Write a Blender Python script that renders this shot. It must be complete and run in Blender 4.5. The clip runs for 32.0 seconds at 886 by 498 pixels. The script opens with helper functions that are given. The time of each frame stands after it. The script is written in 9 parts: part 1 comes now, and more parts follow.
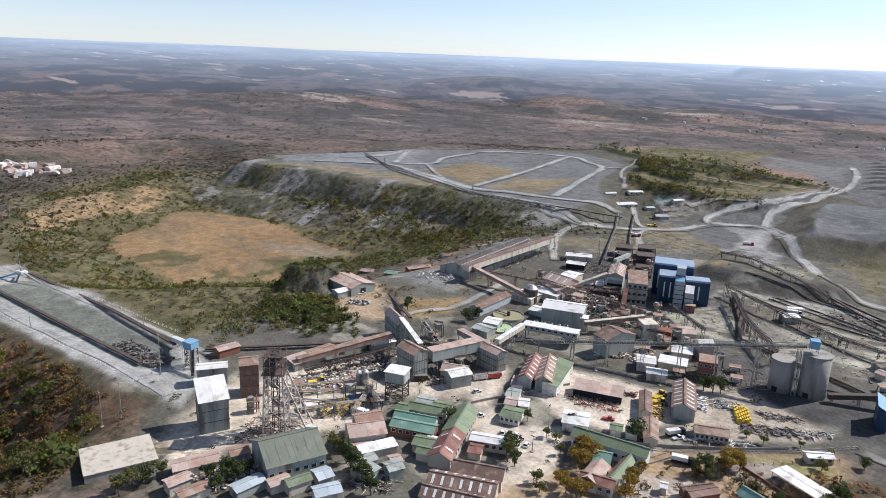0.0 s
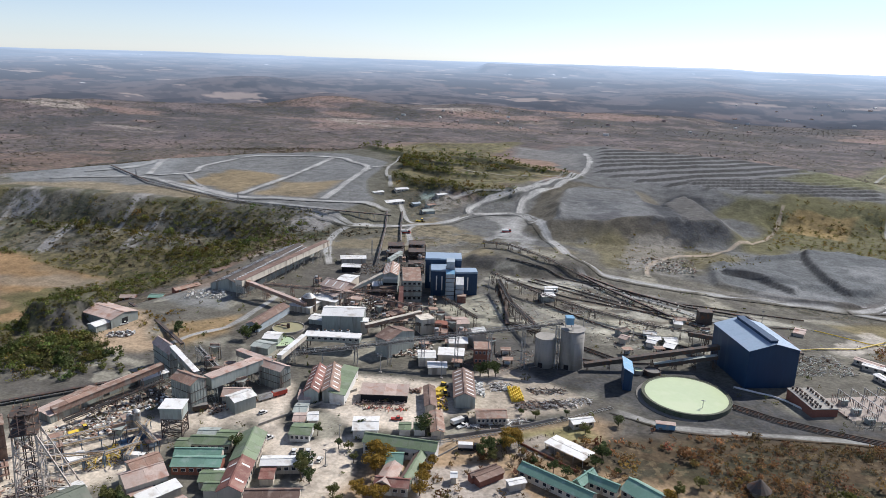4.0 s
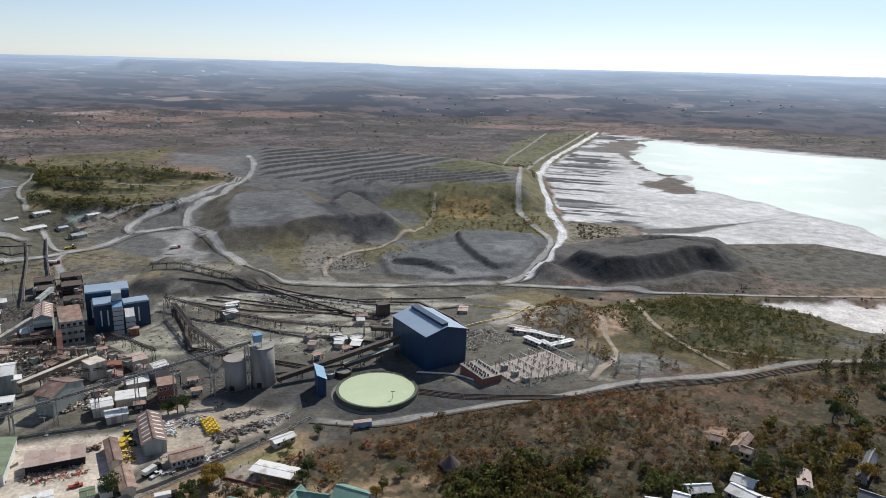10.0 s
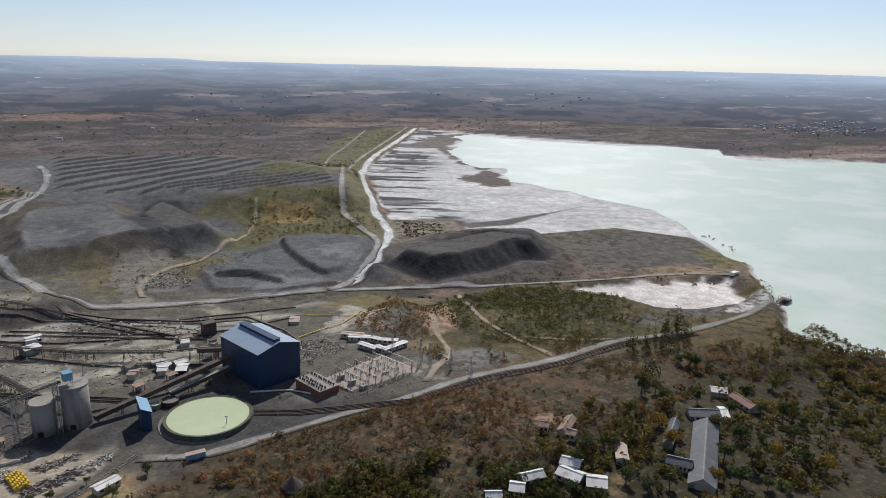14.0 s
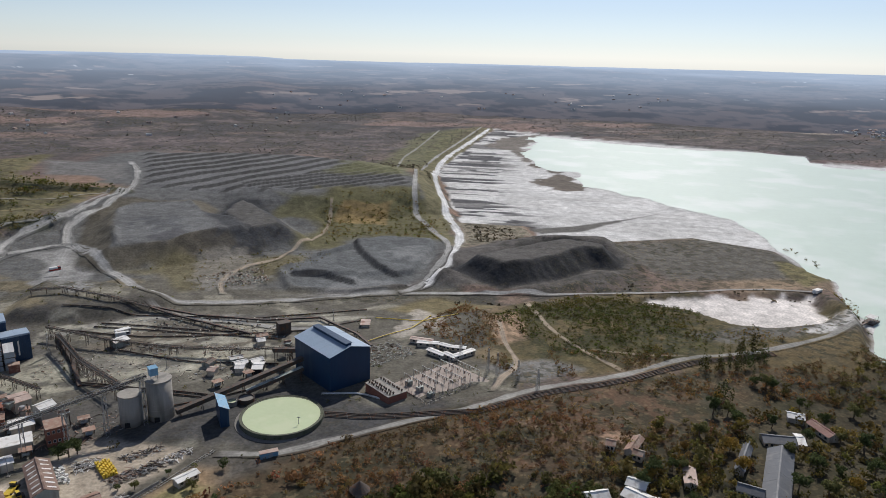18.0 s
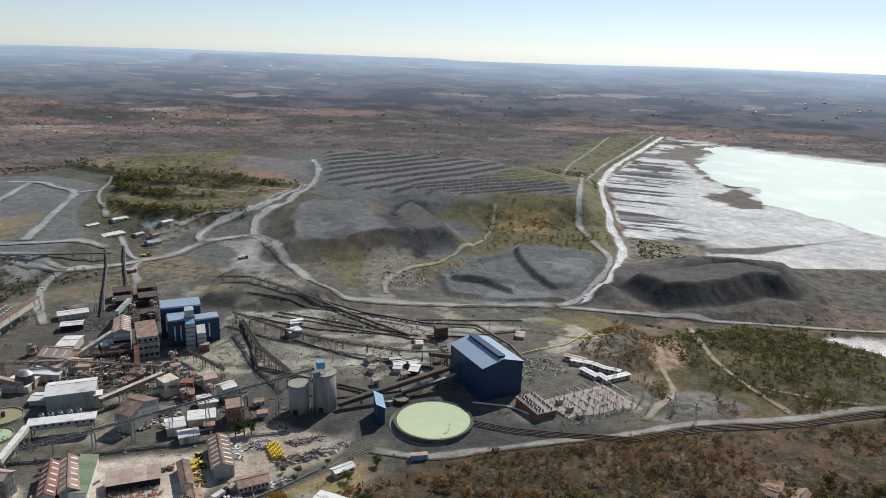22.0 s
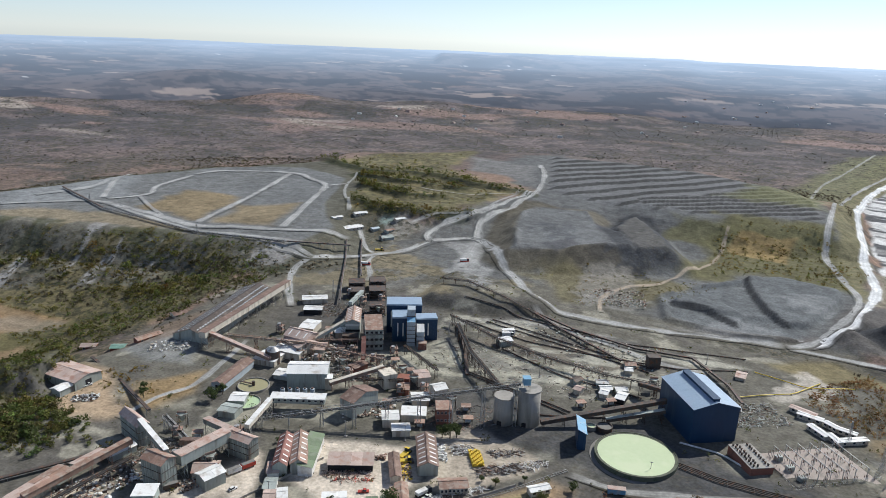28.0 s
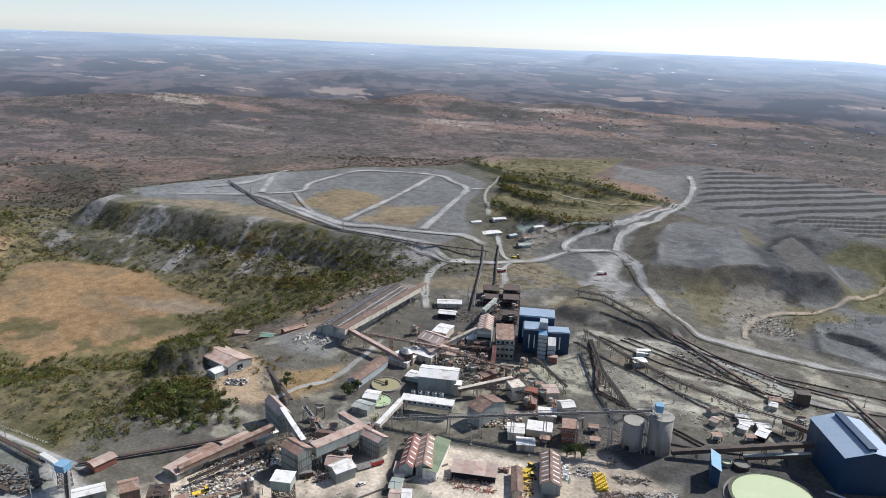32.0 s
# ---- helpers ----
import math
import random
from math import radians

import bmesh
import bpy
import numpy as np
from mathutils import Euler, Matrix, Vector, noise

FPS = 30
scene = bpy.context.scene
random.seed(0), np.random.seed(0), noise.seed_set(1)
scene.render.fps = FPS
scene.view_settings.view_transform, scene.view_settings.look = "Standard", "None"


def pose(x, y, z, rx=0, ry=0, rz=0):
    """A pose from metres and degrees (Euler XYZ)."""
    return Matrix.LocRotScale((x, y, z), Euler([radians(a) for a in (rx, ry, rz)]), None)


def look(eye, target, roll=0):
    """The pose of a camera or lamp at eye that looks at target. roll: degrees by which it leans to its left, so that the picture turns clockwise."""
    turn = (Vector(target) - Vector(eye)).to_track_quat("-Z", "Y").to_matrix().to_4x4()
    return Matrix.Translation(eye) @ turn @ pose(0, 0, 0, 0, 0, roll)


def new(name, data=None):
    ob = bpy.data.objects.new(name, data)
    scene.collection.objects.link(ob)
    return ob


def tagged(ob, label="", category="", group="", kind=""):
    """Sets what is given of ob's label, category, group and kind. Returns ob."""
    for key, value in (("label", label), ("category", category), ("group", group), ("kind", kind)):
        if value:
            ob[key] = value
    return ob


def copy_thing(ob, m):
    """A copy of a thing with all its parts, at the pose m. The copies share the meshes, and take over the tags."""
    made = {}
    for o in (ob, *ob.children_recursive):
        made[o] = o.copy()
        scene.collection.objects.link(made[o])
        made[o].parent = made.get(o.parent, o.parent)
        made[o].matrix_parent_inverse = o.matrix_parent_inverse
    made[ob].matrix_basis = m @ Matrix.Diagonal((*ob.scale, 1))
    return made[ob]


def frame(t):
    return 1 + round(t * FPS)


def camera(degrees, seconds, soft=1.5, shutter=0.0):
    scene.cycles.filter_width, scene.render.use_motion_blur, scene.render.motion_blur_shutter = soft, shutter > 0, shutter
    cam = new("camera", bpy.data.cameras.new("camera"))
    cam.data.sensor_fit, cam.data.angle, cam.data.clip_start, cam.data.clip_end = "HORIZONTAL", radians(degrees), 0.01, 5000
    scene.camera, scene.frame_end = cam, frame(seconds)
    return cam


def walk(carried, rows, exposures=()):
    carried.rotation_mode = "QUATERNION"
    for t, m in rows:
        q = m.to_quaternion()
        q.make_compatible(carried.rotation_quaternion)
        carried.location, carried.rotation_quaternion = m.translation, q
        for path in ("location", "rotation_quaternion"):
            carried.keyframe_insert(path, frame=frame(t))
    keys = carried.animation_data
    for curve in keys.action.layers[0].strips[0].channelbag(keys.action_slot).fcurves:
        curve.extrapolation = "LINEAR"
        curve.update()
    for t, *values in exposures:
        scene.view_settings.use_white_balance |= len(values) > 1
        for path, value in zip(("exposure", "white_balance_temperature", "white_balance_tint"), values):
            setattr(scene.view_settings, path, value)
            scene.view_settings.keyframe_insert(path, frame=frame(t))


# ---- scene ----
cam = camera(63.98, 32.0, 0.7)
PATH = [
    (0, (2.52, -2.49, 149.11), (-123.73, 143.07, 95.51), 2.24),
    (0.5, (2.39, -2.30, 149.81), (-113.37, 151.91, 96.72), 2.03),
    (1, (2.31, -2.10, 150.49), (-109.73, 154.87, 97.51), 1.98),
    (1.5, (2.26, -1.88, 151.16), (-104.18, 158.95, 98.20), 1.89),
    (2, (2.20, -1.65, 151.80), (-98.24, 163.03, 98.96), 1.85),
    (2.5, (2.13, -1.43, 152.42), (-91.56, 167.21, 99.65), 1.85),
    (3, (2.01, -1.22, 153.04), (-84.60, 171.18, 100.35), 1.77),
    (3.5, (1.86, -1.05, 153.67), (-77.95, 174.68, 101.22), 1.76),
    (5.5, (1.22, -0.54, 156.27), (-50.84, 185.47, 104.41), 1.68),
    (6, (1.10, -0.47, 156.96), (-43.70, 187.46, 105.24), 1.68),
    (6.5, (1.01, -0.48, 157.69), (-36.05, 189.17, 106.12), 1.64),
    (7, (0.89, -0.50, 158.48), (-29.23, 190.39, 107.00), 1.60),
    (7.5, (0.69, -0.50, 159.34), (-22.03, 191.44, 107.94), 1.61),
    (8, (0.44, -0.39, 160.24), (-14.77, 192.28, 108.78), 1.61),
    (8.5, (0.20, -0.22, 161.13), (-7.46, 192.89, 109.65), 1.58),
    (9, (0.00, 0.00, 162.00), (-0.01, 193.26, 110.52), 1.53),
    (9.5, (-0.13, 0.25, 162.82), (7.42, 193.36, 111.36), 1.45),
    (10, (-0.21, 0.50, 163.62), (14.98, 193.16, 112.13), 1.40),
    (10.5, (-0.27, 0.74, 164.42), (22.28, 192.68, 112.94), 1.41),
    (11, (-0.33, 0.94, 165.27), (28.72, 191.99, 113.74), 1.31),
    (11.5, (-0.41, 1.09, 166.16), (35.06, 191.05, 114.61), 1.29),
    (12, (-0.49, 1.20, 167.07), (41.54, 189.82, 115.51), 1.33),
    (12.5, (-0.57, 1.31, 168.01), (45.80, 188.85, 116.25), 1.23),
    (13, (-0.62, 1.45, 168.96), (47.96, 188.39, 117.06), 1.16),
    (13.5, (-0.68, 1.60, 169.89), (52.29, 187.36, 118.02), 1.29),
    (14, (-0.76, 1.71, 170.79), (61.81, 184.45, 118.91), 1.25),
    (14.5, (-0.90, 1.75, 171.69), (66.19, 182.86, 119.77), 1.31),
    (16.5, (-1.61, 1.51, 175.40), (70.44, 180.65, 123.28), 1.24),
    (17, (-1.78, 1.34, 176.32), (54.74, 185.82, 123.69), 1.27),
    (17.5, (-1.89, 1.10, 177.26), (46.44, 187.84, 124.44), 1.48),
    (18, (-1.98, 0.85, 178.23), (41.69, 188.70, 125.29), 1.52),
    (18.5, (-2.04, 0.59, 179.26), (35.38, 189.74, 126.11), 1.63),
    (19, (-2.07, 0.37, 180.34), (30.19, 190.41, 127.05), 1.64),
    (19.5, (-2.11, 0.17, 181.44), (25.14, 190.97, 128.03), 1.68),
    (20, (-2.16, -0.00, 182.57), (19.47, 191.46, 128.96), 1.73),
    (20.5, (-2.24, -0.17, 183.70), (13.86, 191.81, 129.98), 1.76),
    (21, (-2.31, -0.33, 184.83), (8.04, 192.01, 130.99), 1.78),
    (21.5, (-2.37, -0.50, 185.94), (2.31, 192.03, 132.00), 1.82),
    (22, (-2.41, -0.69, 187.01), (-3.30, 191.87, 132.96), 1.86),
    (22.5, (-2.43, -0.89, 188.04), (-8.57, 191.56, 133.95), 1.87),
    (23, (-2.39, -1.10, 189.06), (-13.51, 191.08, 134.80), 1.94),
    (23.5, (-2.33, -1.34, 190.10), (-18.68, 190.43, 135.72), 1.91),
    (24, (-2.24, -1.63, 191.16), (-23.89, 189.59, 136.73), 1.97),
    (24.5, (-2.13, -1.97, 192.27), (-29.00, 188.58, 137.76), 2.00),
    (25, (-2.02, -2.25, 193.41), (-34.12, 187.45, 138.81), 2.04),
    (25.5, (-1.95, -2.45, 194.54), (-39.31, 186.29, 139.95), 2.10),
    (27.5, (-1.74, -2.81, 198.91), (-57.98, 180.64, 142.49), 2.15),
    (28, (-1.71, -2.81, 199.97), (-62.66, 179.11, 143.47), 2.18),
    (28.5, (-1.71, -2.77, 201.00), (-67.32, 177.50, 144.44), 2.24),
    (29, (-1.69, -2.70, 202.01), (-71.83, 175.83, 145.40), 2.25),
    (29.5, (-1.65, -2.65, 202.98), (-76.24, 174.07, 146.37), 2.26),
    (30, (-1.57, -2.64, 203.94), (-80.67, 172.11, 147.33), 2.25),
    (30.5, (-1.46, -2.68, 204.89), (-84.92, 170.03, 148.28), 2.27),
    (31, (-1.31, -2.78, 205.83), (-89.05, 167.74, 149.02), 2.28),
    (31.5, (-1.13, -2.91, 206.76), (-92.94, 165.17, 149.12), 2.26),
    (32, (-0.95, -3.04, 207.69), (-96.84, 162.63, 149.71), 2.23),
]
walk(cam, [(t, look(eye, target, roll)) for t, eye, target, roll in PATH], [(0, 0.30, 6080, 13), (4, 0.21, 6100, 12), (9, -0.02, 6150, 10), (14, -0.32, 6280, 11), (17, -0.32, 6330, 12), (23, -0.10, 6200, 8), (28, 0.13, 6060, 8), (32, 0.24, 6080, 11)])
# ---- world and sun ----
SUN_AZIMUTH, SUN_HEIGHT = 28.0, 43.0
world = bpy.data.worlds.new("daylight")
scene.world = world
world.use_nodes = True
wn = world.node_tree.nodes
wn.clear()
sky = wn.new("ShaderNodeTexSky")
sky.sky_type, sky.sun_disc = "NISHITA", False
sky.sun_elevation, sky.sun_rotation = radians(SUN_HEIGHT), radians(SUN_AZIMUTH)
sky.altitude, sky.air_density, sky.dust_density = 1200, 1.0, 0.25
back = wn.new("ShaderNodeBackground")
back.inputs["Strength"].default_value = 0.098
tint = wn.new("ShaderNodeMix")
tint.data_type, tint.blend_type = "RGBA", "MULTIPLY"
tint.inputs[0].default_value, tint.inputs[7].default_value = 1.0, (0.925, 0.99, 1.12, 1)
pale = wn.new("ShaderNodeHueSaturation")
pale.inputs["Saturation"].default_value = 0.66
world.node_tree.links.new(sky.outputs[0], pale.inputs["Color"])
world.node_tree.links.new(pale.outputs[0], tint.inputs[6])
world.node_tree.links.new(tint.outputs[2], back.inputs[0])
world.node_tree.links.new(back.outputs[0], wn.new("ShaderNodeOutputWorld").inputs[0])
sun = new("sun", bpy.data.lights.new("sun", "SUN"))
sun.data.energy, sun.data.angle, sun.data.color = 5.0, radians(0.55), (1.0, 0.94, 0.845)
sa, se = radians(SUN_AZIMUTH), radians(SUN_HEIGHT)
TO_SUN = Vector((math.sin(sa) * math.cos(se), math.cos(sa) * math.cos(se), math.sin(se)))
sun.matrix_world = look(TO_SUN * 900, (0, 0, 0))
# ---- materials ----
def material(name, colour, rough=0.8, metal=0.0, vary=0.25, grain=6.0, stain=None, stain_amount=0.0, stain_size=3.0, bump=0.0, per_object=0.0, spec=0.3, streak=False):
    """Painted, mineral or metal surface: base colour with two scales of variation, stains and slight relief."""
    m = bpy.data.materials.new(name)
    m.use_nodes = True
    nt = m.node_tree
    b = nt.nodes["Principled BSDF"]
    b.inputs["Roughness"].default_value, b.inputs["Metallic"].default_value = rough, metal
    b.inputs["Specular IOR Level"].default_value = spec
    geo = nt.nodes.new("ShaderNodeNewGeometry")
    coarse = nt.nodes.new("ShaderNodeTexNoise")
    coarse.inputs["Scale"].default_value, coarse.inputs["Detail"].default_value = 1.0 / grain, 5
    src = geo.outputs["Position"]
    if streak:
        mp = nt.nodes.new("ShaderNodeMapping")
        mp.inputs["Scale"].default_value = (1, 1, 0.18)
        nt.links.new(src, mp.inputs[0])
        src = mp.outputs[0]
    nt.links.new(src, coarse.inputs[0])
    fine = nt.nodes.new("ShaderNodeTexNoise")
    fine.inputs["Scale"].default_value, fine.inputs["Detail"].default_value = 7.0 / grain, 4
    nt.links.new(src, fine.inputs[0])
    add = nt.nodes.new("ShaderNodeMath")
    add.operation = "ADD"
    nt.links.new(coarse.outputs[0], add.inputs[0])
    nt.links.new(fine.outputs[0], add.inputs[1])
    rng = nt.nodes.new("ShaderNodeMapRange")
    rng.inputs[1].default_value, rng.inputs[2].default_value = 0.55, 1.45
    rng.inputs[3].default_value, rng.inputs[4].default_value = 1 - vary, 1 + vary
    nt.links.new(add.outputs[0], rng.inputs[0])
    val = rng.outputs[0]
    if per_object:
        info = nt.nodes.new("ShaderNodeObjectInfo")
        mr = nt.nodes.new("ShaderNodeMapRange")
        mr.inputs[3].default_value, mr.inputs[4].default_value = 1 - per_object, 1 + per_object
        nt.links.new(info.outputs["Random"], mr.inputs[0])
        mul = nt.nodes.new("ShaderNodeMath")
        mul.operation = "MULTIPLY"
        nt.links.new(val, mul.inputs[0])
        nt.links.new(mr.outputs[0], mul.inputs[1])
        val = mul.outputs[0]
    mix = nt.nodes.new("ShaderNodeMix")
    mix.data_type, mix.blend_type = "RGBA", "MULTIPLY"
    mix.inputs[0].default_value = 1.0
    mix.inputs[6].default_value = (*colour, 1)
    nt.links.new(val, mix.inputs[7])
    out = mix.outputs[2]
    if stain:
        sn = nt.nodes.new("ShaderNodeTexNoise")
        sn.inputs["Scale"].default_value, sn.inputs["Detail"].default_value = 1.0 / stain_size, 6
        nt.links.new(src, sn.inputs[0])
        sr = nt.nodes.new("ShaderNodeMapRange")
        sr.inputs[1].default_value, sr.inputs[2].default_value = 0.62 - 0.25 * stain_amount, 0.78 - 0.25 * stain_amount
        nt.links.new(sn.outputs[0], sr.inputs[0])
        m2 = nt.nodes.new("ShaderNodeMix")
        m2.data_type = "RGBA"
        m2.inputs[7].default_value = (*stain, 1)
        nt.links.new(sr.outputs[0], m2.inputs[0])
        nt.links.new(out, m2.inputs[6])
        out = m2.outputs[2]
    nt.links.new(out, b.inputs["Base Color"])
    if bump:
        bp = nt.nodes.new("ShaderNodeBump")
        bp.inputs["Strength"].default_value, bp.inputs["Distance"].default_value = 0.6, bump
        nt.links.new(fine.outputs[0], bp.inputs["Height"])
        nt.links.new(bp.outputs[0], b.inputs["Normal"])
    return m


RUST = (0.16, 0.075, 0.04)
M = {
    "blue": material("blue_cladding", (0.010, 0.038, 0.088), 0.45, 0, 0.16, 8, (0.03, 0.07, 0.115), 0.25, 5, streak=True, spec=0.4),
    "blue_roof": material("blue_roof_sheet", (0.28, 0.355, 0.44), 0.42, 0, 0.14, 7, (0.30, 0.36, 0.44), 0.35, 6, spec=0.45),
    "blue_light": material("light_blue_sheet", (0.17, 0.33, 0.47), 0.5, 0, 0.14, 5, (0.33, 0.36, 0.38), 0.3, 3),
    "white": material("white_sheet", (0.66, 0.65, 0.62), 0.55, 0, 0.1, 6, (0.45, 0.41, 0.36), 0.35, 4, per_object=0.08),
    "cream": material("cream_render", (0.52, 0.47, 0.39), 0.85, 0, 0.14, 5, (0.30, 0.25, 0.20), 0.4, 3, streak=True, per_object=0.12),
    "grey": material("grey_sheet", (0.31, 0.335, 0.305), 0.6, 0, 0.2, 6, (0.15, 0.13, 0.11), 0.35, 4, streak=True, per_object=0.15),
    "concrete": material("weathered_concrete", (0.31, 0.29, 0.26), 0.9, 0, 0.16, 9, (0.20, 0.19, 0.17), 0.4, 6, bump=0.05, streak=True),
    "green": material("green_roof_sheet", (0.15, 0.19, 0.11), 0.55, 0, 0.18, 5, (0.20, 0.22, 0.16), 0.4, 4, per_object=0.2),
    "teal": material("sea_green_roof_sheet", (0.16, 0.27, 0.21), 0.5, 0, 0.14, 5, (0.26, 0.35, 0.30), 0.35, 4, per_object=0.1),
    "olive": material("olive_roof_sheet", (0.15, 0.165, 0.125), 0.6, 0, 0.16, 6, (0.19, 0.19, 0.15), 0.4, 4),
    "red": material("faded_red_roof_sheet", (0.195, 0.085, 0.066), 0.65, 0, 0.25, 4, (0.28, 0.18, 0.14), 0.4, 4, per_object=0.18),
    "rust": material("rusty_roof_sheet", (0.27, 0.17, 0.125), 0.75, 0, 0.3, 4, (0.33, 0.27, 0.22), 0.5, 3, per_object=0.2),
    "pink": material("faded_pink_roof_sheet", (0.42, 0.325, 0.275), 0.7, 0, 0.2, 5, (0.34, 0.2, 0.15), 0.4, 4, per_object=0.15),
    "brown": material("brown_roof_sheet", (0.17, 0.11, 0.085), 0.75, 0, 0.25, 4, (0.27, 0.2, 0.16), 0.4, 3, per_object=0.15),
    "dark_roof": material("sooty_brown_roof_sheet", (0.075, 0.06, 0.052), 0.8, 0, 0.25, 4, (0.15, 0.12, 0.10), 0.35, 5),
    "brick": material("red_brickwork", (0.24, 0.10, 0.07), 0.9, 0, 0.2, 3, (0.16, 0.08, 0.06), 0.3, 3),
    "steel": material("galvanised_steel", (0.34, 0.34, 0.33), 0.5, 0.35, 0.2, 4, RUST, 0.3, 2, per_object=0.15),
    "dark_steel": material("dark_rusty_steel", (0.085, 0.07, 0.06), 0.7, 0.2, 0.3, 4, RUST, 0.4, 2, per_object=0.2),
    "glass": material("window_glass", (0.03, 0.035, 0.045), 0.12, 0, 0.2, 4, spec=0.6),
    # near-black: stands in for shade inside open fronts and gaps, also plain dark paint
    "dark": material("near_black", (0.02, 0.02, 0.022), 0.9, 0, 0.2, 3),
    "belt": material("rubber_belt", (0.03, 0.03, 0.03), 0.85, 0, 0.2, 3),
    "gravel": material("crushed_ore", (0.19, 0.18, 0.165), 0.95, 0, 0.2, 3, bump=0.1),
    "yellow": material("yellow_paint", (0.62, 0.44, 0.05), 0.5, 0, 0.15, 2, per_object=0.2),
    "red_paint": material("red_paint", (0.40, 0.06, 0.04), 0.5, 0, 0.15, 2, per_object=0.25),
    "rubber": material("tyre_rubber", (0.03, 0.03, 0.03), 0.9, 0, 0.2, 2),
    "slurry": material("pale_green_slurry", (0.50, 0.56, 0.34), 0.22, 0, 0.05, 14, (0.54, 0.585, 0.37), 0.4, 10, spec=0.5),
    "pale_blue": material("pale_blue_grey_sheet", (0.40, 0.45, 0.48), 0.5, 0, 0.12, 5, (0.33, 0.34, 0.34), 0.3, 3, per_object=0.1),
    "mossy": material("mossy_concrete", (0.105, 0.11, 0.08), 0.9, 0, 0.2, 3, (0.06, 0.07, 0.04), 0.4, 3),
    "slate": material("slate_grey_roof", (0.125, 0.13, 0.14), 0.6, 0, 0.15, 5, (0.18, 0.18, 0.18), 0.35, 4),
    "bark": material("bark", (0.13, 0.10, 0.075), 0.95, 0, 0.25, 1),
}
# ---- lie of the land ----
def hashed(ix, iy, seed):
    v = np.sin(ix * 127.1 + iy * 311.7 + seed * 74.7) * 43758.5453
    return v - np.floor(v)


def value_noise(x, y, seed=0):
    ix, iy = np.floor(x), np.floor(y)
    fx, fy = x - ix, y - iy
    fx, fy = fx * fx * (3 - 2 * fx), fy * fy * (3 - 2 * fy)
    a, b = hashed(ix, iy, seed), hashed(ix + 1, iy, seed)
    c, d = hashed(ix, iy + 1, seed), hashed(ix + 1, iy + 1, seed)
    return (a * (1 - fx) + b * fx) * (1 - fy) + (c * (1 - fx) + d * fx) * fy - 0.5


def fbm(x, y, size, seed=0, octaves=4):
    total, amp, s = 0.0, 1.0, 1.0 / size
    for k in range(octaves):
        total = total + amp * value_noise(x * s + 13.7 * k, y * s - 7.3 * k, seed + k)
        amp, s = amp * 0.5, s * 2.03
    return total


def smooth(v):
    v = np.clip(v, 0.0, 1.0)
    return v * v * (3 - 2 * v)


def inside(x, y, poly):
    """Signed distance to a polygon's outline in metres, positive inside; rough where far outside."""
    shape = np.shape(x)
    x, y = np.ravel(x), np.ravel(y)
    xs, ys = np.array(poly, float).T
    out = -np.hypot(np.maximum(np.maximum(xs.min() - x, x - xs.max()), 0), np.maximum(np.maximum(ys.min() - y, y - ys.max()), 0))
    near = np.nonzero(out > -170)[0]
    x, y = x[near], y[near]
    best = np.full(len(near), 1e18)
    odd = np.zeros(len(near), bool)
    for ax, ay, bx, by in zip(xs, ys, np.roll(xs, -1), np.roll(ys, -1)):
        ex, ey = bx - ax, by - ay
        k = np.clip(((x - ax) * ex + (y - ay) * ey) / (ex * ex + ey * ey + 1e-9), 0, 1)
        best = np.minimum(best, (x - ax - k * ex) ** 2 + (y - ay - k * ey) ** 2)
        odd ^= ((ay > y) != (by > y)) & (x < ex * (y - ay) / (ey + 1e-12) + ax)
    out[near] = np.where(odd, 1, -1) * np.sqrt(best)
    return out.reshape(shape)


VALLEY = [(-470, 415), (-452, 360), (-490, 310), (-530, 262), (-620, 235), (-760, 300), (-900, 420), (-770, 440), (-680, 470), (-560, 440)]
FIELD = [(-596, 254), (-634, 274), (-646, 315), (-690, 358), (-684, 380), (-621, 408), (-576, 412), (-508, 399), (-446, 395), (-470, 363), (-433, 345), (-436, 298), (-475, 259), (-478, 242), (-538, 250)]
DUMP = [(-737, 479), (-675, 492), (-594, 512), (-483, 535), (-394, 539), (-335, 560), (-330, 620), (-380, 700), (-430, 850), (-521, 899), (-623, 856), (-693, 729), (-757, 539)]
MIDDLE = [(-470, 790), (-540, 880), (-512, 1054), (-363, 1175), (-220, 1215), (39, 1171), (175, 1010), (155, 890), (20, 850), (-60, 870), (-150, 890), (-215, 800), (-290, 720), (-380, 720)]
TERRACES = [(-213, 1185), (-85, 1200), (45, 1155), (171, 1010), (160, 900), (66, 845), (-16, 862), (-90, 872), (-165, 905), (-178, 1000)]
HEAP = [(-161, 701), (-168, 775), (-156, 816), (-102, 816), (-82, 762), (-52, 733), (-40, 690), (-65, 676), (-103, 645), (-146, 630)]
SPUR = [(-62, 764), (-46, 826), (-24, 768), (-6, 706), (-31, 690)]
SCARP = [(180, 556), (205, 562), (240, 578), (272, 597), (284, 588), (292, 600), (262, 622), (232, 615), (165, 585)]
BOWL_STEP = [(68, 696), (72, 641), (79, 605), (92, 585), (109, 590), (146, 673), (148, 700), (100, 718)]
BOWL_LIP = [(4, 595), (32, 592), (54, 570), (62, 590), (45, 612), (10, 622)]
BOWL = [(-6, 607), (25, 654), (72, 699), (100, 725), (155, 706), (151, 673), (109, 582), (99, 557), (55, 549), (3, 556)]
MOUND = [(135, 572), (160, 640), (215, 665), (260, 668), (318, 650), (312, 590), (262, 548), (190, 540)]
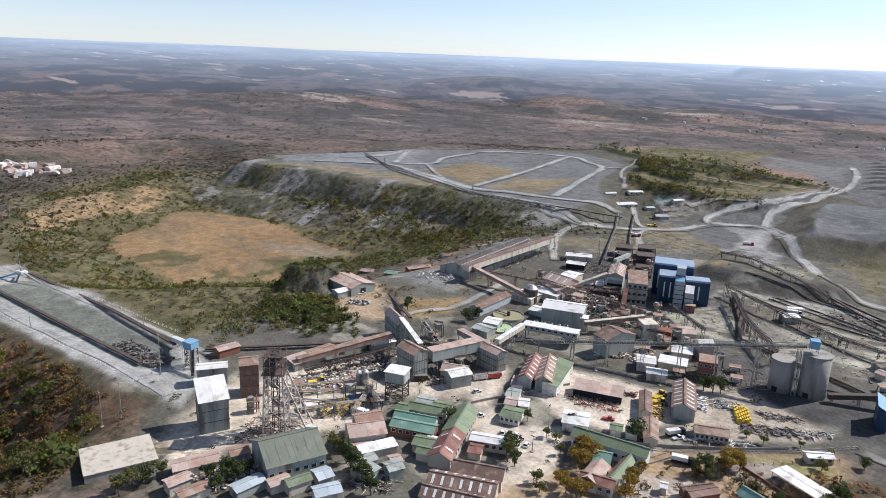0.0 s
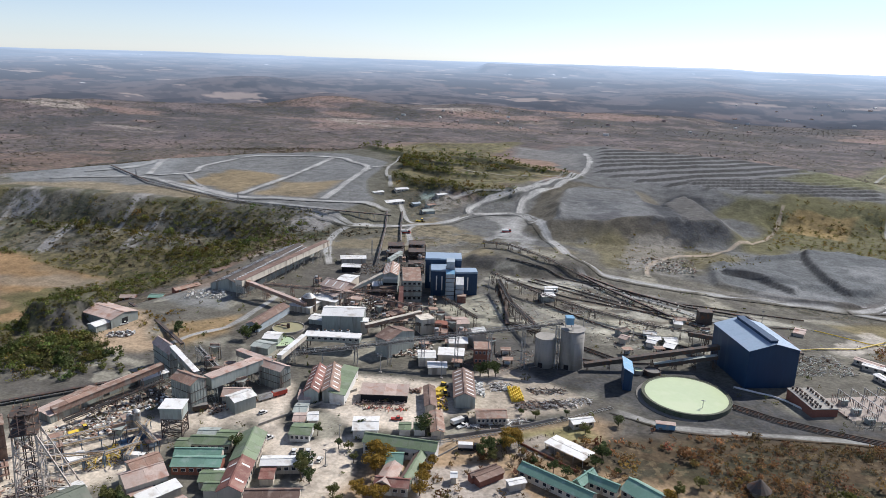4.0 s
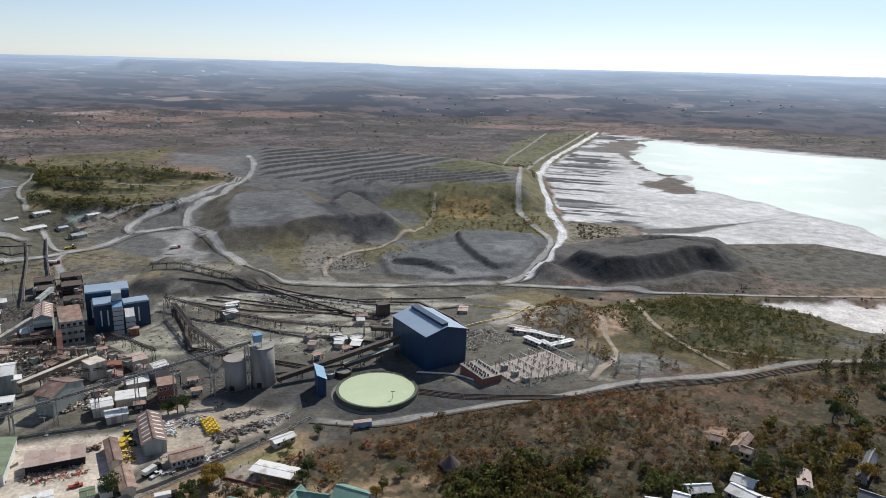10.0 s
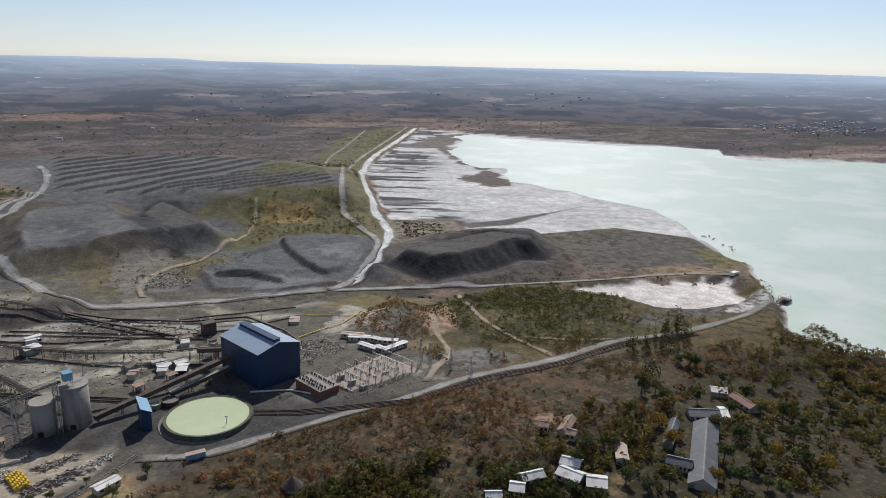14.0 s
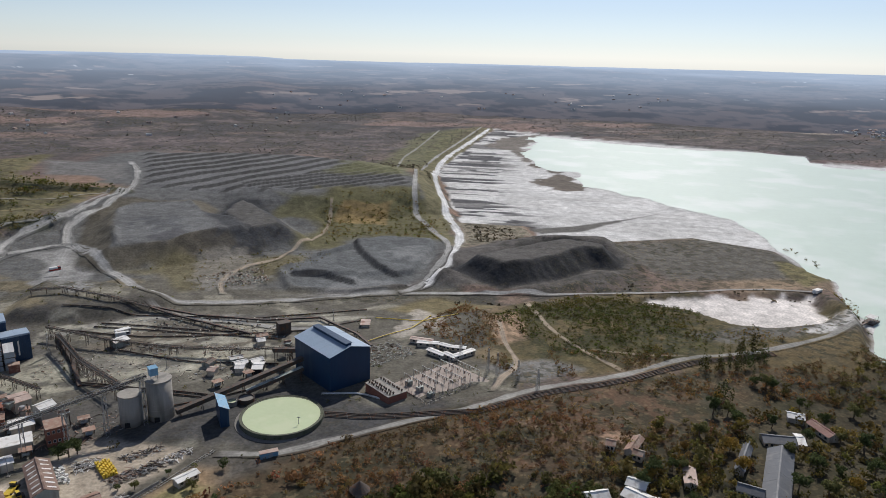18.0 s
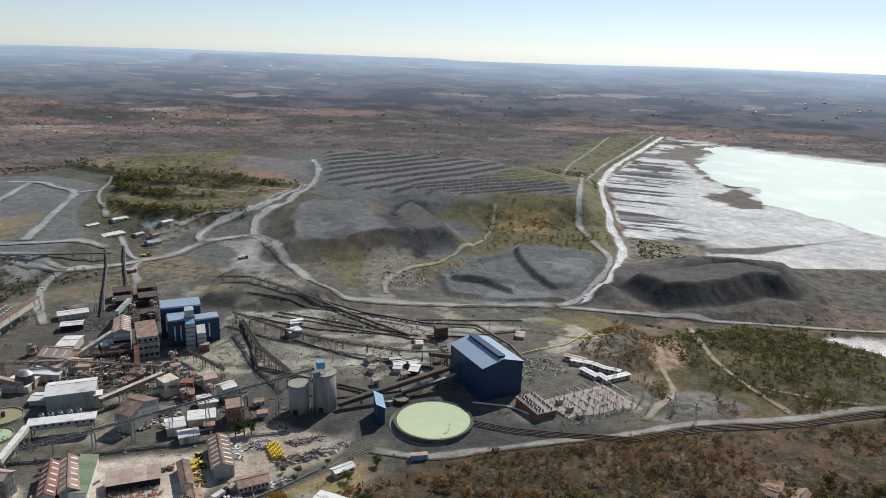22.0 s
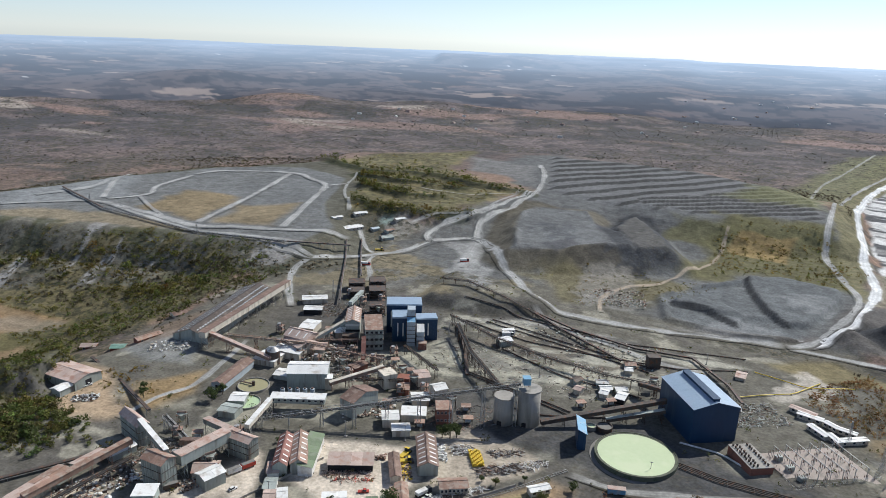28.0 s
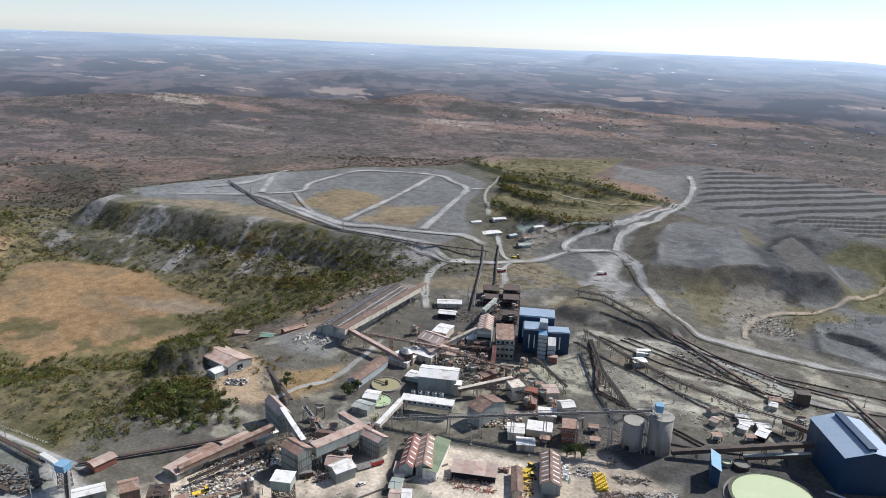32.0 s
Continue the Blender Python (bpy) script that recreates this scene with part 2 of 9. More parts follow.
LAKE = [(564, 1850), (668, 1706), (834, 1542), (1090, 1309), (1035, 1225), (1300, 1060), (1500, 700), (900, 250), (500, 260), (371, 327), (379, 357), (423, 414), (463, 491), (487, 521), (487, 560), (504, 623), (443, 690), (319, 685), (268, 714), (281, 762), (205, 790), (228, 960), (256, 1167)]
NEAR_BANK = [(-248, 40), (-252, 100), (-272, 127), (-300, 121), (-360, 114), (-424, 107), (-640, 90), (-640, -60), (-240, -60)]
POND = [(271, 482), (287, 494), (324, 487), (378, 487), (418, 473), (404, 432), (370, 412), (333, 410), (312, 420), (298, 452)]


LOW_TERRACES = [(-54, 906), (4, 945), (110, 1080), (172, 1020), (174, 960), (150, 905), (63, 862), (-36, 872)]
HUMMOCKS = [(-340, 690), (-379, 764), (-422, 887), (-508, 966), (-480, 1060), (-350, 1170), (-332, 985), (-236, 925), (-182, 900), (-195, 868), (-232, 764), (-266, 711)]


def upper_steps(x, y):
    return (-0.72 * x + 0.69 * y + 5 * fbm(x, y, 160, 24, 2)) / 34.0


def lower_steps(x, y):
    return (-0.55 * x + 0.835 * y + 2 * fbm(x, y, 120, 25, 2)) / 19.0


# rows of trees and shrubs that divide the middle plateau
HEDGES = {
    "back": [(-560, 1000), (-497, 955), (-435, 915), (-372, 925), (-316, 928), (-255, 900), (-182, 872)],
    "second": [(-425, 880), (-372, 872), (-310, 858), (-262, 862)],
    "third": [(-392, 815), (-360, 790), (-318, 782), (-270, 800)],
    "front": [(-362, 728), (-330, 716), (-294, 706), (-247, 724), (-222, 752)],
}


def along(x, y, line):
    """Distance to a line of points."""
    best = np.full(np.shape(x), 1e9)
    for (ax, ay), (bx, by) in zip(line, line[1:]):
        k = np.clip(((x - ax) * (bx - ax) + (y - ay) * (by - ay)) / ((bx - ax) ** 2 + (by - ay) ** 2), 0, 1)
        best = np.minimum(best, np.hypot(x - ax - k * (bx - ax), y - ay - k * (by - ay)))
    return best


def ground(x, y):
    """Height of the land at a place."""
    x, y = np.asarray(x, float), np.asarray(y, float)
    r = np.hypot(x, y)
    h = -12.0 * smooth((x + 140) / 240) * smooth((y - 420) / 130)
    h = h + 9.0 * np.exp(-((x - 118) ** 2 + (y - 268) ** 2) / 80**2)
    h = h - 7 * smooth((x - 210) / 120) * smooth((330 - y) / 60)
    far = smooth((r - 1250) / 900)
    h = h + far * (22 * fbm(x, y, 700, 3, 3) * (1 - 0.75 * smooth((r - 2600) / 1500)) + 8 * fbm(x, y, 190, 8, 3) * (1 - smooth((r - 2200) / 1200))) - 22 * smooth((r - 1150) / 300) * (1 - smooth((r - 1700) / 1500))
    h = h + 135 * smooth((r - 1300) / 4600) ** 0.9 * smooth((r - 1300) / 400)
    # low mesa and hills on the plain
    turn = np.degrees(np.arctan2(x, np.maximum(y, 1.0)))
    h = h + 26 * smooth((turn + 20.0) / 0.9) * smooth((-7 - turn) / 7) * smooth((r - 3700) / 260) * (1 - smooth((r - 4300) / 500))
    h = h + 20 * np.exp(-(((turn + 31.5) / 3.2) ** 2) - ((r - 2300) / 170) ** 2) + 30 * np.exp(-(((turn + 38) / 5.0) ** 2) - ((r - 2700) / 240) ** 2)
    h = h + 20 * np.exp(-(((turn - 20) / 9) ** 2) - ((r - 4400) / 420) ** 2) + 16 * np.exp(-(((turn - 2) / 5) ** 2) - ((r - 4600) / 300) ** 2)
    v = inside(x, y, VALLEY)
    h = h - 40 * smooth(1 + v / 150) * (1 - far)
    h = h + 0.6 * fbm(x, y, 30, 5, 3) * smooth((r - 90) / 200) * (1 + 2 * smooth((r - 520) / 200))
    d = inside(x, y, DUMP) + 5 * fbm(x, y, 30, 12, 3)
    run = 46 + 40 * smooth((-400 - x) / 120)
    h = h + (13 + 0.8 * fbm(x, y, 60, 2) - h) * np.clip(1 + d / run, 0, 1) ** 1.1
    h = h - 4.5 * np.abs(fbm(x + 0.3 * y, (y - 0.3 * x) * 0.12, 16, 14, 2)) * smooth(1 - np.abs(d + 0.5 * run) / (0.5 * run))
    m = inside(x, y, MIDDLE) + 22 * fbm(x, y, 60, 15, 3)
    h = h + (16 + 3 * fbm(x, y, 90, 4) - h) * smooth(1 + m / 80)
    t = inside(x, y, TERRACES)
    low = smooth(0.5 + inside(x, y, LOW_TERRACES) / 6)
    f1, f2 = np.mod(upper_steps(x, y), 1), np.mod(lower_steps(x, y), 1)
    h = h + (3.4 * smooth(f1 * 5) * (1 - f1) * (1 - low) + 4.2 * smooth(f2 * 3.5) * (1 - f2) * low + 1.0 * fbm(x, y, 50, 22, 2)) * smooth(t / 12)
    u = inside(x, y, HUMMOCKS) + 10 * fbm(x, y, 30, 27, 2)
    h = h + (3.0 * fbm(x, y, 45, 28, 3)) * smooth(u / 14)
    at = u > -90
    for line in HEDGES.values():
        h[at] += 4.0 * smooth(1 - along(x[at], y[at], line) / 16)
    e = inside(x, y, HEAP) + 7 * fbm(x, y, 34, 31, 2)
    h = h + (14 + 1.2 * fbm(x, y, 40, 6) + 2.5 * smooth(1 - np.abs(e - 3) / 4) * smooth(0.5 + 3 * fbm(x, y, 40, 7, 2)) - h) * np.clip(1 + e / 30, 0, 1)
    h = h - 3.4 * np.abs(fbm(x - 0.35 * y, (y + 0.35 * x) * 0.12, 8, 32, 2)) * smooth(1 - np.abs(e + 13) / 15)
    e = inside(x, y, SPUR) + 3 * fbm(x, y, 14, 33, 3)
    h = np.maximum(h, -10 + 23 * np.clip(1 + e / 34, 0, 1) - 1.8 * np.abs(fbm(x - 0.6 * y, (y + 0.6 * x) * 0.12, 7, 35, 2)) * smooth(1 - np.abs(e + 14) / 16))
    b = inside(x, y, BOWL)
    h = h + 3.5 * smooth(1 - np.abs(b) / 7) * smooth(0.5 + 4 * fbm(x, y, 40, 41, 2)) + 2.2 * smooth(14 * fbm(x, y, 70, 42, 2)) * smooth(b / 10)
    h = h + 4.0 * smooth(0.5 + inside(x, y, BOWL_STEP) / 4) + 3.0 * smooth(0.5 + inside(x, y, BOWL_LIP) / 4)
    o = inside(x, y, MOUND) + 6 * fbm(x, y, 30, 37, 2)
    h = h + (6.5 + 6 * fbm(x, y, 50, 38, 4) + 3.0 * smooth(12 * fbm(x, y, 34, 36, 2))) * np.clip(1 + o / 24, 0, 1) * (1 - smooth(1.2 + inside(x, y, SCARP) / 34))
    o = inside(x, y, SCARP) + 3 * fbm(x, y, 20, 29, 2)
    h = np.maximum(h, -12 + (20 + 3 * fbm(x, y, 30, 30, 2)) * np.clip(1 + o / 28, 0, 1) - 3.6 * np.abs(fbm(x + 0.3 * y, (y - 0.3 * x) * 0.12, 9, 34, 2)) * smooth(1 - np.abs(o + 11) / 13))
    h = h - 16 * smooth(1 + inside(x, y, FIELD) / 90) * (1 - np.clip(1 + d / run, 0, 1) ** 1.1)
    o = inside(x, y, [(-175, 500), (-120, 500), (-95, 520), (-130, 548), (-175, 560)])
    h = h + 7 * smooth(1 + o / 18)
    o = inside(x, y, [(-366, 272), (-350, 262), (-342, 270), (-346, 296), (-362, 304), (-372, 290)]) + 6 * fbm(x, y, 9, 39, 3)
    h = h + 14 * smooth(1 + o / 14)
    h = h - 34 * smooth(inside(x, y, NEAR_BANK) / 75) - 3.0 * np.abs(fbm(x, y, 22, 43, 3)) * smooth(inside(x, y, NEAR_BANK) / 10)
    w = inside(x, y, LAKE)
    h = h + (-13.6 - h) * smooth(1 + w / 14)
    w = inside(x, y, POND)
    h = h + (-10.5 - h) * smooth(1 + w / 10)
    return h


LX, LY, LSTEP = -640.0, 60.0, 2.5
LEVELS = ground(*np.meshgrid(np.arange(LX, 521, LSTEP), np.arange(LY, 761, LSTEP)))


def level(x, y):
    """Height of the land at one place, from a fine table over the works."""
    i, j = (x - LX) / LSTEP, (y - LY) / LSTEP
    if not (0 <= i < LEVELS.shape[1] - 1 and 0 <= j < LEVELS.shape[0] - 1):
        return float(ground(np.array([x]), np.array([y]))[0])
    a, b = int(i), int(j)
    i, j = i - a, j - b
    q = LEVELS[b : b + 2, a : a + 2]
    return float((q[0, 0] * (1 - i) + q[0, 1] * i) * (1 - j) + (q[1, 0] * (1 - i) + q[1, 1] * i) * j)
# ---- ground sheet ----
WORKS_CORE = [(-330, 120), (-350, 420), (-300, 520), (-60, 540), (130, 500), (110, 330), (-60, 270), (-80, 130)]
GOLD, OLIVE, DARKSCRUB = (0.215, 0.155, 0.09), (0.135, 0.125, 0.065), (0.075, 0.07, 0.042)
GREY, PALE, REDSOIL = (0.155, 0.155, 0.15), (0.33, 0.325, 0.31), (0.20, 0.115, 0.075)


SPOIL = [(-290, 560), (-430, 850), (-350, 640), (-110, 545), (90, 540), (165, 560), (200, 900), (175, 1010), (39, 1180), (-220, 1215), (-300, 1100), (-190, 900)]
BANK = [(-480, 108), (-560, 150), (-545, 168), (-325, 170), (-255, 160), (-255, 130), (-310, 120)]


def land_cover(x, y):
    """Soil and plant colours of the land, with some haze and shade painted in."""
    r = np.hypot(x, y)
    n1, n2, n3 = fbm(x, y, 140, 51), fbm(x, y, 40, 52), fbm(x, y, 420, 53)
    col = np.empty((x.size, 3))

    def lay(colour, weight):
        w = np.clip(weight, 0, 1)[:, None]
        col[:] = col * (1 - w) + np.array(colour) * w

    def area(poly, colour, edge=12.0, ragged=14.0, strength=1.0, size=35.0, grow=0.0):
        d = inside(x, y, poly) + grow
        at = np.nonzero(d > -ragged - edge)[0]
        w = np.clip(strength * smooth(0.5 + (d[at] + ragged * fbm(x[at], y[at], size, 61, 3)) / edge), 0, 1)[:, None]
        col[at] = col[at] * (1 - w) + np.array(colour) * w

    def patches(colour, poly, fade, pattern):
        """Blotches by a pattern of x and y, within an area."""
        d = smooth(1 + inside(x, y, poly) / fade)
        at = np.nonzero(d > 0)[0]
        w = np.clip(pattern(x[at], y[at]) * d[at], 0, 1)[:, None]
        col[at] = col[at] * (1 - w) + np.array(colour) * w

    col[:] = (0.165, 0.120, 0.100)
    lay((0.235, 0.160, 0.120), smooth(2.4 * n3 + 1.2 * n1 + 0.1))
    lay((0.105, 0.086, 0.076), smooth(0.1 + 2.6 * n1 + 1.8 * n2))
    lay((0.30, 0.225, 0.145), 0.85 * smooth(6 * fbm(x * 0.45, y, 260, 57) - 1.7))
    lay((0.055, 0.055, 0.050), 0.9 * smooth(6 * fbm(x * 0.5, y, 120, 58) - 0.4) * smooth(0.6 + 3 * fbm(x, y, 30, 62)))
    # thicker dry woodland and bare fields over the plain, bluer with distance as painted haze
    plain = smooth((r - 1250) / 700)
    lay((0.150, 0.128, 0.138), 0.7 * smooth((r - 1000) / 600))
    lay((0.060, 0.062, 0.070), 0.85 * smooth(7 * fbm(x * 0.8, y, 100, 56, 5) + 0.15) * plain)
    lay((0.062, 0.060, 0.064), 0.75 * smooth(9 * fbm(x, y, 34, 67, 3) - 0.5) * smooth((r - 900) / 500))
    lay((0.25, 0.175, 0.155), 0.85 * smooth(7 * fbm(x * 0.5, y, 150, 63, 4) - 1.5) * plain)
    lay((0.36, 0.31, 0.27), 0.85 * smooth(10 * fbm(x * 0.4, y * 1.2, 170, 59) - 4.0) * plain)
    bush = 0.55 + 0.45 * smooth(0.5 + 2.5 * n1 + 1.2 * n2)
    bush = bush * (1 - 0.6 * smooth((r - 2600) / 1400))
    for poly, edge in ((DUMP, 20), (MIDDLE, 30), (LAKE, 12), (FIELD, 12), (HEAP, 26), (BOWL, 12), (MOUND, 16), (WORKS_CORE, 14), (SPOIL, 10), (POND, 12), (BANK, 8)):
        bush = bush * (1 - (0.92 if poly in (LAKE, FIELD, POND) else 0.72) * smooth(1 + inside(x, y, poly) / edge))
    bush = np.maximum(bush, 0.8 * smooth(inside(x, y, HUMMOCKS) / 20))
    # the works: grey trodden ground, lighter yards, dark ore dust
    area([(-330, 120), (-340, 160), (-350, 260), (-372, 330), (-340, 420), (-335, 540), (-300, 700), (-100, 600), (130, 540), (150, 400), (120, 320), (-10, 300), (-80, 260), (-60, 150), (-150, 90), (-260, 90)], (0.122, 0.114, 0.094), 20, 20)
    patches((0.095, 0.088, 0.078), WORKS_CORE, 12, lambda u, v: 0.75 * smooth(5 * fbm(u, v, 34, 70) - 0.5))
    patches((0.34, 0.32, 0.255), WORKS_CORE, 10, lambda u, v: 0.6 * smooth(6 * fbm(u, v, 24, 71) - 1.1))
    area([(-250, 400), (-205, 395), (-150, 405), (-140, 460), (-200, 500), (-260, 470)], (0.085, 0.08, 0.075), 16, 14, 0.9)
    area([(-105, 478), (0, 460), (3, 428), (-51, 428), (-133, 449)], (0.165, 0.145, 0.115), 12, 18, 0.9)
    area([(-160, 409), (-132, 432), (-95, 429), (-50, 424), (-7, 410), (-4, 399), (-47, 395), (-100, 391), (-146, 379)], (0.33, 0.315, 0.25), 12, 18, 0.9, 18)
    area([(-83, 319), (-70, 352), (-43, 362), (0, 364), (52, 327), (90, 319), (69, 299), (-9, 298), (-37, 309)], (0.068, 0.068, 0.069), 14, 8, 0.95)
    area([(-163, 283), (-125, 291), (-113, 296), (-100, 270), (-112, 245), (-137, 239), (-163, 250), (-177, 280)], (0.50, 0.435, 0.355), 6, 4)
    area([(-191, 268), (-180, 263), (-164, 228), (-150, 214), (-132, 232), (-109, 189), (-100, 170), (-118, 165), (-136, 208), (-163, 205), (-178, 229)], (0.50, 0.435, 0.355), 5, 3)
    area([(-104, 310), (-87, 326), (-46, 308), (-46, 301), (-83, 264), (-96, 267)], (0.42, 0.36, 0.285), 6, 6, 0.9)
    area([(-357, 324), (-300, 292), (-270, 267), (-276, 260), (-300, 255), (-317, 265)], (0.34, 0.255, 0.17), 10, 8)
    area([(-340, 338), (-326, 374), (-292, 362), (-274, 329), (-305, 324)], (0.19, 0.19, 0.18), 8, 5)
    area([(-375, 330), (-345, 380), (-325, 410), (-300, 375), (-340, 350), (-350, 330)], (0.20, 0.145, 0.105), 14, 14, 0.7)
    area([(-290, 300), (-262, 330), (-250, 300), (-262, 275), (-285, 278)], (0.27, 0.19, 0.10), 10, 10, 0.9)
    area([(-260, 145), (-252, 197), (-238, 217), (-204, 207), (-189, 172), (-205, 153), (-215, 110), (-234, 105)], (0.56, 0.485, 0.39), 12, 10, 0.95, 16)
    area([(-205, 225), (-185, 262), (-172, 250), (-175, 225), (-195, 205), (-215, 208)], (0.52, 0.45, 0.365), 10, 8, 0.9)
    area([(-480, 112), (-560, 150), (-545, 166), (-325, 168), (-278, 160), (-255, 130), (-310, 122), (-424, 108)], (0.33, 0.325, 0.30), 5, 3)
    area([(-470, 122), (-480, 150), (-325, 158), (-293, 153), (-302, 138), (-352, 132)], (0.150, 0.158, 0.135), 5, 4)
    patches((0.23, 0.24, 0.21), [(-470, 124), (-480, 150), (-325, 158), (-297, 153), (-302, 140)], 4, lambda u, v: 0.7 * smooth(8 * fbm(u * 0.5, v, 20, 69, 3) - 0.6))
    patches((0.15, 0.155, 0.15), [(-370, 138), (-370, 150), (-300, 152), (-302, 138)], 8, lambda u, v: 0.8 * smooth(6 * fbm(u, v, 14, 72) - 0.6))
    area([(-156, 459), (-126, 479), (-91, 483), (-60, 481), (-27, 476), (-28, 490), (-67, 490), (-97, 495)], (0.33, 0.32, 0.295), 8, 9, 0.8, 14)
    area([(-161, 391), (-142, 430), (-123, 412), (-112, 390), (-123, 376), (-148, 374)], (0.33, 0.315, 0.25), 10, 10, 0.85, 14)
    area([(-121, 420), (-87, 412), (-56, 406), (-20, 412), (-30, 398), (-81, 398)], (0.36, 0.335, 0.265), 8, 9, 0.85, 12)
    area([(-183, 499), (-160, 511), (-143, 495), (-150, 484), (-161, 482), (-178, 484)], (0.065, 0.062, 0.058), 8, 8, 0.95, 12)
    area([(-150, 440), (-100, 425), (-90, 400), (-120, 405)], (0.13, 0.125, 0.115), 8, 10, 0.7, 12)
    patches((0.085, 0.082, 0.076), [(-150, 500), (-140, 380), (0, 395), (60, 470), (0, 500)], 10, lambda u, v: 0.8 * smooth(9 * fbm((u + v) * 0.35, v - 0.3 * u, 9, 86) - 1.0))
    patches((0.38, 0.365, 0.30), [(-150, 490), (-150, 370), (0, 395), (60, 470), (0, 495)], 10, lambda u, v: 0.7 * smooth(10 * fbm((u + v) * 0.3, v - 0.3 * u, 11, 87) - 2.2))
    # dark slag beside the silos, with their cast shadow painted in
    area([(-118, 356), (-92, 372), (-62, 362), (-48, 340), (-58, 326), (-90, 322), (-118, 335)], (0.085, 0.082, 0.078), 10, 8, 0.85, 12)
    # dump, middle plateau, terraces
    area([(-290, 560), (-300, 700), (-430, 850), (-480, 770), (-350, 640), (-110, 560), (170, 560), (200, 900), (175, 1010), (39, 1180), (-220, 1215), (-300, 1100), (-190, 900)], (0.120, 0.121, 0.119), 30, 35)
    area([(-300, 560), (-335, 600), (-300, 640), (-240, 640), (-200, 560), (-230, 500), (-300, 500)], (0.138, 0.135, 0.125), 16, 16)
    patches((0.20, 0.165, 0.10), [(-300, 500), (-320, 600), (-240, 640), (-150, 600), (-100, 540), (-200, 480)], 20, lambda u, v: 0.7 * smooth(6 * fbm(u, v, 30, 73) - 0.8))
    area([(-228, 668), (-186, 678), (-160, 642), (-148, 556), (-168, 556), (-190, 610), (-208, 645)], (0.26, 0.258, 0.25), 8, 10, 0.85, 16)
    area([(-197, 678), (-177, 628), (-173, 597), (-142, 538), (-151, 531), (-195, 577), (-190, 612)], (0.27, 0.268, 0.258), 6, 8, 0.9, 14)
    area([(-345, 640), (-325, 690), (-290, 708), (-262, 690), (-270, 640), (-310, 625)], (0.25, 0.235, 0.205), 10, 14, 0.85, 16)
    area([(-318, 668), (-300, 702), (-288, 690), (-305, 662)], (0.27, 0.33, 0.285), 4, 4, 0.9)
    area(DUMP, (0.098, 0.094, 0.074), 12, 8, grow=56)
    patches((0.055, 0.062, 0.034), [(-480, 450), (-480, 545), (-330, 560), (-330, 480)], 12, lambda u, v: 0.9 * smooth(5 * fbm(u, v, 16, 77) + 0.4))
    patches((0.155, 0.150, 0.132), [(-737, 430), (-737, 495), (-470, 545), (-470, 480)], 14, lambda u, v: 0.85 * smooth(7 * fbm(u + 0.35 * v, v * 0.06, 11, 78, 1) - 2.1))
    area(DUMP, (0.145, 0.147, 0.145), 6, 4)
    area([(-737, 500), (-660, 575), (-600, 640), (-700, 760), (-757, 560)], (0.205, 0.212, 0.212), 20, 14, 0.9)
    area([(-735, 485), (-640, 505), (-480, 540), (-430, 545), (-520, 570), (-640, 560), (-720, 505)], (0.205, 0.17, 0.115), 12, 14, 0.9)
    area([(-560, 610), (-470, 585), (-490, 700), (-570, 700)], (0.215, 0.165, 0.095), 16, 18, 0.9)
    area([(-445, 590), (-385, 600), (-410, 700), (-470, 660)], (0.21, 0.165, 0.10), 16, 16, 0.9)
    area(HUMMOCKS, (0.135, 0.122, 0.064), 30, 24, 0.95)
    patches((0.20, 0.165, 0.085), HUMMOCKS, 12, lambda u, v: 0.7 * smooth(7 * fbm(u, v, 30, 75) - 1.2))
    for line in HEDGES.values():
        patches((0.050, 0.055, 0.030), HUMMOCKS, 60, lambda u, v: 0.9 * smooth(1.6 - along(u, v, line) / 9 + 1.5 * fbm(u, v, 25, 74, 2)))
    area(TERRACES, (0.128, 0.128, 0.129), 16, 6)
    # riser lines darkened in colour to deepen the shade of the step faces
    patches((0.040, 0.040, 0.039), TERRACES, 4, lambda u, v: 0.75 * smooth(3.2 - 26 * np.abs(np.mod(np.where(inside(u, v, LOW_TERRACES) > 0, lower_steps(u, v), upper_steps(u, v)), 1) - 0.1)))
    area([(-215, 1080), (-330, 1120), (-300, 1000), (-200, 960)], (0.16, 0.155, 0.15), 20, 10)
    # heap and spur faces: dark slag, with extra shade put into the colour
    area(HEAP, (0.105, 0.095, 0.075), 10, 6, grow=28)
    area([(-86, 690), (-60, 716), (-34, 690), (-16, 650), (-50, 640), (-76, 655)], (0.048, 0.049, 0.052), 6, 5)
    area(HEAP, (0.128, 0.130, 0.130), 6, 5, grow=-1)
    patches((0.085, 0.088, 0.092), [(-146, 690), (-140, 735), (-108, 740), (-92, 700), (-112, 672)], 6, lambda u, v: 0.8 * smooth(9 * fbm(u, v, 9, 65, 3) + 0.4))
    # dark streaks draw the gullies in colour
    patches((0.060, 0.054, 0.044), [(-172, 695), (-145, 643), (-102, 614), (-77, 627), (-50, 653), (-20, 642), (-11, 698), (-40, 690), (-65, 676), (-103, 645), (-146, 630)], 6, lambda u, v: 0.75 * smooth(11 * fbm(u - 0.35 * v, (v + 0.35 * u) * 0.1, 9, 79, 2) - 0.4))
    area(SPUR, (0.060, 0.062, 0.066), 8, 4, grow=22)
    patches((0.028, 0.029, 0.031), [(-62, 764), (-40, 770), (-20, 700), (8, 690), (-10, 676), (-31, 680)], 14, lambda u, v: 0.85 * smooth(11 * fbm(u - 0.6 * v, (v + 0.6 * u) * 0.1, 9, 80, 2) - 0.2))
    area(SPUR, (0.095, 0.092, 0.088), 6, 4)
    area([(-125, 660), (-100, 690), (-85, 670), (-105, 640)], (0.075, 0.075, 0.08), 6, 4, 0.8)
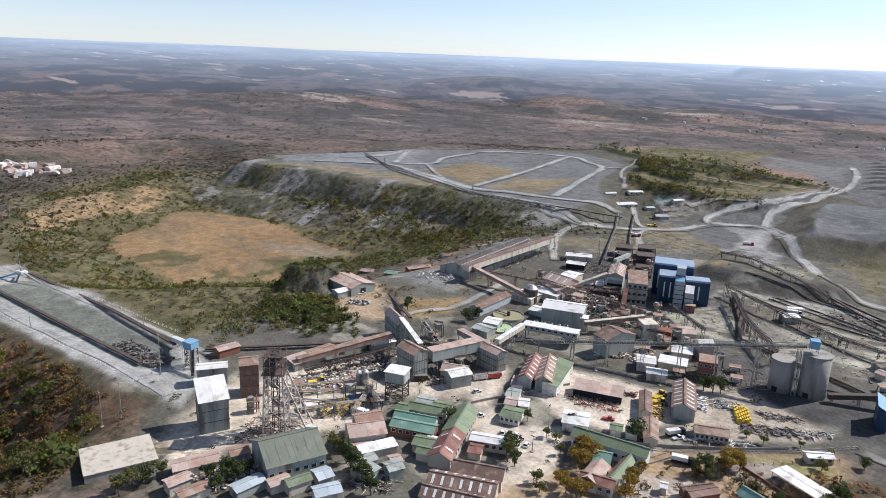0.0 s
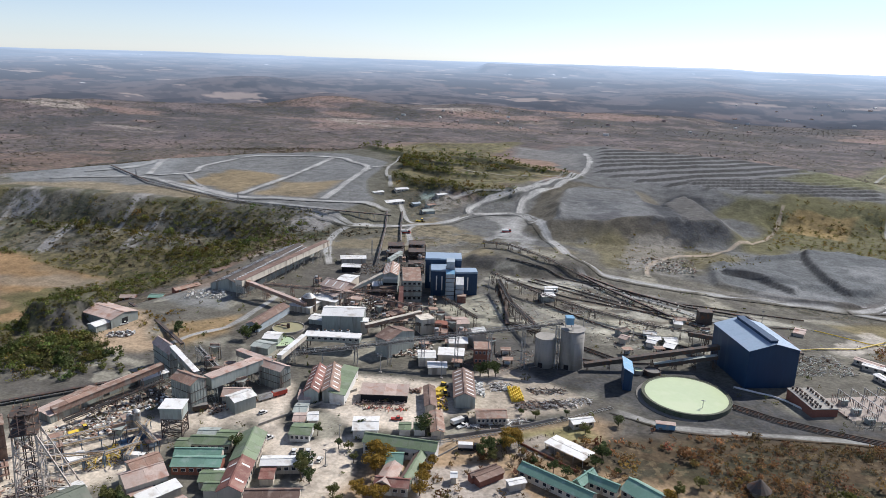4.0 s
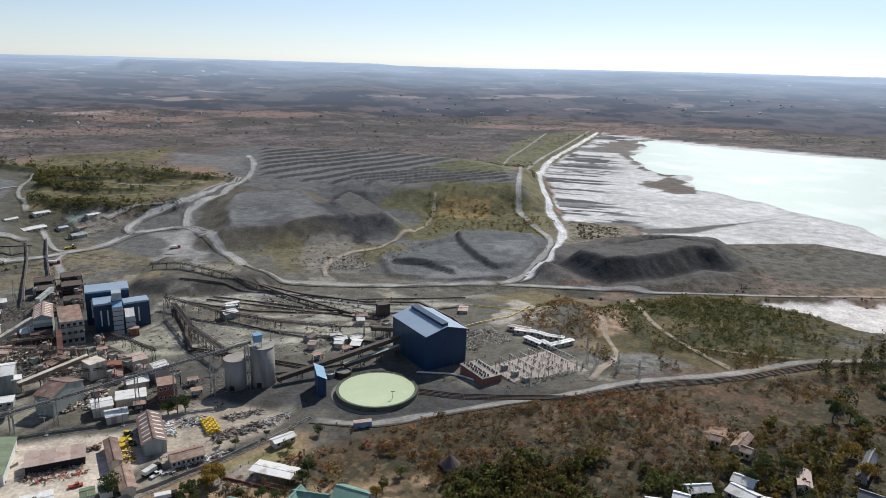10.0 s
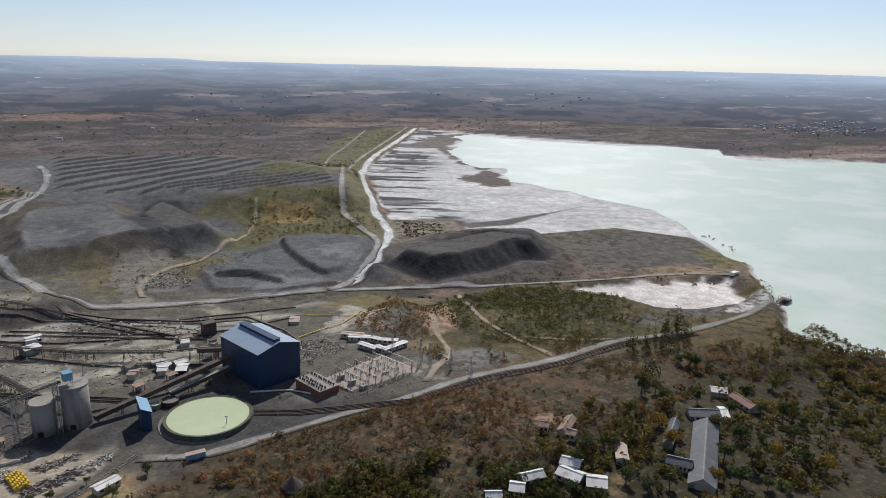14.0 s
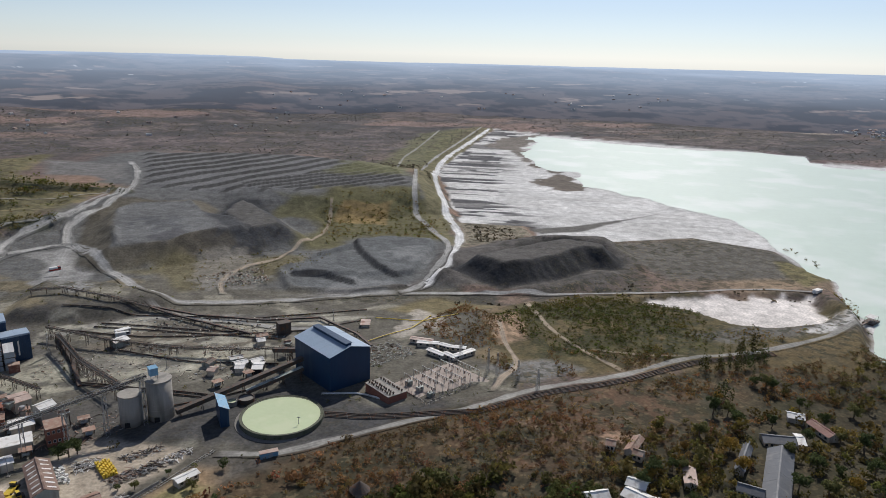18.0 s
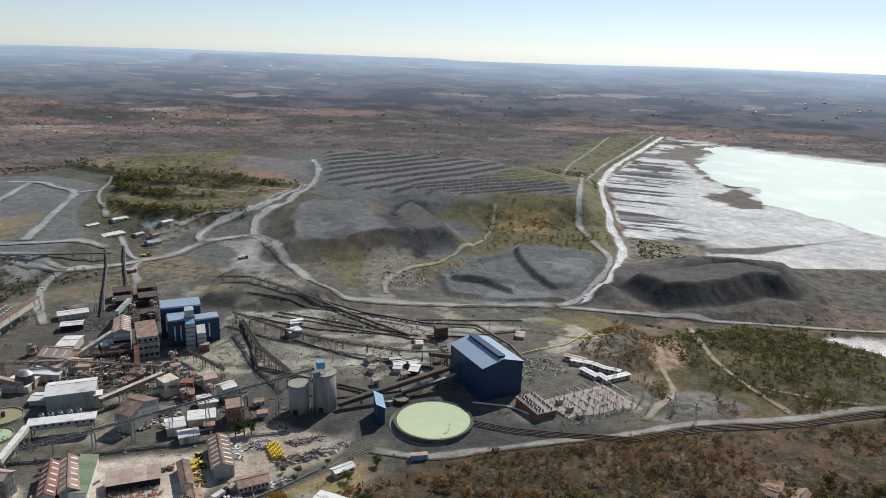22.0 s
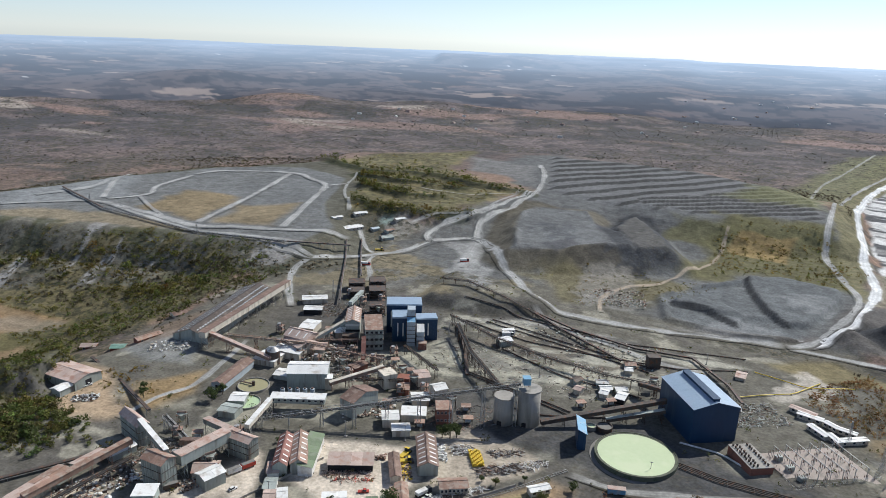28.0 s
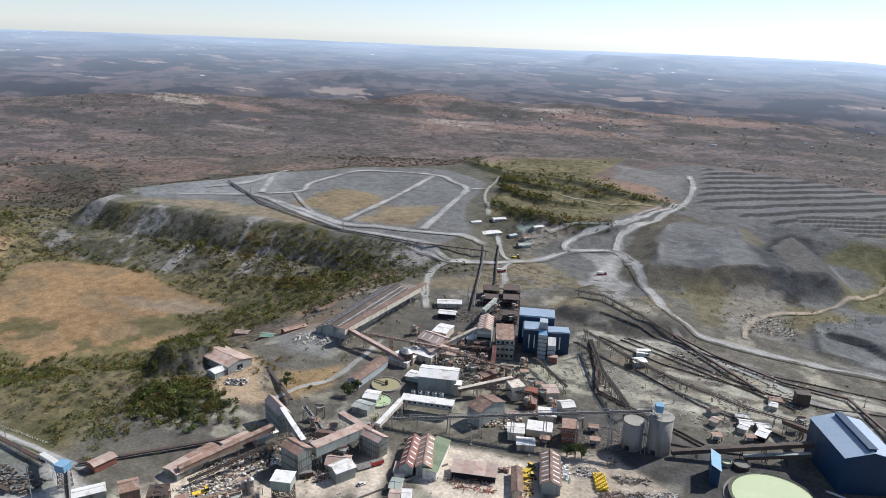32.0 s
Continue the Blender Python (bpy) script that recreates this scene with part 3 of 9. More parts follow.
    area([(10, 690), (50, 860), (150, 880), (185, 780), (170, 690), (90, 728), (40, 690)], (0.120, 0.112, 0.060), 22, 26)
    area([(-16, 862), (60, 848), (160, 872), (165, 830), (40, 790), (0, 800)], (0.125, 0.118, 0.058), 14, 24, 0.85)
    area([(57, 799), (70, 833), (129, 845), (112, 778)], (0.225, 0.165, 0.075), 6, 5)
    area([(-130, 596), (-90, 640), (-40, 640), (5, 665), (20, 640), (-20, 570), (-80, 548)], (0.140, 0.122, 0.068), 18, 20, 0.85)
    area([(-75, 575), (-45, 600), (-15, 590), (-30, 555), (-60, 552)], (0.21, 0.20, 0.18), 8, 14, 0.9, 9)
    area(BOWL, (0.118, 0.124, 0.126), 10, 6)
    patches((0.185, 0.19, 0.19), BOWL, 4, lambda u, v: 0.8 * smooth(7 * fbm(u * 0.5, v, 30, 64, 3) - 0.9))
    # dark lines paint the shade along the bowl's step and lip
    for line in ([(68, 696), (72, 641), (79, 605), (92, 585)], [(4, 595), (32, 592), (54, 570)]):
        patches((0.045, 0.046, 0.048), BOWL, 4, lambda u, v: 0.9 * smooth(1.7 - along(u, v, line) / 2.6))
    area([(-75, 646), (-36, 664), (-26, 595), (-72, 570)], (0.20, 0.185, 0.16), 8, 10, 0.8, 10)
    area([(-5, 540), (100, 560), (60, 545), (20, 538)], (0.18, 0.175, 0.165), 10, 8)
    area(MOUND, (0.105, 0.098, 0.092), 12, 6, grow=16)
    patches((0.062, 0.060, 0.058), MOUND, 12, lambda u, v: 0.9 * smooth(8 * fbm(u, v, 26, 66, 3) - 0.7))
    # scarp face near-black: slag plus painted shade and gully streaks; top lighter
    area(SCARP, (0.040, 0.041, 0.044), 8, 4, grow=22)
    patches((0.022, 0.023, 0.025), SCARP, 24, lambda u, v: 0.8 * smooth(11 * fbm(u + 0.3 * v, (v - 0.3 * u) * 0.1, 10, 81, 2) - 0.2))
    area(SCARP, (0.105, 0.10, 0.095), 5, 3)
    area([(318, 660), (450, 680), (500, 600), (470, 520), (330, 540)], (0.12, 0.113, 0.10), 20, 10)
    area([(170, 675), (200, 780), (265, 770), (262, 715), (200, 675)], (0.25, 0.225, 0.17), 14, 16, 0.9, 12)
    # dam wall grass
    area([(160, 680), (178, 960), (200, 1110), (400, 1750), (520, 1880), (560, 1850), (250, 1150), (215, 960), (190, 780), (165, 680)], (0.165, 0.15, 0.085), 10, 10, 0.95)
    area([(170, 960), (60, 980), (150, 1200), (330, 1700), (480, 1850), (430, 1700), (215, 1130)], (0.155, 0.155, 0.08), 30, 24, 0.8)
    # valley and its golden reed field
    area([(-330, 170), (-430, 168), (-600, 165), (-800, 250), (-900, 450), (-737, 490), (-594, 510), (-483, 530), (-394, 535), (-350, 480), (-390, 350), (-340, 290)], (0.145, 0.125, 0.066), 24, 24)
    face = [(-757, 539), (-800, 430), (-700, 402), (-610, 420), (-500, 445), (-400, 480), (-335, 530), (-335, 560), (-483, 540), (-600, 520), (-690, 500)]
    patches((0.135, 0.128, 0.108), face, 10, lambda u, v: 0.9 * smooth(0.9 + 3.0 * fbm(u * 1.2, v * 0.3, 16, 77)))
    patches((0.26, 0.25, 0.235), face, 10, lambda u, v: smooth(11 * fbm((u + 0.3 * v) * 1.0, (v - 0.3 * u) * 0.08, 19, 76, 3) - 2.3))
    patches((0.070, 0.072, 0.042), face, 10, lambda u, v: 0.85 * smooth(5 * fbm(u, v, 22, 75) - 0.2))
    area([(-716, 228), (-750, 268), (-772, 367), (-744, 392), (-707, 347), (-684, 268), (-656, 214)], (0.29, 0.20, 0.11), 12, 16)
    area([(-366, 272), (-350, 262), (-342, 270), (-346, 296), (-362, 304), (-372, 290)], (0.060, 0.058, 0.055), 6, 6, 0.9, grow=12)
    area(FIELD, (0.245, 0.162, 0.086), 10, 12)
    patches((0.185, 0.138, 0.085), FIELD, 2, lambda u, v: 0.7 * smooth(4 * fbm(u, v * 2, 40, 78)))
    patches((0.092, 0.088, 0.042), [(-330, 172), (-430, 168), (-600, 165), (-800, 250), (-860, 430), (-660, 255), (-490, 300), (-455, 400), (-470, 430), (-400, 520), (-350, 480), (-390, 350), (-340, 290)], 20, lambda u, v: 0.85 * smooth(5 * fbm(u, v, 24, 79) - 0.1))
    area([(-490, 380), (-452, 392), (-458, 365), (-505, 350), (-540, 362)], (0.22, 0.185, 0.14), 14, 18, 0.7)
    # near bank and scrub hill by the lake road
    area([(-235, 62), (-250, 104), (-272, 127), (-300, 120), (-424, 106), (-620, 95), (-600, 0), (-260, 30)], (0.125, 0.082, 0.054), 8, 6)
    patches((0.062, 0.058, 0.036), NEAR_BANK, 6, lambda u, v: 0.8 * smooth(7 * fbm(u, v, 16, 68, 3) + 0.2))
    area([(-60, 262), (0, 298), (60, 312), (140, 328), (240, 350), (330, 360), (420, 390), (380, 300), (420, 180), (200, 120), (20, 150), (-40, 210)], (0.082, 0.060, 0.037), 10, 10)
    area([(130, 248), (200, 288), (300, 322), (420, 372), (430, 200), (300, 120), (60, 150), (20, 200), (30, 255), (100, 255)], (0.056, 0.048, 0.031), 14, 16, 0.95)
    area([(78, 297), (116, 321), (178, 335), (208, 318), (170, 270), (140, 266), (109, 252), (67, 253)], (0.108, 0.068, 0.044), 16, 18, 0.9)
    area([(-40, 250), (10, 262), (30, 240), (20, 190), (-70, 150), (-120, 170), (-112, 215), (-95, 245), (-44, 296), (-30, 290)], (0.31, 0.22, 0.135), 10, 12, 0.9)
    area([(-72, 262), (-48, 285), (-35, 275), (-58, 255)], (0.20, 0.19, 0.085), 8, 6, 0.8)
    area([(-60, 268), (-40, 262), (-60, 245), (-72, 252)], (0.27, 0.235, 0.195), 4, 3)
    area([(-95, 222), (-72, 236), (-52, 222), (-72, 202), (-90, 205)], (0.38, 0.33, 0.28), 4, 3)
    area([(177, 255), (193, 256), (171, 230), (149, 210), (140, 212)], (0.26, 0.18, 0.10), 6, 5, 0.9)
    patches((0.32, 0.215, 0.15), [(108, 298), (140, 292), (162, 284), (140, 264), (112, 281)], 10, lambda u, v: 0.85 * smooth(9 * fbm(u, v, 10, 82) - 0.9))
    patches((0.048, 0.044, 0.026), [(-20, 292), (60, 308), (240, 344), (420, 385), (400, 150), (40, 150), (10, 250)], 12, lambda u, v: 0.8 * smooth(5 * fbm(u, v, 20, 83) - 0.3))
    patches((0.20, 0.15, 0.085), [(110, 375), (140, 470), (220, 505), (320, 505), (430, 440), (400, 380), (170, 340)], 12, lambda u, v: 0.7 * smooth(5 * fbm(u, v, 30, 84) - 0.5))
    area([(110, 370), (150, 470), (220, 510), (330, 500), (430, 430), (370, 370), (250, 360), (180, 350)], (0.105, 0.088, 0.045), 14, 18)
    area([(167, 475), (241, 472), (277, 391), (269, 371), (219, 363), (181, 394), (163, 438)], (0.072, 0.072, 0.034), 16, 22, 0.7)
    patches((0.15, 0.115, 0.062), [(110, 375), (140, 470), (220, 505), (320, 505), (430, 440), (400, 380), (250, 355), (180, 350)], 12, lambda u, v: 0.75 * smooth(7 * fbm(u, v, 22, 88) - 0.8))
    patches((0.045, 0.048, 0.024), [(150, 380), (165, 475), (240, 480), (290, 400), (230, 362)], 12, lambda u, v: 0.7 * smooth(8 * fbm(u, v, 13, 89) - 0.9))
    area([(296, 343), (360, 368), (356, 333), (316, 320)], (0.125, 0.095, 0.048), 12, 12, 0.9)
    area([(160, 350), (250, 362), (330, 372), (420, 400), (380, 340), (250, 345)], (0.125, 0.096, 0.050), 14, 14, 0.85)
    area([(262, 400), (300, 408), (345, 402), (395, 420), (400, 396), (330, 382), (280, 380)], (0.125, 0.12, 0.11), 10, 10, 0.9)
    area([(345, 392), (392, 410), (440, 446), (450, 440), (400, 402), (360, 386)], (0.50, 0.49, 0.47), 6, 8, 0.85, 10)
    area([(118, 352), (106, 372), (150, 378), (165, 356), (130, 340)], (0.17, 0.165, 0.155), 8, 8)
    area([(130, 400), (140, 455), (165, 470), (158, 440), (150, 410)], (0.36, 0.25, 0.17), 8, 8, 0.9)
    area([(95, 470), (70, 500), (120, 520), (150, 490)], (0.18, 0.15, 0.08), 12, 14, 0.9)
    area(POND, (0.66, 0.62, 0.585), 6, 14, 1.0, 14)
    area([(68, 425), (77, 465), (90, 489), (104, 469), (98, 446), (82, 428)], (0.42, 0.385, 0.33), 8, 16, 0.85, 12)
    # white tailings beach round the lake
    area(LAKE, (0.56, 0.555, 0.54), 7, 10)
    def wall_dark(u, v):
        near = smooth(1 - (u - (215 + np.maximum(v - 950, 0) * 0.39) + np.maximum(900 - v, 0) * 0.05) / 140)
        return 0.97 * smooth(1.6 * near) * smooth(11 * fbm((u - 0.35 * v) * 0.2, v + 0.4 * u, 17, 91) + 3.0 * near - 2.2)

    patches((0.070, 0.070, 0.074), LAKE, 2, wall_dark)
    patches((0.40, 0.39, 0.37), LAKE, 2, lambda u, v: 0.32 * smooth(6 * fbm((u - 0.35 * v) * 0.15, v + 0.4 * u, 15, 92) - 0.4))
    area([(268, 752), (330, 760), (420, 790), (470, 812), (400, 775), (330, 735), (280, 728)], (0.125, 0.12, 0.11), 6, 5)
    area([(379, 1041), (410, 970), (443, 972), (470, 1075), (466, 1144), (463, 1240), (452, 1244), (446, 1120)], (0.145, 0.125, 0.105), 8, 26, 1.0, 24)
    area([(431, 1505), (524, 1651), (660, 1747), (529, 1460), (457, 1266), (455, 1404)], (0.165, 0.145, 0.125), 12, 40, 0.95, 40)
    area([(440, 500), (490, 530), (505, 560), (470, 580), (445, 540)], (0.17, 0.15, 0.075), 8, 8)
    return np.concatenate([col, np.clip(bush, 0, 1)[:, None]], 1)


def sheet():
    """One polar sheet out to the horizon, fine where the land is looked at, coarse behind."""
    a = np.radians(np.concatenate([np.linspace(-58, 78, 800), np.linspace(80, 300, 44)]))
    rad = np.concatenate([[0.0], np.geomspace(60, 500, 400), np.arange(503, 1300, 3.3), np.geomspace(1306, 2500, 66), np.geomspace(2560, 5600, 12)])
    na, nr = a.size, rad.size
    aa, rr = np.meshgrid(a, rad)
    x, y = -np.sin(aa.ravel()) * rr.ravel(), np.cos(aa.ravel()) * rr.ravel()
    z = ground(x, y) - 45 * smooth((rr.ravel() - 2330) / 500)
    co = np.stack([x, y, z], 1)
    i = np.arange(nr - 1)[:, None] * na
    j = np.arange(na)[None, :]
    k = (j + 1) % na
    quads = np.stack([i + j, i + na + j, i + na + k, i + k], -1).reshape(-1, 4)[:, ::-1]
    me = bpy.data.meshes.new("ground")
    me.vertices.add(len(co))
    me.vertices.foreach_set("co", co.ravel())
    me.loops.add(quads.size)
    me.loops.foreach_set("vertex_index", quads.ravel().astype(np.int32))
    me.polygons.add(len(quads))
    me.polygons.foreach_set("loop_start", np.arange(0, quads.size, 4, dtype=np.int32))
    me.polygons.foreach_set("use_smooth", np.ones(len(quads), bool))
    me.update(calc_edges=True)
    attr = me.color_attributes.new("cover", "FLOAT_COLOR", "POINT")
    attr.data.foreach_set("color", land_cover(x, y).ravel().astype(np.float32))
    me.validate()
    return me


def land_material():
    m = bpy.data.materials.new("soil_and_scrub")
    m.use_nodes = True
    nt = m.node_tree
    b = nt.nodes["Principled BSDF"]
    b.inputs["Roughness"].default_value = 0.95
    b.inputs["Specular IOR Level"].default_value = 0.1
    at = nt.nodes.new("ShaderNodeVertexColor")
    at.layer_name = "cover"
    geo = nt.nodes.new("ShaderNodeNewGeometry")
    total = None
    for size, weight in ((9.0, 0.55), (1.7, 0.6), (70.0, 0.35)):
        n = nt.nodes.new("ShaderNodeTexNoise")
        n.inputs["Scale"].default_value, n.inputs["Detail"].default_value = 1 / size, 5
        nt.links.new(geo.outputs["Position"], n.inputs[0])
        s = nt.nodes.new("ShaderNodeMath")
        s.operation = "MULTIPLY_ADD"
        s.inputs[1].default_value = weight * 2
        s.inputs[2].default_value = 1.0 - weight
        nt.links.new(n.outputs[0], s.inputs[0])
        if total:
            p = nt.nodes.new("ShaderNodeMath")
            p.operation = "MULTIPLY"
            nt.links.new(total, p.inputs[0])
            nt.links.new(s.outputs[0], p.inputs[1])
            total = p.outputs[0]
        else:
            total, first = s.outputs[0], n
    cover = at.outputs[0]
    for size, low, high, colour, most in ((7.0, 0.50, 0.58, (0.042, 0.043, 0.028, 1), 0.75), (19.0, 0.52, 0.66, (0.060, 0.056, 0.040, 1), 0.6), (3.1, 0.56, 0.62, (0.16, 0.125, 0.075, 1), 0.5)):
        n = nt.nodes.new("ShaderNodeTexNoise")
        n.inputs["Scale"].default_value, n.inputs["Detail"].default_value = 1 / size, 3
        nt.links.new(geo.outputs["Position"], n.inputs[0])
        ramp = nt.nodes.new("ShaderNodeMapRange")
        ramp.inputs[1].default_value, ramp.inputs[2].default_value, ramp.inputs[4].default_value = low, high, most
        nt.links.new(n.outputs[0], ramp.inputs[0])
        amount = nt.nodes.new("ShaderNodeMath")
        amount.operation = "MULTIPLY"
        nt.links.new(ramp.outputs[0], amount.inputs[0])
        nt.links.new(at.outputs[1], amount.inputs[1])
        tuft = nt.nodes.new("ShaderNodeMix")
        tuft.data_type = "RGBA"
        tuft.inputs[7].default_value = colour
        nt.links.new(amount.outputs[0], tuft.inputs[0])
        nt.links.new(cover, tuft.inputs[6])
        cover = tuft.outputs[2]
    mix = nt.nodes.new("ShaderNodeMix")
    mix.data_type, mix.blend_type = "RGBA", "MULTIPLY"
    mix.inputs[0].default_value = 1
    nt.links.new(cover, mix.inputs[6])
    nt.links.new(total, mix.inputs[7])
    nt.links.new(mix.outputs[2], b.inputs["Base Color"])
    bp = nt.nodes.new("ShaderNodeBump")
    bp.inputs["Strength"].default_value, bp.inputs["Distance"].default_value = 0.7, 1.1
    nt.links.new(first.outputs[0], bp.inputs["Height"])
    fine = nt.nodes.new("ShaderNodeBump")
    fine.inputs["Strength"].default_value, fine.inputs["Distance"].default_value = 0.6, 0.35
    nt.links.new(n.outputs[0], fine.inputs["Height"])
    nt.links.new(bp.outputs[0], fine.inputs["Normal"])
    nt.links.new(fine.outputs[0], b.inputs["Normal"])
    return m


def distance():
    """The plain beyond the mine out to the horizon; sunlit haze is put in as fading colour and glow."""
    a = np.radians(np.linspace(-60, 80, 900))
    rad = np.geomspace(2250, 5500, 110)
    aa, rr = np.meshgrid(a, rad)
    aa, rr = aa.ravel(), rr.ravel()
    x, y = -np.sin(aa) * rr, np.cos(aa) * rr
    z = ground(x, y) + 0.6 - 5 * (rr < 2260)
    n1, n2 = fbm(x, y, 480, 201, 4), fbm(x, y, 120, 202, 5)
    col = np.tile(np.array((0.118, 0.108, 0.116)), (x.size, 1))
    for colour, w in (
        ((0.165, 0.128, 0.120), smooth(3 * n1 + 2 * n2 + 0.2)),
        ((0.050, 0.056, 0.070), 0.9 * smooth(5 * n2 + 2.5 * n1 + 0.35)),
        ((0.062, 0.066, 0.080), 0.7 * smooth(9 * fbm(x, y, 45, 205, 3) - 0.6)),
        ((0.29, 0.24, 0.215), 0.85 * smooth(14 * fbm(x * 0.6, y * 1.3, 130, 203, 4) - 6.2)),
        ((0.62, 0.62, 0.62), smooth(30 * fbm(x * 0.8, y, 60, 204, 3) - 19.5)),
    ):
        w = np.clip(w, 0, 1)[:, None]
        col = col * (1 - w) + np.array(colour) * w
    # haze in the colours: tones fade and a bluish glow grows, brighter sunward
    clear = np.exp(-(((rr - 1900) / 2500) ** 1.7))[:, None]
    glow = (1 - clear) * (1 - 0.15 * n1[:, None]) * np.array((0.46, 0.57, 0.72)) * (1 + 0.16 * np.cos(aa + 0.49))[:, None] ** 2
    na, nr = a.size, rad.size
    i, j = np.arange(nr - 1)[:, None] * na, np.arange(na - 1)[None, :]
    quads = np.stack([i + j, i + j + 1, i + na + j + 1, i + na + j], -1).reshape(-1, 4)
    me = bpy.data.meshes.new("backdrop_distance")
    me.vertices.add(x.size)
    me.vertices.foreach_set("co", np.stack([x, y, z], 1).ravel())
    me.loops.add(quads.size)
    me.loops.foreach_set("vertex_index", quads.ravel().astype(np.int32))
    me.polygons.add(len(quads))
    me.polygons.foreach_set("loop_start", np.arange(0, quads.size, 4, dtype=np.int32))
    me.polygons.foreach_set("use_smooth", np.ones(len(quads), bool))
    me.update(calc_edges=True)
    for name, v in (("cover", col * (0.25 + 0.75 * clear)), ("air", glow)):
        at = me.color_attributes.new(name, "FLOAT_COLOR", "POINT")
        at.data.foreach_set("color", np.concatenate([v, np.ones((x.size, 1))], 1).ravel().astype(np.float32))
    m = bpy.data.materials.new("hazed_plain")
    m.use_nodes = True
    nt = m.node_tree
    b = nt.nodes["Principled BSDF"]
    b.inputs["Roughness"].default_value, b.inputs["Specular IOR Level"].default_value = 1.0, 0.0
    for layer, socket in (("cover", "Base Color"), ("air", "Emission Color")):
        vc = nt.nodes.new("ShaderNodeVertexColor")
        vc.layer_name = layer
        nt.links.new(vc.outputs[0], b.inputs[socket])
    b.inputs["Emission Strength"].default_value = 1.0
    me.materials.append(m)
    if me.polygons[0].normal.z < 0:
        me.flip_normals()
    return tagged(new("backdrop_distance", me), "distant hazy bush plain with low hills at the horizon", "backdrop", kind="structure")


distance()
land = tagged(new("ground", sheet()), "dry bushveld soil, grey mine spoil and golden grass", "ground", kind="structure")
land.data.materials.append(land_material())


def flat_sheet(name, poly, z, mat, label, category):
    bm = bmesh.new()
    f = bm.faces.new([bm.verts.new((px, py, z)) for px, py in poly])
    bmesh.ops.triangulate(bm, faces=[f])
    bmesh.ops.recalc_face_normals(bm, faces=bm.faces)
    me = bpy.data.meshes.new(name)
    bm.to_mesh(me)
    bm.free()
    if me.polygons[0].normal.z < 0:
        me.flip_normals()
    me.materials.append(mat)
    return tagged(new(name, me), label, category, kind="structure")


M["water"] = material("milky_tailings_water", (0.47, 0.56, 0.475), 0.4, 0, 0.05, 60, (0.58, 0.63, 0.575), 0.5, 90, spec=0.3)
SHORE = [(620, 1690), (719, 1612), (805, 1488), (912, 1425), (1042, 1362), (1093, 1308), (1026, 1209), (1055, 1142), (1154, 1108), (1300, 1060), (1500, 700), (900, 250), (500, 262), (366, 328), (368, 355), (385, 376), (438, 430), (451, 474), (487, 525), (488, 556), (499, 612), (538, 697), (546, 775), (512, 855), (500, 905), (475, 968), (458, 1010), (490, 1120), (462, 1220), (470, 1286), (490, 1400), (560, 1514)]


def shoreline(points, step=9.0, wander=7.0):
    """A ragged outline through rough points."""
    out = []
    for (ax, ay), (bx, by) in zip(points, points[1:] + points[:1]):
        n = max(1, int(math.hypot(bx - ax, by - ay) / step))
        out += [(ax + (bx - ax) * k / n, ay + (by - ay) * k / n) for k in range(n)]
    px, py = np.array(out).T
    grow = 2 * wander * (1 + np.maximum(0.0, py - 700) / 350)
    return np.stack([px + grow * fbm(px, py, 45, 97, 4), py + grow * fbm(px, py, 45, 98, 4)], 1).tolist()


flat_sheet("water", shoreline(SHORE), -13.35, M["water"], "milky pale green tailings pond water", "water")


def road_material():
    m = bpy.data.materials.new("dusty_road")
    m.use_nodes = True
    nt = m.node_tree
    b = nt.nodes["Principled BSDF"]
    b.inputs["Roughness"].default_value, b.inputs["Specular IOR Level"].default_value = 0.95, 0.1
    at = nt.nodes.new("ShaderNodeVertexColor")
    at.layer_name = "cover"
    geo = nt.nodes.new("ShaderNodeNewGeometry")
    total = None
    for size, weight in ((9.0, 0.4), (1.7, 0.5), (40.0, 0.3)):
        n = nt.nodes.new("ShaderNodeTexNoise")
        n.inputs["Scale"].default_value, n.inputs["Detail"].default_value = 1 / size, 5
        nt.links.new(geo.outputs["Position"], n.inputs[0])
        s = nt.nodes.new("ShaderNodeMath")
        s.operation = "MULTIPLY_ADD"
        s.inputs[1].default_value, s.inputs[2].default_value = weight * 2, 1.0 - weight
        nt.links.new(n.outputs[0], s.inputs[0])
        if total:
            p = nt.nodes.new("ShaderNodeMath")
            p.operation = "MULTIPLY"
            nt.links.new(total, p.inputs[0])
            nt.links.new(s.outputs[0], p.inputs[1])
            total = p.outputs[0]
        else:
            total = s.outputs[0]
    mix = nt.nodes.new("ShaderNodeMix")
    mix.data_type, mix.blend_type = "RGBA", "MULTIPLY"
    mix.inputs[0].default_value = 1
    nt.links.new(at.outputs[0], mix.inputs[6])
    nt.links.new(total, mix.inputs[7])
    nt.links.new(mix.outputs[2], b.inputs["Base Color"])
    return m


M["road"] = road_material()


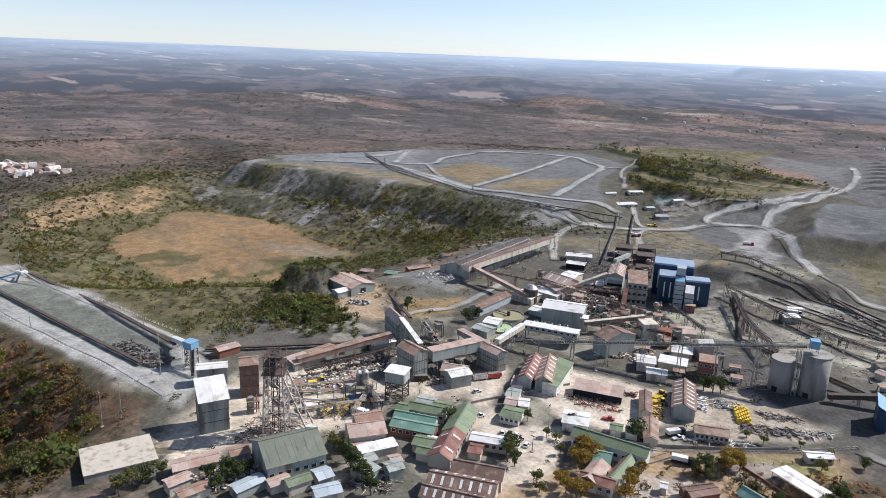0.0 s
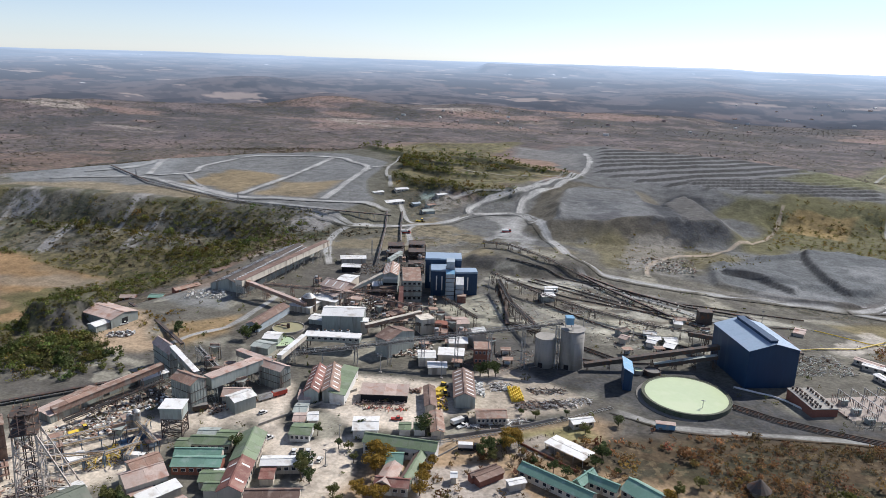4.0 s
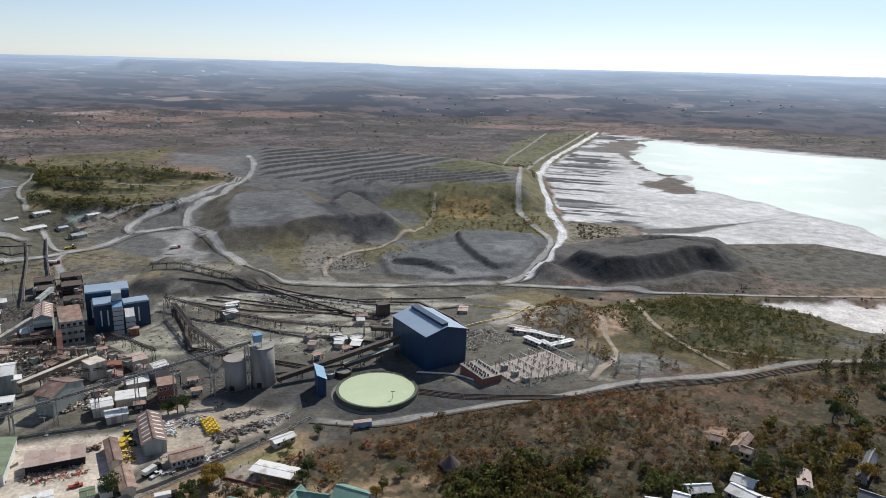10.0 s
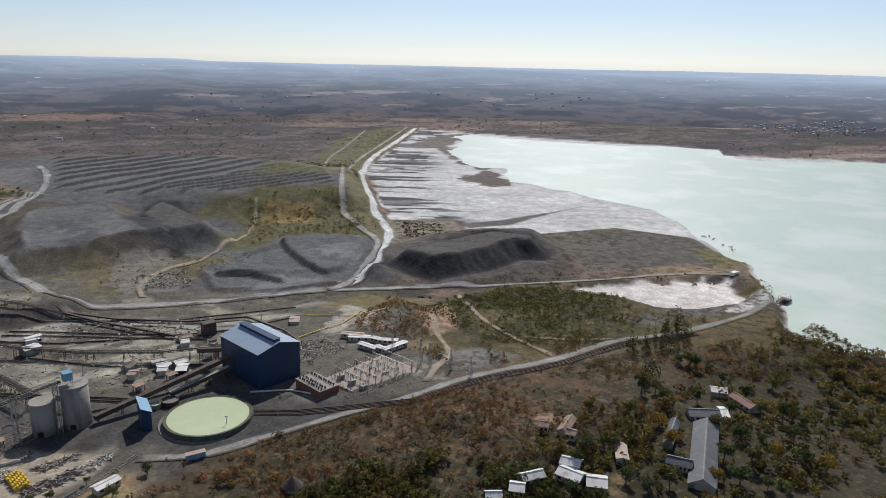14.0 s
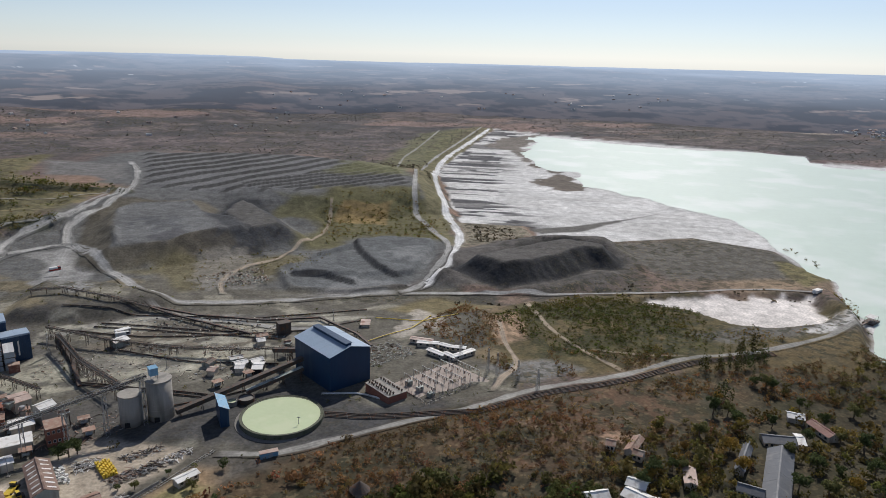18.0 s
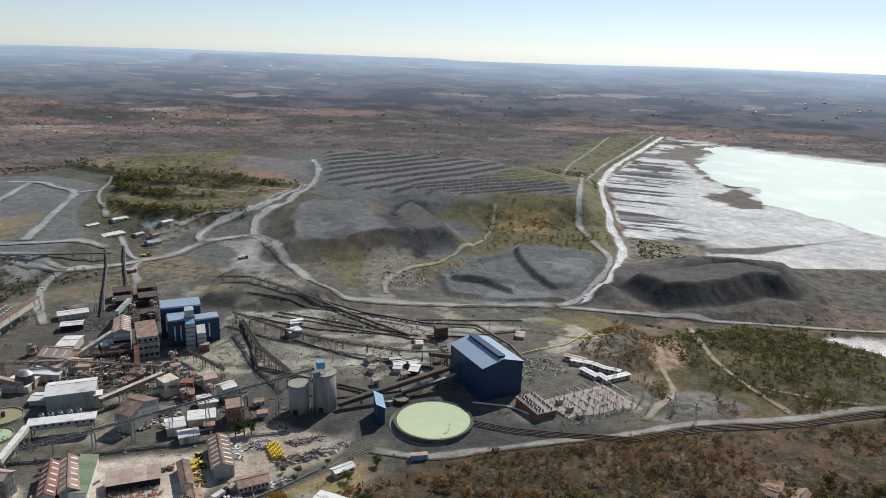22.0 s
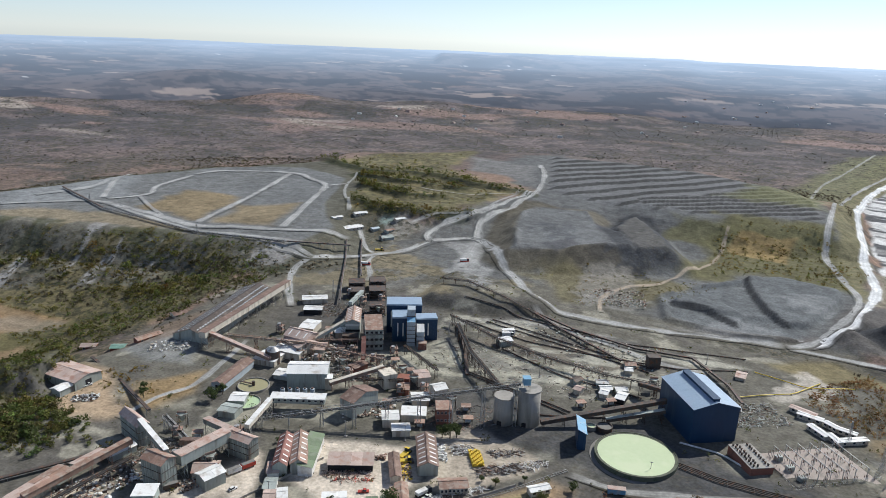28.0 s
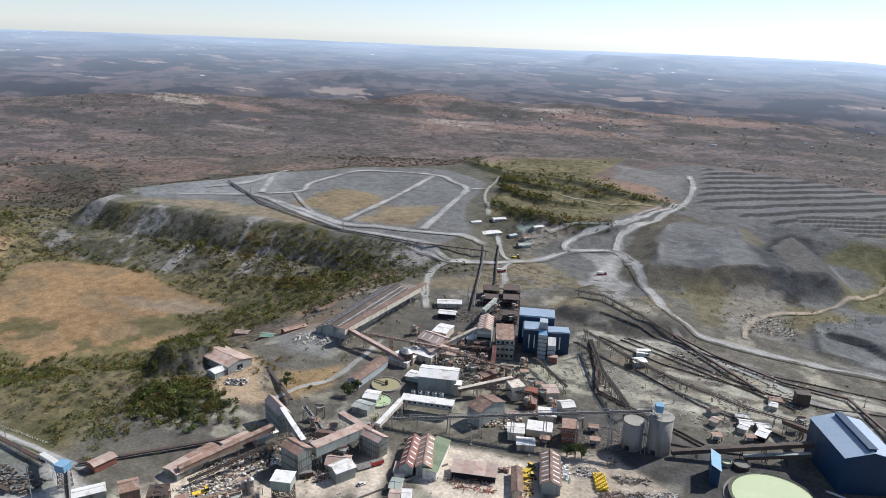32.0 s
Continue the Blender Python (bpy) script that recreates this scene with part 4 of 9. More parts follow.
def strip(name, points, width, colour, label, lift=0.12, category="road", berm=0.0, worn=1.0):
    """A road draped over the land along smoothed points: trodden middle, ragged dusty edges, low windrows."""
    pts = [Vector(p) for p in points]
    line = []
    for i in range(len(pts) - 1):
        p0, p1, p2, p3 = pts[max(i - 1, 0)], pts[i], pts[i + 1], pts[min(i + 2, len(pts) - 1)]
        n = max(2, int((p2 - p1).length / 4))
        for s in range(n):
            t = s / n
            line.append(0.5 * (2 * p1 + (p2 - p0) * t + (2 * p0 - 5 * p1 + 4 * p2 - p3) * t * t + (3 * p1 - p0 - 3 * p2 + p3) * t**3))
    line.append(pts[-1])
    xs = np.array([p.x for p in line]), np.array([p.y for p in line])
    dx, dy = np.gradient(xs[0]), np.gradient(xs[1])
    ln = np.hypot(dx, dy) + 1e-9
    nx, ny = -dy / ln, dx / ln
    w = 0.56 * width * (1 + 0.45 * fbm(xs[0], xs[1], 25, 95, 2))
    n = len(line)
    ends = np.minimum(1, np.minimum(np.arange(n), np.arange(n)[::-1]) / 3.0)
    ks = np.array((-1.0, -0.75, -0.6, -0.45, -0.25, 0, 0.25, 0.45, 0.6, 0.75, 1.0))
    k = np.repeat(ks, n)
    px, py = np.tile(xs[0], len(ks)) + np.tile(nx * w, len(ks)) * k, np.tile(xs[1], len(ks)) + np.tile(ny * w, len(ks)) * k
    ridge = berm * np.exp(-(((np.abs(k) - 0.6) / 0.09) ** 2)) * np.clip(0.6 + 3 * fbm(px, py, 30, 96, 2), 0, 1.4)
    co = np.stack([px, py, ground(px, py) + lift + ridge], 1)
    amount = worn * np.tile(ends, len(ks)) * smooth((0.62 - np.abs(k)) / 0.32 + 1.1 * fbm(px, py, 9, 99, 3) + 0.35) * (np.abs(k) < 0.99)
    rut = 1 + 0.10 * np.cos(k * 12) + 0.35 * fbm(px, py, 14, 94, 2)
    cols = np.ones((len(k), 4))
    cols[:, :3] = land_cover(px, py)[:, :3] * (1 - amount[:, None]) + np.array(colour) * (amount * rut)[:, None]
    faces = [(r * n + i, r * n + i + 1, (r + 1) * n + i + 1, (r + 1) * n + i) for r in range(len(ks) - 1) for i in range(n - 1)]
    me = bpy.data.meshes.new(name)
    me.from_pydata(co.tolist(), [], faces)
    me.update()
    at = me.color_attributes.new("cover", "FLOAT_COLOR", "POINT")
    at.data.foreach_set("color", cols.ravel().astype(np.float32))
    me.polygons.foreach_set("use_smooth", np.ones(len(faces), bool))
    if me.polygons[0].normal.z < 0:
        me.flip_normals()
    me.materials.append(M["road"])
    return tagged(new(name, me), label, category, kind="structure")


TRACK, SALT, SAND = (0.30, 0.297, 0.283), (0.60, 0.60, 0.59), (0.32, 0.265, 0.205)
HAUL = "pale dusty gravel haul road"
strip("road_haul_west", [(-354, 547), (-334, 548), (-313, 548), (-297, 566), (-272, 590), (-250, 617), (-237, 655), (-217, 682), (-196, 690), (-170, 655), (-151, 614), (-127, 580), (-101, 534), (-79, 520), (-62, 518), (-36, 521), (8, 529), (53, 541), (87, 543)], 11, TRACK, HAUL, 0.45, berm=0.9)
strip("road_haul_branch", [(-313, 548), (-316, 523), (-297, 481), (-271, 442)], 8, TRACK, HAUL, 0.4)
strip("road_haul_east", [(90, 540), (146, 531), (190, 522), (245, 514), (310, 505), (389, 501), (434, 478)], 8, TRACK, HAUL, 0.4, berm=0.5)
strip("road_haul_up", [(-237, 655), (-247, 678), (-241, 713), (-222, 746), (-199, 804), (-178, 897)], 10, TRACK, HAUL, 0.5, berm=0.9)
strip("road_haul_ramp", [(-196, 690), (-207, 738), (-200, 768), (-186, 802), (-177, 900), (-190, 1010), (-215, 1100)], 11, TRACK, HAUL, 0.5, berm=0.9)
strip("road_haul_old", [(-272, 688), (-255, 720), (-218, 756), (-205, 815), (-195, 880)], 6, TRACK, "fainter old haul road beside the ramp", 0.5, worn=0.6)
strip("road_haul_yard", [(-195, 686), (-187, 631), (-183, 592)], 10, TRACK, HAUL, 0.4, worn=0.8)
strip("road_haul_link", [(-170, 655), (-178, 664), (-190, 690)], 6, TRACK, HAUL, 0.5)
strip("road_office", [(-318, 660), (-299, 628), (-281, 602), (-266, 594)], 7, TRACK, "dusty lane to the plateau offices", 0.4)
strip("road_smelter", [(-269, 598), (-266, 570), (-250, 539), (-244, 520)], 6, TRACK, HAUL, 0.4)
strip("road_lower", [(-97, 512), (-82, 496), (-62, 481), (-43, 476), (-26, 468), (-3, 455), (30, 450)], 7, TRACK, "pale road below the haul road", 0.4, worn=0.8)
strip("road_dam", [(87, 543), (105, 554), (140, 615), (162, 683), (159, 735), (155, 814), (160, 861), (180, 965), (214, 1114), (279, 1295), (400, 1570), (530, 1870)], 9, TRACK, HAUL, 0.6, berm=0.6)
strip("road_dam_foot", [(168, 1090), (218, 1293), (279, 1457), (397, 1792)], 7, TRACK, "faint grassy track below the dam", 0.5, worn=0.7)
strip("channel_salt", [(100, 551), (124, 573), (159, 648), (183, 720), (190, 800), (200, 870), (213, 968), (226, 1060), (291, 1273), (420, 1560), (543, 1835)], 14, SALT, "channel crusted with white salt", 0.5, "channel")
strip("road_heap", [(-49, 540), (-52, 575), (-35, 615), (-10, 640), (8, 679), (39, 746), (56, 838)], 6, SAND, "sandy track between spoil heaps", 0.5, worn=0.8)
strip("road_south", [(-36, 302), (-10, 297), (18, 303), (50, 309), (91, 316), (135, 332), (186, 344), (215, 355), (242, 363), (280, 364), (319, 371), (362, 383), (411, 409)], 6.5, (0.25, 0.245, 0.225), "grey gravel road beside pipelines", 0.3)
strip("road_dump_front", [(-694, 550), (-657, 582), (-611, 606), (-544, 583), (-482, 563), (-442, 551), (-398, 556), (-350, 560), (-325, 552), (-312, 549)], 9, TRACK, HAUL, 0.6)
strip("road_dump_belt", [(-611, 608), (-530, 588), (-456, 567), (-415, 580), (-377, 591), (-340, 604), (-307, 616)], 12, TRACK, "pale service road under the dump conveyor", 0.6, worn=0.9)
strip("road_dump_diagonal", [(-460, 576), (-476, 669), (-499, 790), (-512, 849)], 9, TRACK, HAUL, 0.6)
strip("road_dump_side", [(-376, 600), (-402, 699), (-428, 790), (-468, 826), (-514, 850), (-606, 831), (-626, 788)], 10, TRACK, HAUL, 0.6)
strip("road_dump_back", [(-623, 785), (-614, 702), (-592, 660), (-615, 620)], 9, TRACK, HAUL, 0.6)
strip("road_dump_fan", [(-622, 621), (-690, 715), (-742, 798)], 11, TRACK, HAUL, 0.6)
strip("road_dump_fan", [(-592, 646), (-545, 610), (-501, 579)], 6, TRACK, HAUL, 0.6, worn=0.7)
strip("road_dump_fan", [(-700, 600), (-680, 660), (-700, 730)], 14, TRACK, HAUL, 0.6, worn=0.7)
strip("road_plateau", [(-433, 904), (-410, 817), (-386, 760), (-362, 722), (-345, 690)], 6, TRACK, "pale track along the dump's flank", 0.5, worn=0.8)
strip("road_plateau", [(-428, 790), (-410, 817)], 6, TRACK, "pale track along the dump's flank", 0.5)
strip("road_plateau", [(-320, 840), (-262, 835), (-225, 845), (-190, 875)], 5, TRACK, "faint track over the middle plateau", 0.5, worn=0.6)
strip("road_valley", [(-270, 262), (-266, 288), (-257, 307), (-260, 339), (-266, 376)], 5, TRACK, "pale track between plant yards", 0.3)
strip("road_trailers", [(104, 332), (115, 350), (131, 370), (135, 407), (145, 454)], 5, SAND, "sandy track past the trailers", 0.3)
strip("road_bush", [(182, 499), (173, 433), (177, 396), (183, 371), (190, 348)], 5, SAND, "sandy track through scrub", 0.3, worn=0.85)
strip("road_bush", [(183, 385), (215, 372), (242, 366)], 4, SAND, "sandy track through scrub", 0.3, worn=0.7)
strip("road_school", [(-113, 215), (-101, 232), (-94, 247)], 5, TRACK, "narrow paved lane beside offices", 0.3)
strip("road_bank", [(-540, 158), (-435, 155), (-376, 162), (-327, 166), (-290, 168)], 4, TRACK, "pale road along the stockpile bank", 0.3)
strip("road_bank_near", [(-480, 112), (-424, 118), (-359, 125), (-310, 131), (-270, 133)], 5, TRACK, "pale road along the stockpile bank", 0.3)
# ---- building kit ----
def add_box(bm, x0, x1, y0, y1, z0, z1, m=None):
    vs = [bm.verts.new((x, y, z)) for z in (z0, z1) for x, y in ((x0, y0), (x1, y0), (x1, y1), (x0, y1))]
    if m is not None:
        for v in vs:
            v.co = m @ v.co
    for f in ((3, 2, 1, 0), (4, 5, 6, 7), (0, 1, 5, 4), (1, 2, 6, 5), (2, 3, 7, 6), (3, 0, 4, 7)):
        bm.faces.new([vs[i] for i in f])


def add_beam(bm, a, b, w, h=None):
    """A square bar from a to b."""
    a, b = Vector(a), Vector(b)
    d = b - a
    if d.length < 1e-4:
        return
    h = h or w
    m = Matrix.Translation(a) @ d.to_track_quat("X", "Z").to_matrix().to_4x4()
    add_box(bm, 0, d.length, -w / 2, w / 2, -h / 2, h / 2, m)


def add_tube(bm, a, b, r, n=8, r2=None):
    a, b = Vector(a), Vector(b)
    d = b - a
    m = Matrix.Translation(a) @ d.to_track_quat("Z", "Y").to_matrix().to_4x4()
    r2 = r if r2 is None else r2
    lo = [bm.verts.new(m @ Vector((r * math.cos(k * math.tau / n), r * math.sin(k * math.tau / n), 0))) for k in range(n)]
    hi = [bm.verts.new(m @ Vector((r2 * math.cos(k * math.tau / n), r2 * math.sin(k * math.tau / n), d.length))) for k in range(n)]
    for k in range(n):
        bm.faces.new((lo[k], lo[(k + 1) % n], hi[(k + 1) % n], hi[k]))
    bm.faces.new(lo[::-1])
    bm.faces.new(hi)


def mesh_of(name, bm, mat):
    bmesh.ops.recalc_face_normals(bm, faces=bm.faces)
    me = bpy.data.meshes.new(name)
    bm.to_mesh(me)
    bm.free()
    me.materials.append(mat)
    return me


def part(name, bm, mat, parent, label=""):
    ob = new(name, mesh_of(name, bm, mat))
    ob.parent = parent
    if label:
        tagged(ob, label)
    return ob


def piece(name, me, parent, m, label=""):
    """Another object on a shared mesh, at a local pose."""
    ob = new(name, me)
    ob.parent = parent
    ob.matrix_local = m
    if label:
        tagged(ob, label)
    return ob


def thing(name, x, y, yaw=0.0, label="", category="", group="", z=None, kind=""):
    ob = new(name)
    ob.empty_display_size = 0.5
    ob.matrix_world = pose(x, y, level(x, y) if z is None else z, 0, 0, yaw)
    return tagged(ob, label, category, group, kind)


def foot(x, y, L, W, yaw):
    """Lowest ground under a footprint."""
    c, s = math.cos(radians(yaw)), math.sin(radians(yaw))
    pts = [(x + c * u * L / 2 - s * v * W / 2, y + s * u * L / 2 + c * v * W / 2) for u in (-1, 0, 1) for v in (-1, 0, 1)]
    return min(level(px, py) for px, py in pts)


SHARED = {}


def box_mesh(name, sx, sy, sz, mat):
    key = (name, round(sx, 2), round(sy, 2), round(sz, 2), mat.name)
    if key not in SHARED:
        bm = bmesh.new()
        add_box(bm, -sx / 2, sx / 2, -sy / 2, sy / 2, 0, sz)
        SHARED[key] = mesh_of(name, bm, mat)
    return SHARED[key]


def windows_on(ob, L, W, z, n, side, w=1.4, h=1.2, name="window", mat=None):
    """A row of panes with frames on one long side (-1 or 1)."""
    pane = box_mesh("pane", w, 0.06, h, mat or M["glass"])
    rim = box_mesh("window_frame", w + 0.24, 0.05, h + 0.24, M["white"])
    for k in range(n):
        u = -L / 2 + L * (k + 0.5) / n
        y = side * (W / 2 + 0.03)
        f = piece(name, rim, ob, pose(u, y, z - 0.12))
        piece("pane", pane, f, pose(0, side * 0.02, 0.12))


def gable(name, label, x, y, L, W, yaw, eave, rise, wall, roof, category="building", over=0.5, win=0, win_z=None, sky=0, door=0, monitor=0.0, half=False, group="", ridge_cap=True, sky_mat=None, roof2=None):
    """Building with a ridge along its length. half: one slope, high on the +y side."""
    ob = thing(name, x, y, yaw, label, category, group, foot(x, y, L, W, yaw))
    bm = bmesh.new()
    a, b = L / 2, W / 2
    if half:
        prof = [(-b, 0), (b, 0), (b, eave + rise), (-b, eave)]
    else:
        prof = [(-b, 0), (b, 0), (b, eave), (0, eave + rise), (-b, eave)]
    ends = [[bm.verts.new((u, v, z)) for v, z in prof] for u in (-a, a)]
    n = len(prof)
    for k in range(n):
        bm.faces.new((ends[0][k], ends[0][(k + 1) % n], ends[1][(k + 1) % n], ends[1][k]))
    bm.faces.new(ends[0][::-1])
    bm.faces.new(ends[1])
    part("wall", bm, wall, ob)
    th = 0.14
    slopes = [(-b, eave, b, eave + rise)] if half else [(-b, eave, 0, eave + rise), (b, eave, 0, eave + rise)]
    panels = max(2, int(round(L / 6.0)))
    for s, (v0, z0, v1, z1) in enumerate(slopes):
        d = Vector((0, v1 - v0, z1 - z0)).normalized()
        up = Vector((0, -d.z, d.y)) if v1 > v0 else Vector((0, d.z, -d.y))
        if up.z < 0:
            up = -up
        p0 = Vector((0, v0, z0)) - d * over
        p1 = Vector((0, v1, z1)) + (d * over if half else Vector())
        for k in range(panels):
            bm = bmesh.new()
            u0, u1 = -a - over + (L + 2 * over) * k / panels + 0.02, -a - over + (L + 2 * over) * (k + 1) / panels - 0.02
            lift = up * (0.02 + 0.03 * ((k * 7 + s * 3) % 4) / 4)
            vs = []
            for off in (lift, lift + up * th):
                for u, p in ((u0, p0), (u1, p0), (u1, p1), (u0, p1)):
                    vs.append(bm.verts.new(Vector((u, 0, 0)) + p + off))
            for f in ((3, 2, 1, 0), (4, 5, 6, 7), (0, 1, 5, 4), (1, 2, 6, 5), (2, 3, 7, 6), (3, 0, 4, 7)):
                bm.faces.new([vs[i] for i in f])
            part("roof_sheet", bm, (roof2 if (roof2 and s) else roof), ob)
        if sky:
            run = (p1 - p0).length
            ang = math.degrees(math.atan2(z1 - z0, abs(v1 - v0)))
            sl = box_mesh("skylight", 0.9, run * 0.62, 0.05, sky_mat or M["white"])
            for k in range(sky):
                u = -a + L * (k + 0.5) / sky
                mid = (p0 + p1) / 2 + up * (th + 0.06)
                piece("skylight", sl, ob, pose(u, mid.y, mid.z, ang if v1 > v0 else -ang))
    if ridge_cap and not half and not monitor:
        bm = bmesh.new()
        add_box(bm, -a - over, a + over, -0.35, 0.35, eave + rise + 0.06, eave + rise + 0.3)
        part("ridge_cap", bm, roof, ob)
    if monitor:
        bm = bmesh.new()
        add_box(bm, -a * 0.92, a * 0.92, -monitor, monitor, eave + rise - monitor * 0.2, eave + rise + 1.2)
        mo = part("roof_monitor", bm, wall, ob)
        bm = bmesh.new()
        add_box(bm, -a * 0.93, a * 0.93, -monitor * 1.25, 0.02, eave + rise + 1.2, eave + rise + 1.4)
        add_box(bm, -a * 0.93, a * 0.93, 0.03, monitor * 1.25, eave + rise + 1.2, eave + rise + 1.4)
        part("monitor_roof", bm, wall, mo)
    if win:
        wz = win_z or eave * 0.42
        for side in (-1, 1):
            windows_on(ob, L, W, wz, win, side, min(1.5, L / win * 0.55), min(1.3, eave * 0.4))
    if door:
        dm = box_mesh("door", min(4.0, W * 0.4), 0.08, min(4.2, eave * 0.75), M["dark"])
        for e in (-1, 1):
            if door == 2 or e == -1:
                piece("door", dm, ob, pose(e * (a + 0.05), 0, 0.02, 0, 0, 90))
    return ob


def block(name, label, x, y, L, W, yaw, h, wall, roof, category="building", bands=0, z0=0.0, group="", parapet=0.25, win=0, rows=1, z=None):
    """Flat-roofed or clad box on legs or on the ground."""
    base = foot(x, y, L, W, yaw) if z is None else z
    ob = thing(name, x, y, yaw, label, category, group, base)
    bm = bmesh.new()
    add_box(bm, -L / 2, L / 2, -W / 2, W / 2, z0, h)
    part("wall", bm, wall, ob)
    bm = bmesh.new()
    add_box(bm, -L / 2 - 0.25, L / 2 + 0.25, -W / 2 - 0.25, W / 2 + 0.25, h + 0.004, h + 0.3)
    part("roof", bm, roof, ob)
    if z0 > 0.5:
        for u in (-1, 1):
            for v in (-1, 1):
                bm = bmesh.new()
                add_box(bm, u * L * 0.44 - 0.2, u * L * 0.44 + 0.2, v * W * 0.44 - 0.2, v * W * 0.44 + 0.2, -1, z0)
                part("leg", bm, M["dark_steel"], ob)
    if bands:
        rib = box_mesh("rib", 0.18, 0.12, h - z0 - 0.4, wall)
        for k in range(bands):
            u = -L / 2 + L * (k + 0.5) / bands
            for s in (-1, 1):
                piece("rib", rib, ob, pose(u, s * (W / 2 + 0.062), z0 + 0.2))
    if win:
        for r in range(rows):
            wz = z0 + (h - z0) * (r + 0.45) / rows
            for side in (-1, 1):
                windows_on(ob, L, W, wz, win, side, min(1.6, L / win * 0.5), min(1.3, (h - z0) / rows * 0.4))
    return ob
# ---- main buildings ----

def thickener(x, y, r):
    ob = thing("thickener_tank", x, y, 0, "round concrete thickener full of pale green slurry", "tank")
    n = 72
    def ring(r0, r1, z0, z1):
        bm = bmesh.new()
        loops = []
        for rad, z in ((r0, z0), (r1, z0), (r1, z1), (r0, z1)):
            loops.append([bm.verts.new((rad * math.cos(k * math.tau / n), rad * math.sin(k * math.tau / n), z)) for k in range(n)])
        for a in range(4):
            for k in range(n):
                bm.faces.new((loops[a][k], loops[a][(k + 1) % n], loops[(a + 1) % 4][(k + 1) % n], loops[(a + 1) % 4][k]))
        return bm
    part("tank_wall", ring(r - 0.4, r, -2, 3.0), M["mossy"], ob, "dark mossy concrete rim")
    part("launder", ring(r - 1.6, r - 0.4, 2.3, 2.75), M["mossy"], ob)
    part("apron", ring(r + 0.01, r + 2.2, -1.5, 0.5), M["gravel"], ob)
    bm = bmesh.new()
    bmesh.ops.create_circle(bm, cap_ends=True, segments=n, radius=r - 0.4, matrix=pose(0, 0, 2.72))
    part("slurry", bm, M["slurry"], ob, "still pale green slurry")
    return ob


def silo(x, y, r, h, label):
    ob = thing("silo", x, y, 0, label, "silo")
    bm = bmesh.new()
    add_tube(bm, (0, 0, -1.5), (0, 0, h), r, 48)
    body = part("shell", bm, M["concrete"], ob)
    for f in body.data.polygons:
        f.use_smooth = abs(f.normal.z) < 0.5
    bm = bmesh.new()
    add_tube(bm, (0, 0, h), (0, 0, h + 0.5), r + 0.25, 48)
    part("roof_slab", bm, M["concrete"], ob)
    for k in range(1, 7):
        bm = bmesh.new()
        add_tube(bm, (0, 0, h * k / 7), (0, 0, h * k / 7 + 0.12), r + 0.05, 48)
        part("pour_joint", bm, M["concrete"], ob)
    piece("door", box_mesh("silo_door", 2.4, 0.3, 2.6, M["dark"]), ob, pose(-1.0, -r + 0.02, 0.2))
    return ob


thickener(-6, 328.5, 20.6)
silo(-64.5, 342.0, 6.1, 20.5, "tall round concrete storage silo")
silo(-77.5, 338.5, 5.4, 15.5, "round concrete storage silo beside a taller one")
ob = thing("silo_head_house", -66.5, 341.0, 24, "light blue sheet-metal conveyor head house on the silo", "head house", z=level(-64.5, 342.0) + 21.0)
for u in (-1, 1):
    for v in (-1, 1):
        bm = bmesh.new()
        add_box(bm, u * 1.6 - 0.12, u * 1.6 + 0.12, v * 1.8 - 0.12, v * 1.8 + 0.12, 0, 2.6)
        part("leg", bm, M["steel"], ob)
bm = bmesh.new()
add_box(bm, -1.9, 1.9, -2.1, 2.1, 2.6, 6.2)
part("wall", bm, M["blue_light"], ob)
bm = bmesh.new()
add_box(bm, -2.1, 2.1, -2.3, 2.3, 6.22, 6.45)
part("roof", bm, M["blue_light"], ob)
gable("pump_house", "tall dark blue shed with light blue lean roof", -34.5, 333.0, 14.5, 4.2, 102, 9.5, 2.2, M["blue"], M["blue_light"], category="shed", half=True)
# ---- buildings ----
# smelter, mill and concentrator
gable("mill_hall", "big blue-clad mill hall with pale blue roof", 22.5, 376.6, 37.4, 25.9, -62, 20.5, 3.5, M["blue"], M["blue_roof"], category="hall", monitor=1.7, door=1)
gable("concentrator_hall", "grey concentrator hall with clean white roof", -197.2, 337.2, 23.3, 16.0, 22, 10.3, 2.0, M["grey"], M["white"], category="hall", sky=0)
block("belt_house", "long white flat-roofed belt house on dark legs", -186.9, 307.6, 30.0, 7.0, 19, 8.0, M["grey"], M["white"], category="plant building", z0=5.2, win=9)
gable("ore_bin_house", "grey gabled ore bin house with dark red roof", -155.4, 319.5, 10.0, 19.7, 162, 10.0, 3.0, M["grey"], M["brown"], category="plant building")
gable("flotation_house", "dusty pink-roofed flotation house beside tanks", -227.4, 381.2, 18.0, 14.0, -7, 9.0, 3.0, M["pink"], M["pink"], category="plant building", sky=3)
block("reagent_store", "low white-roofed reagent store with boxes", -124.5, 324.0, 13.5, 10.0, 19, 4.0, M["cream"], M["white"], category="store")
block("brick_plant_house", "dark red brick plant house with open floors", -108.6, 327.5, 8.3, 10.0, 22, 9.0, M["brick"], M["rust"], category="plant building", win=4, rows=2)
gable("sample_house", "small white-roofed sample house on a tower", -119.1, 349.0, 7.5, 8.0, 45, 8.0, 1.5, M["cream"], M["white"], category="plant building")
block("bag_house", "tan concrete bag house under the conveyors", -152.8, 352.7, 8.2, 9.0, 49, 9.0, M["cream"], M["cream"], category="plant building")
block("brick_store", "small dark red brick store", -144.2, 358.4, 7.1, 6.0, 10, 5.0, M["brick"], M["brick"], category="store")
gable("canteen", "white-roofed open shelter on dark yard", -259.8, 457.9, 18.9, 9.0, 31, 4.0, 0.8, M["cream"], M["white"], category="shed")
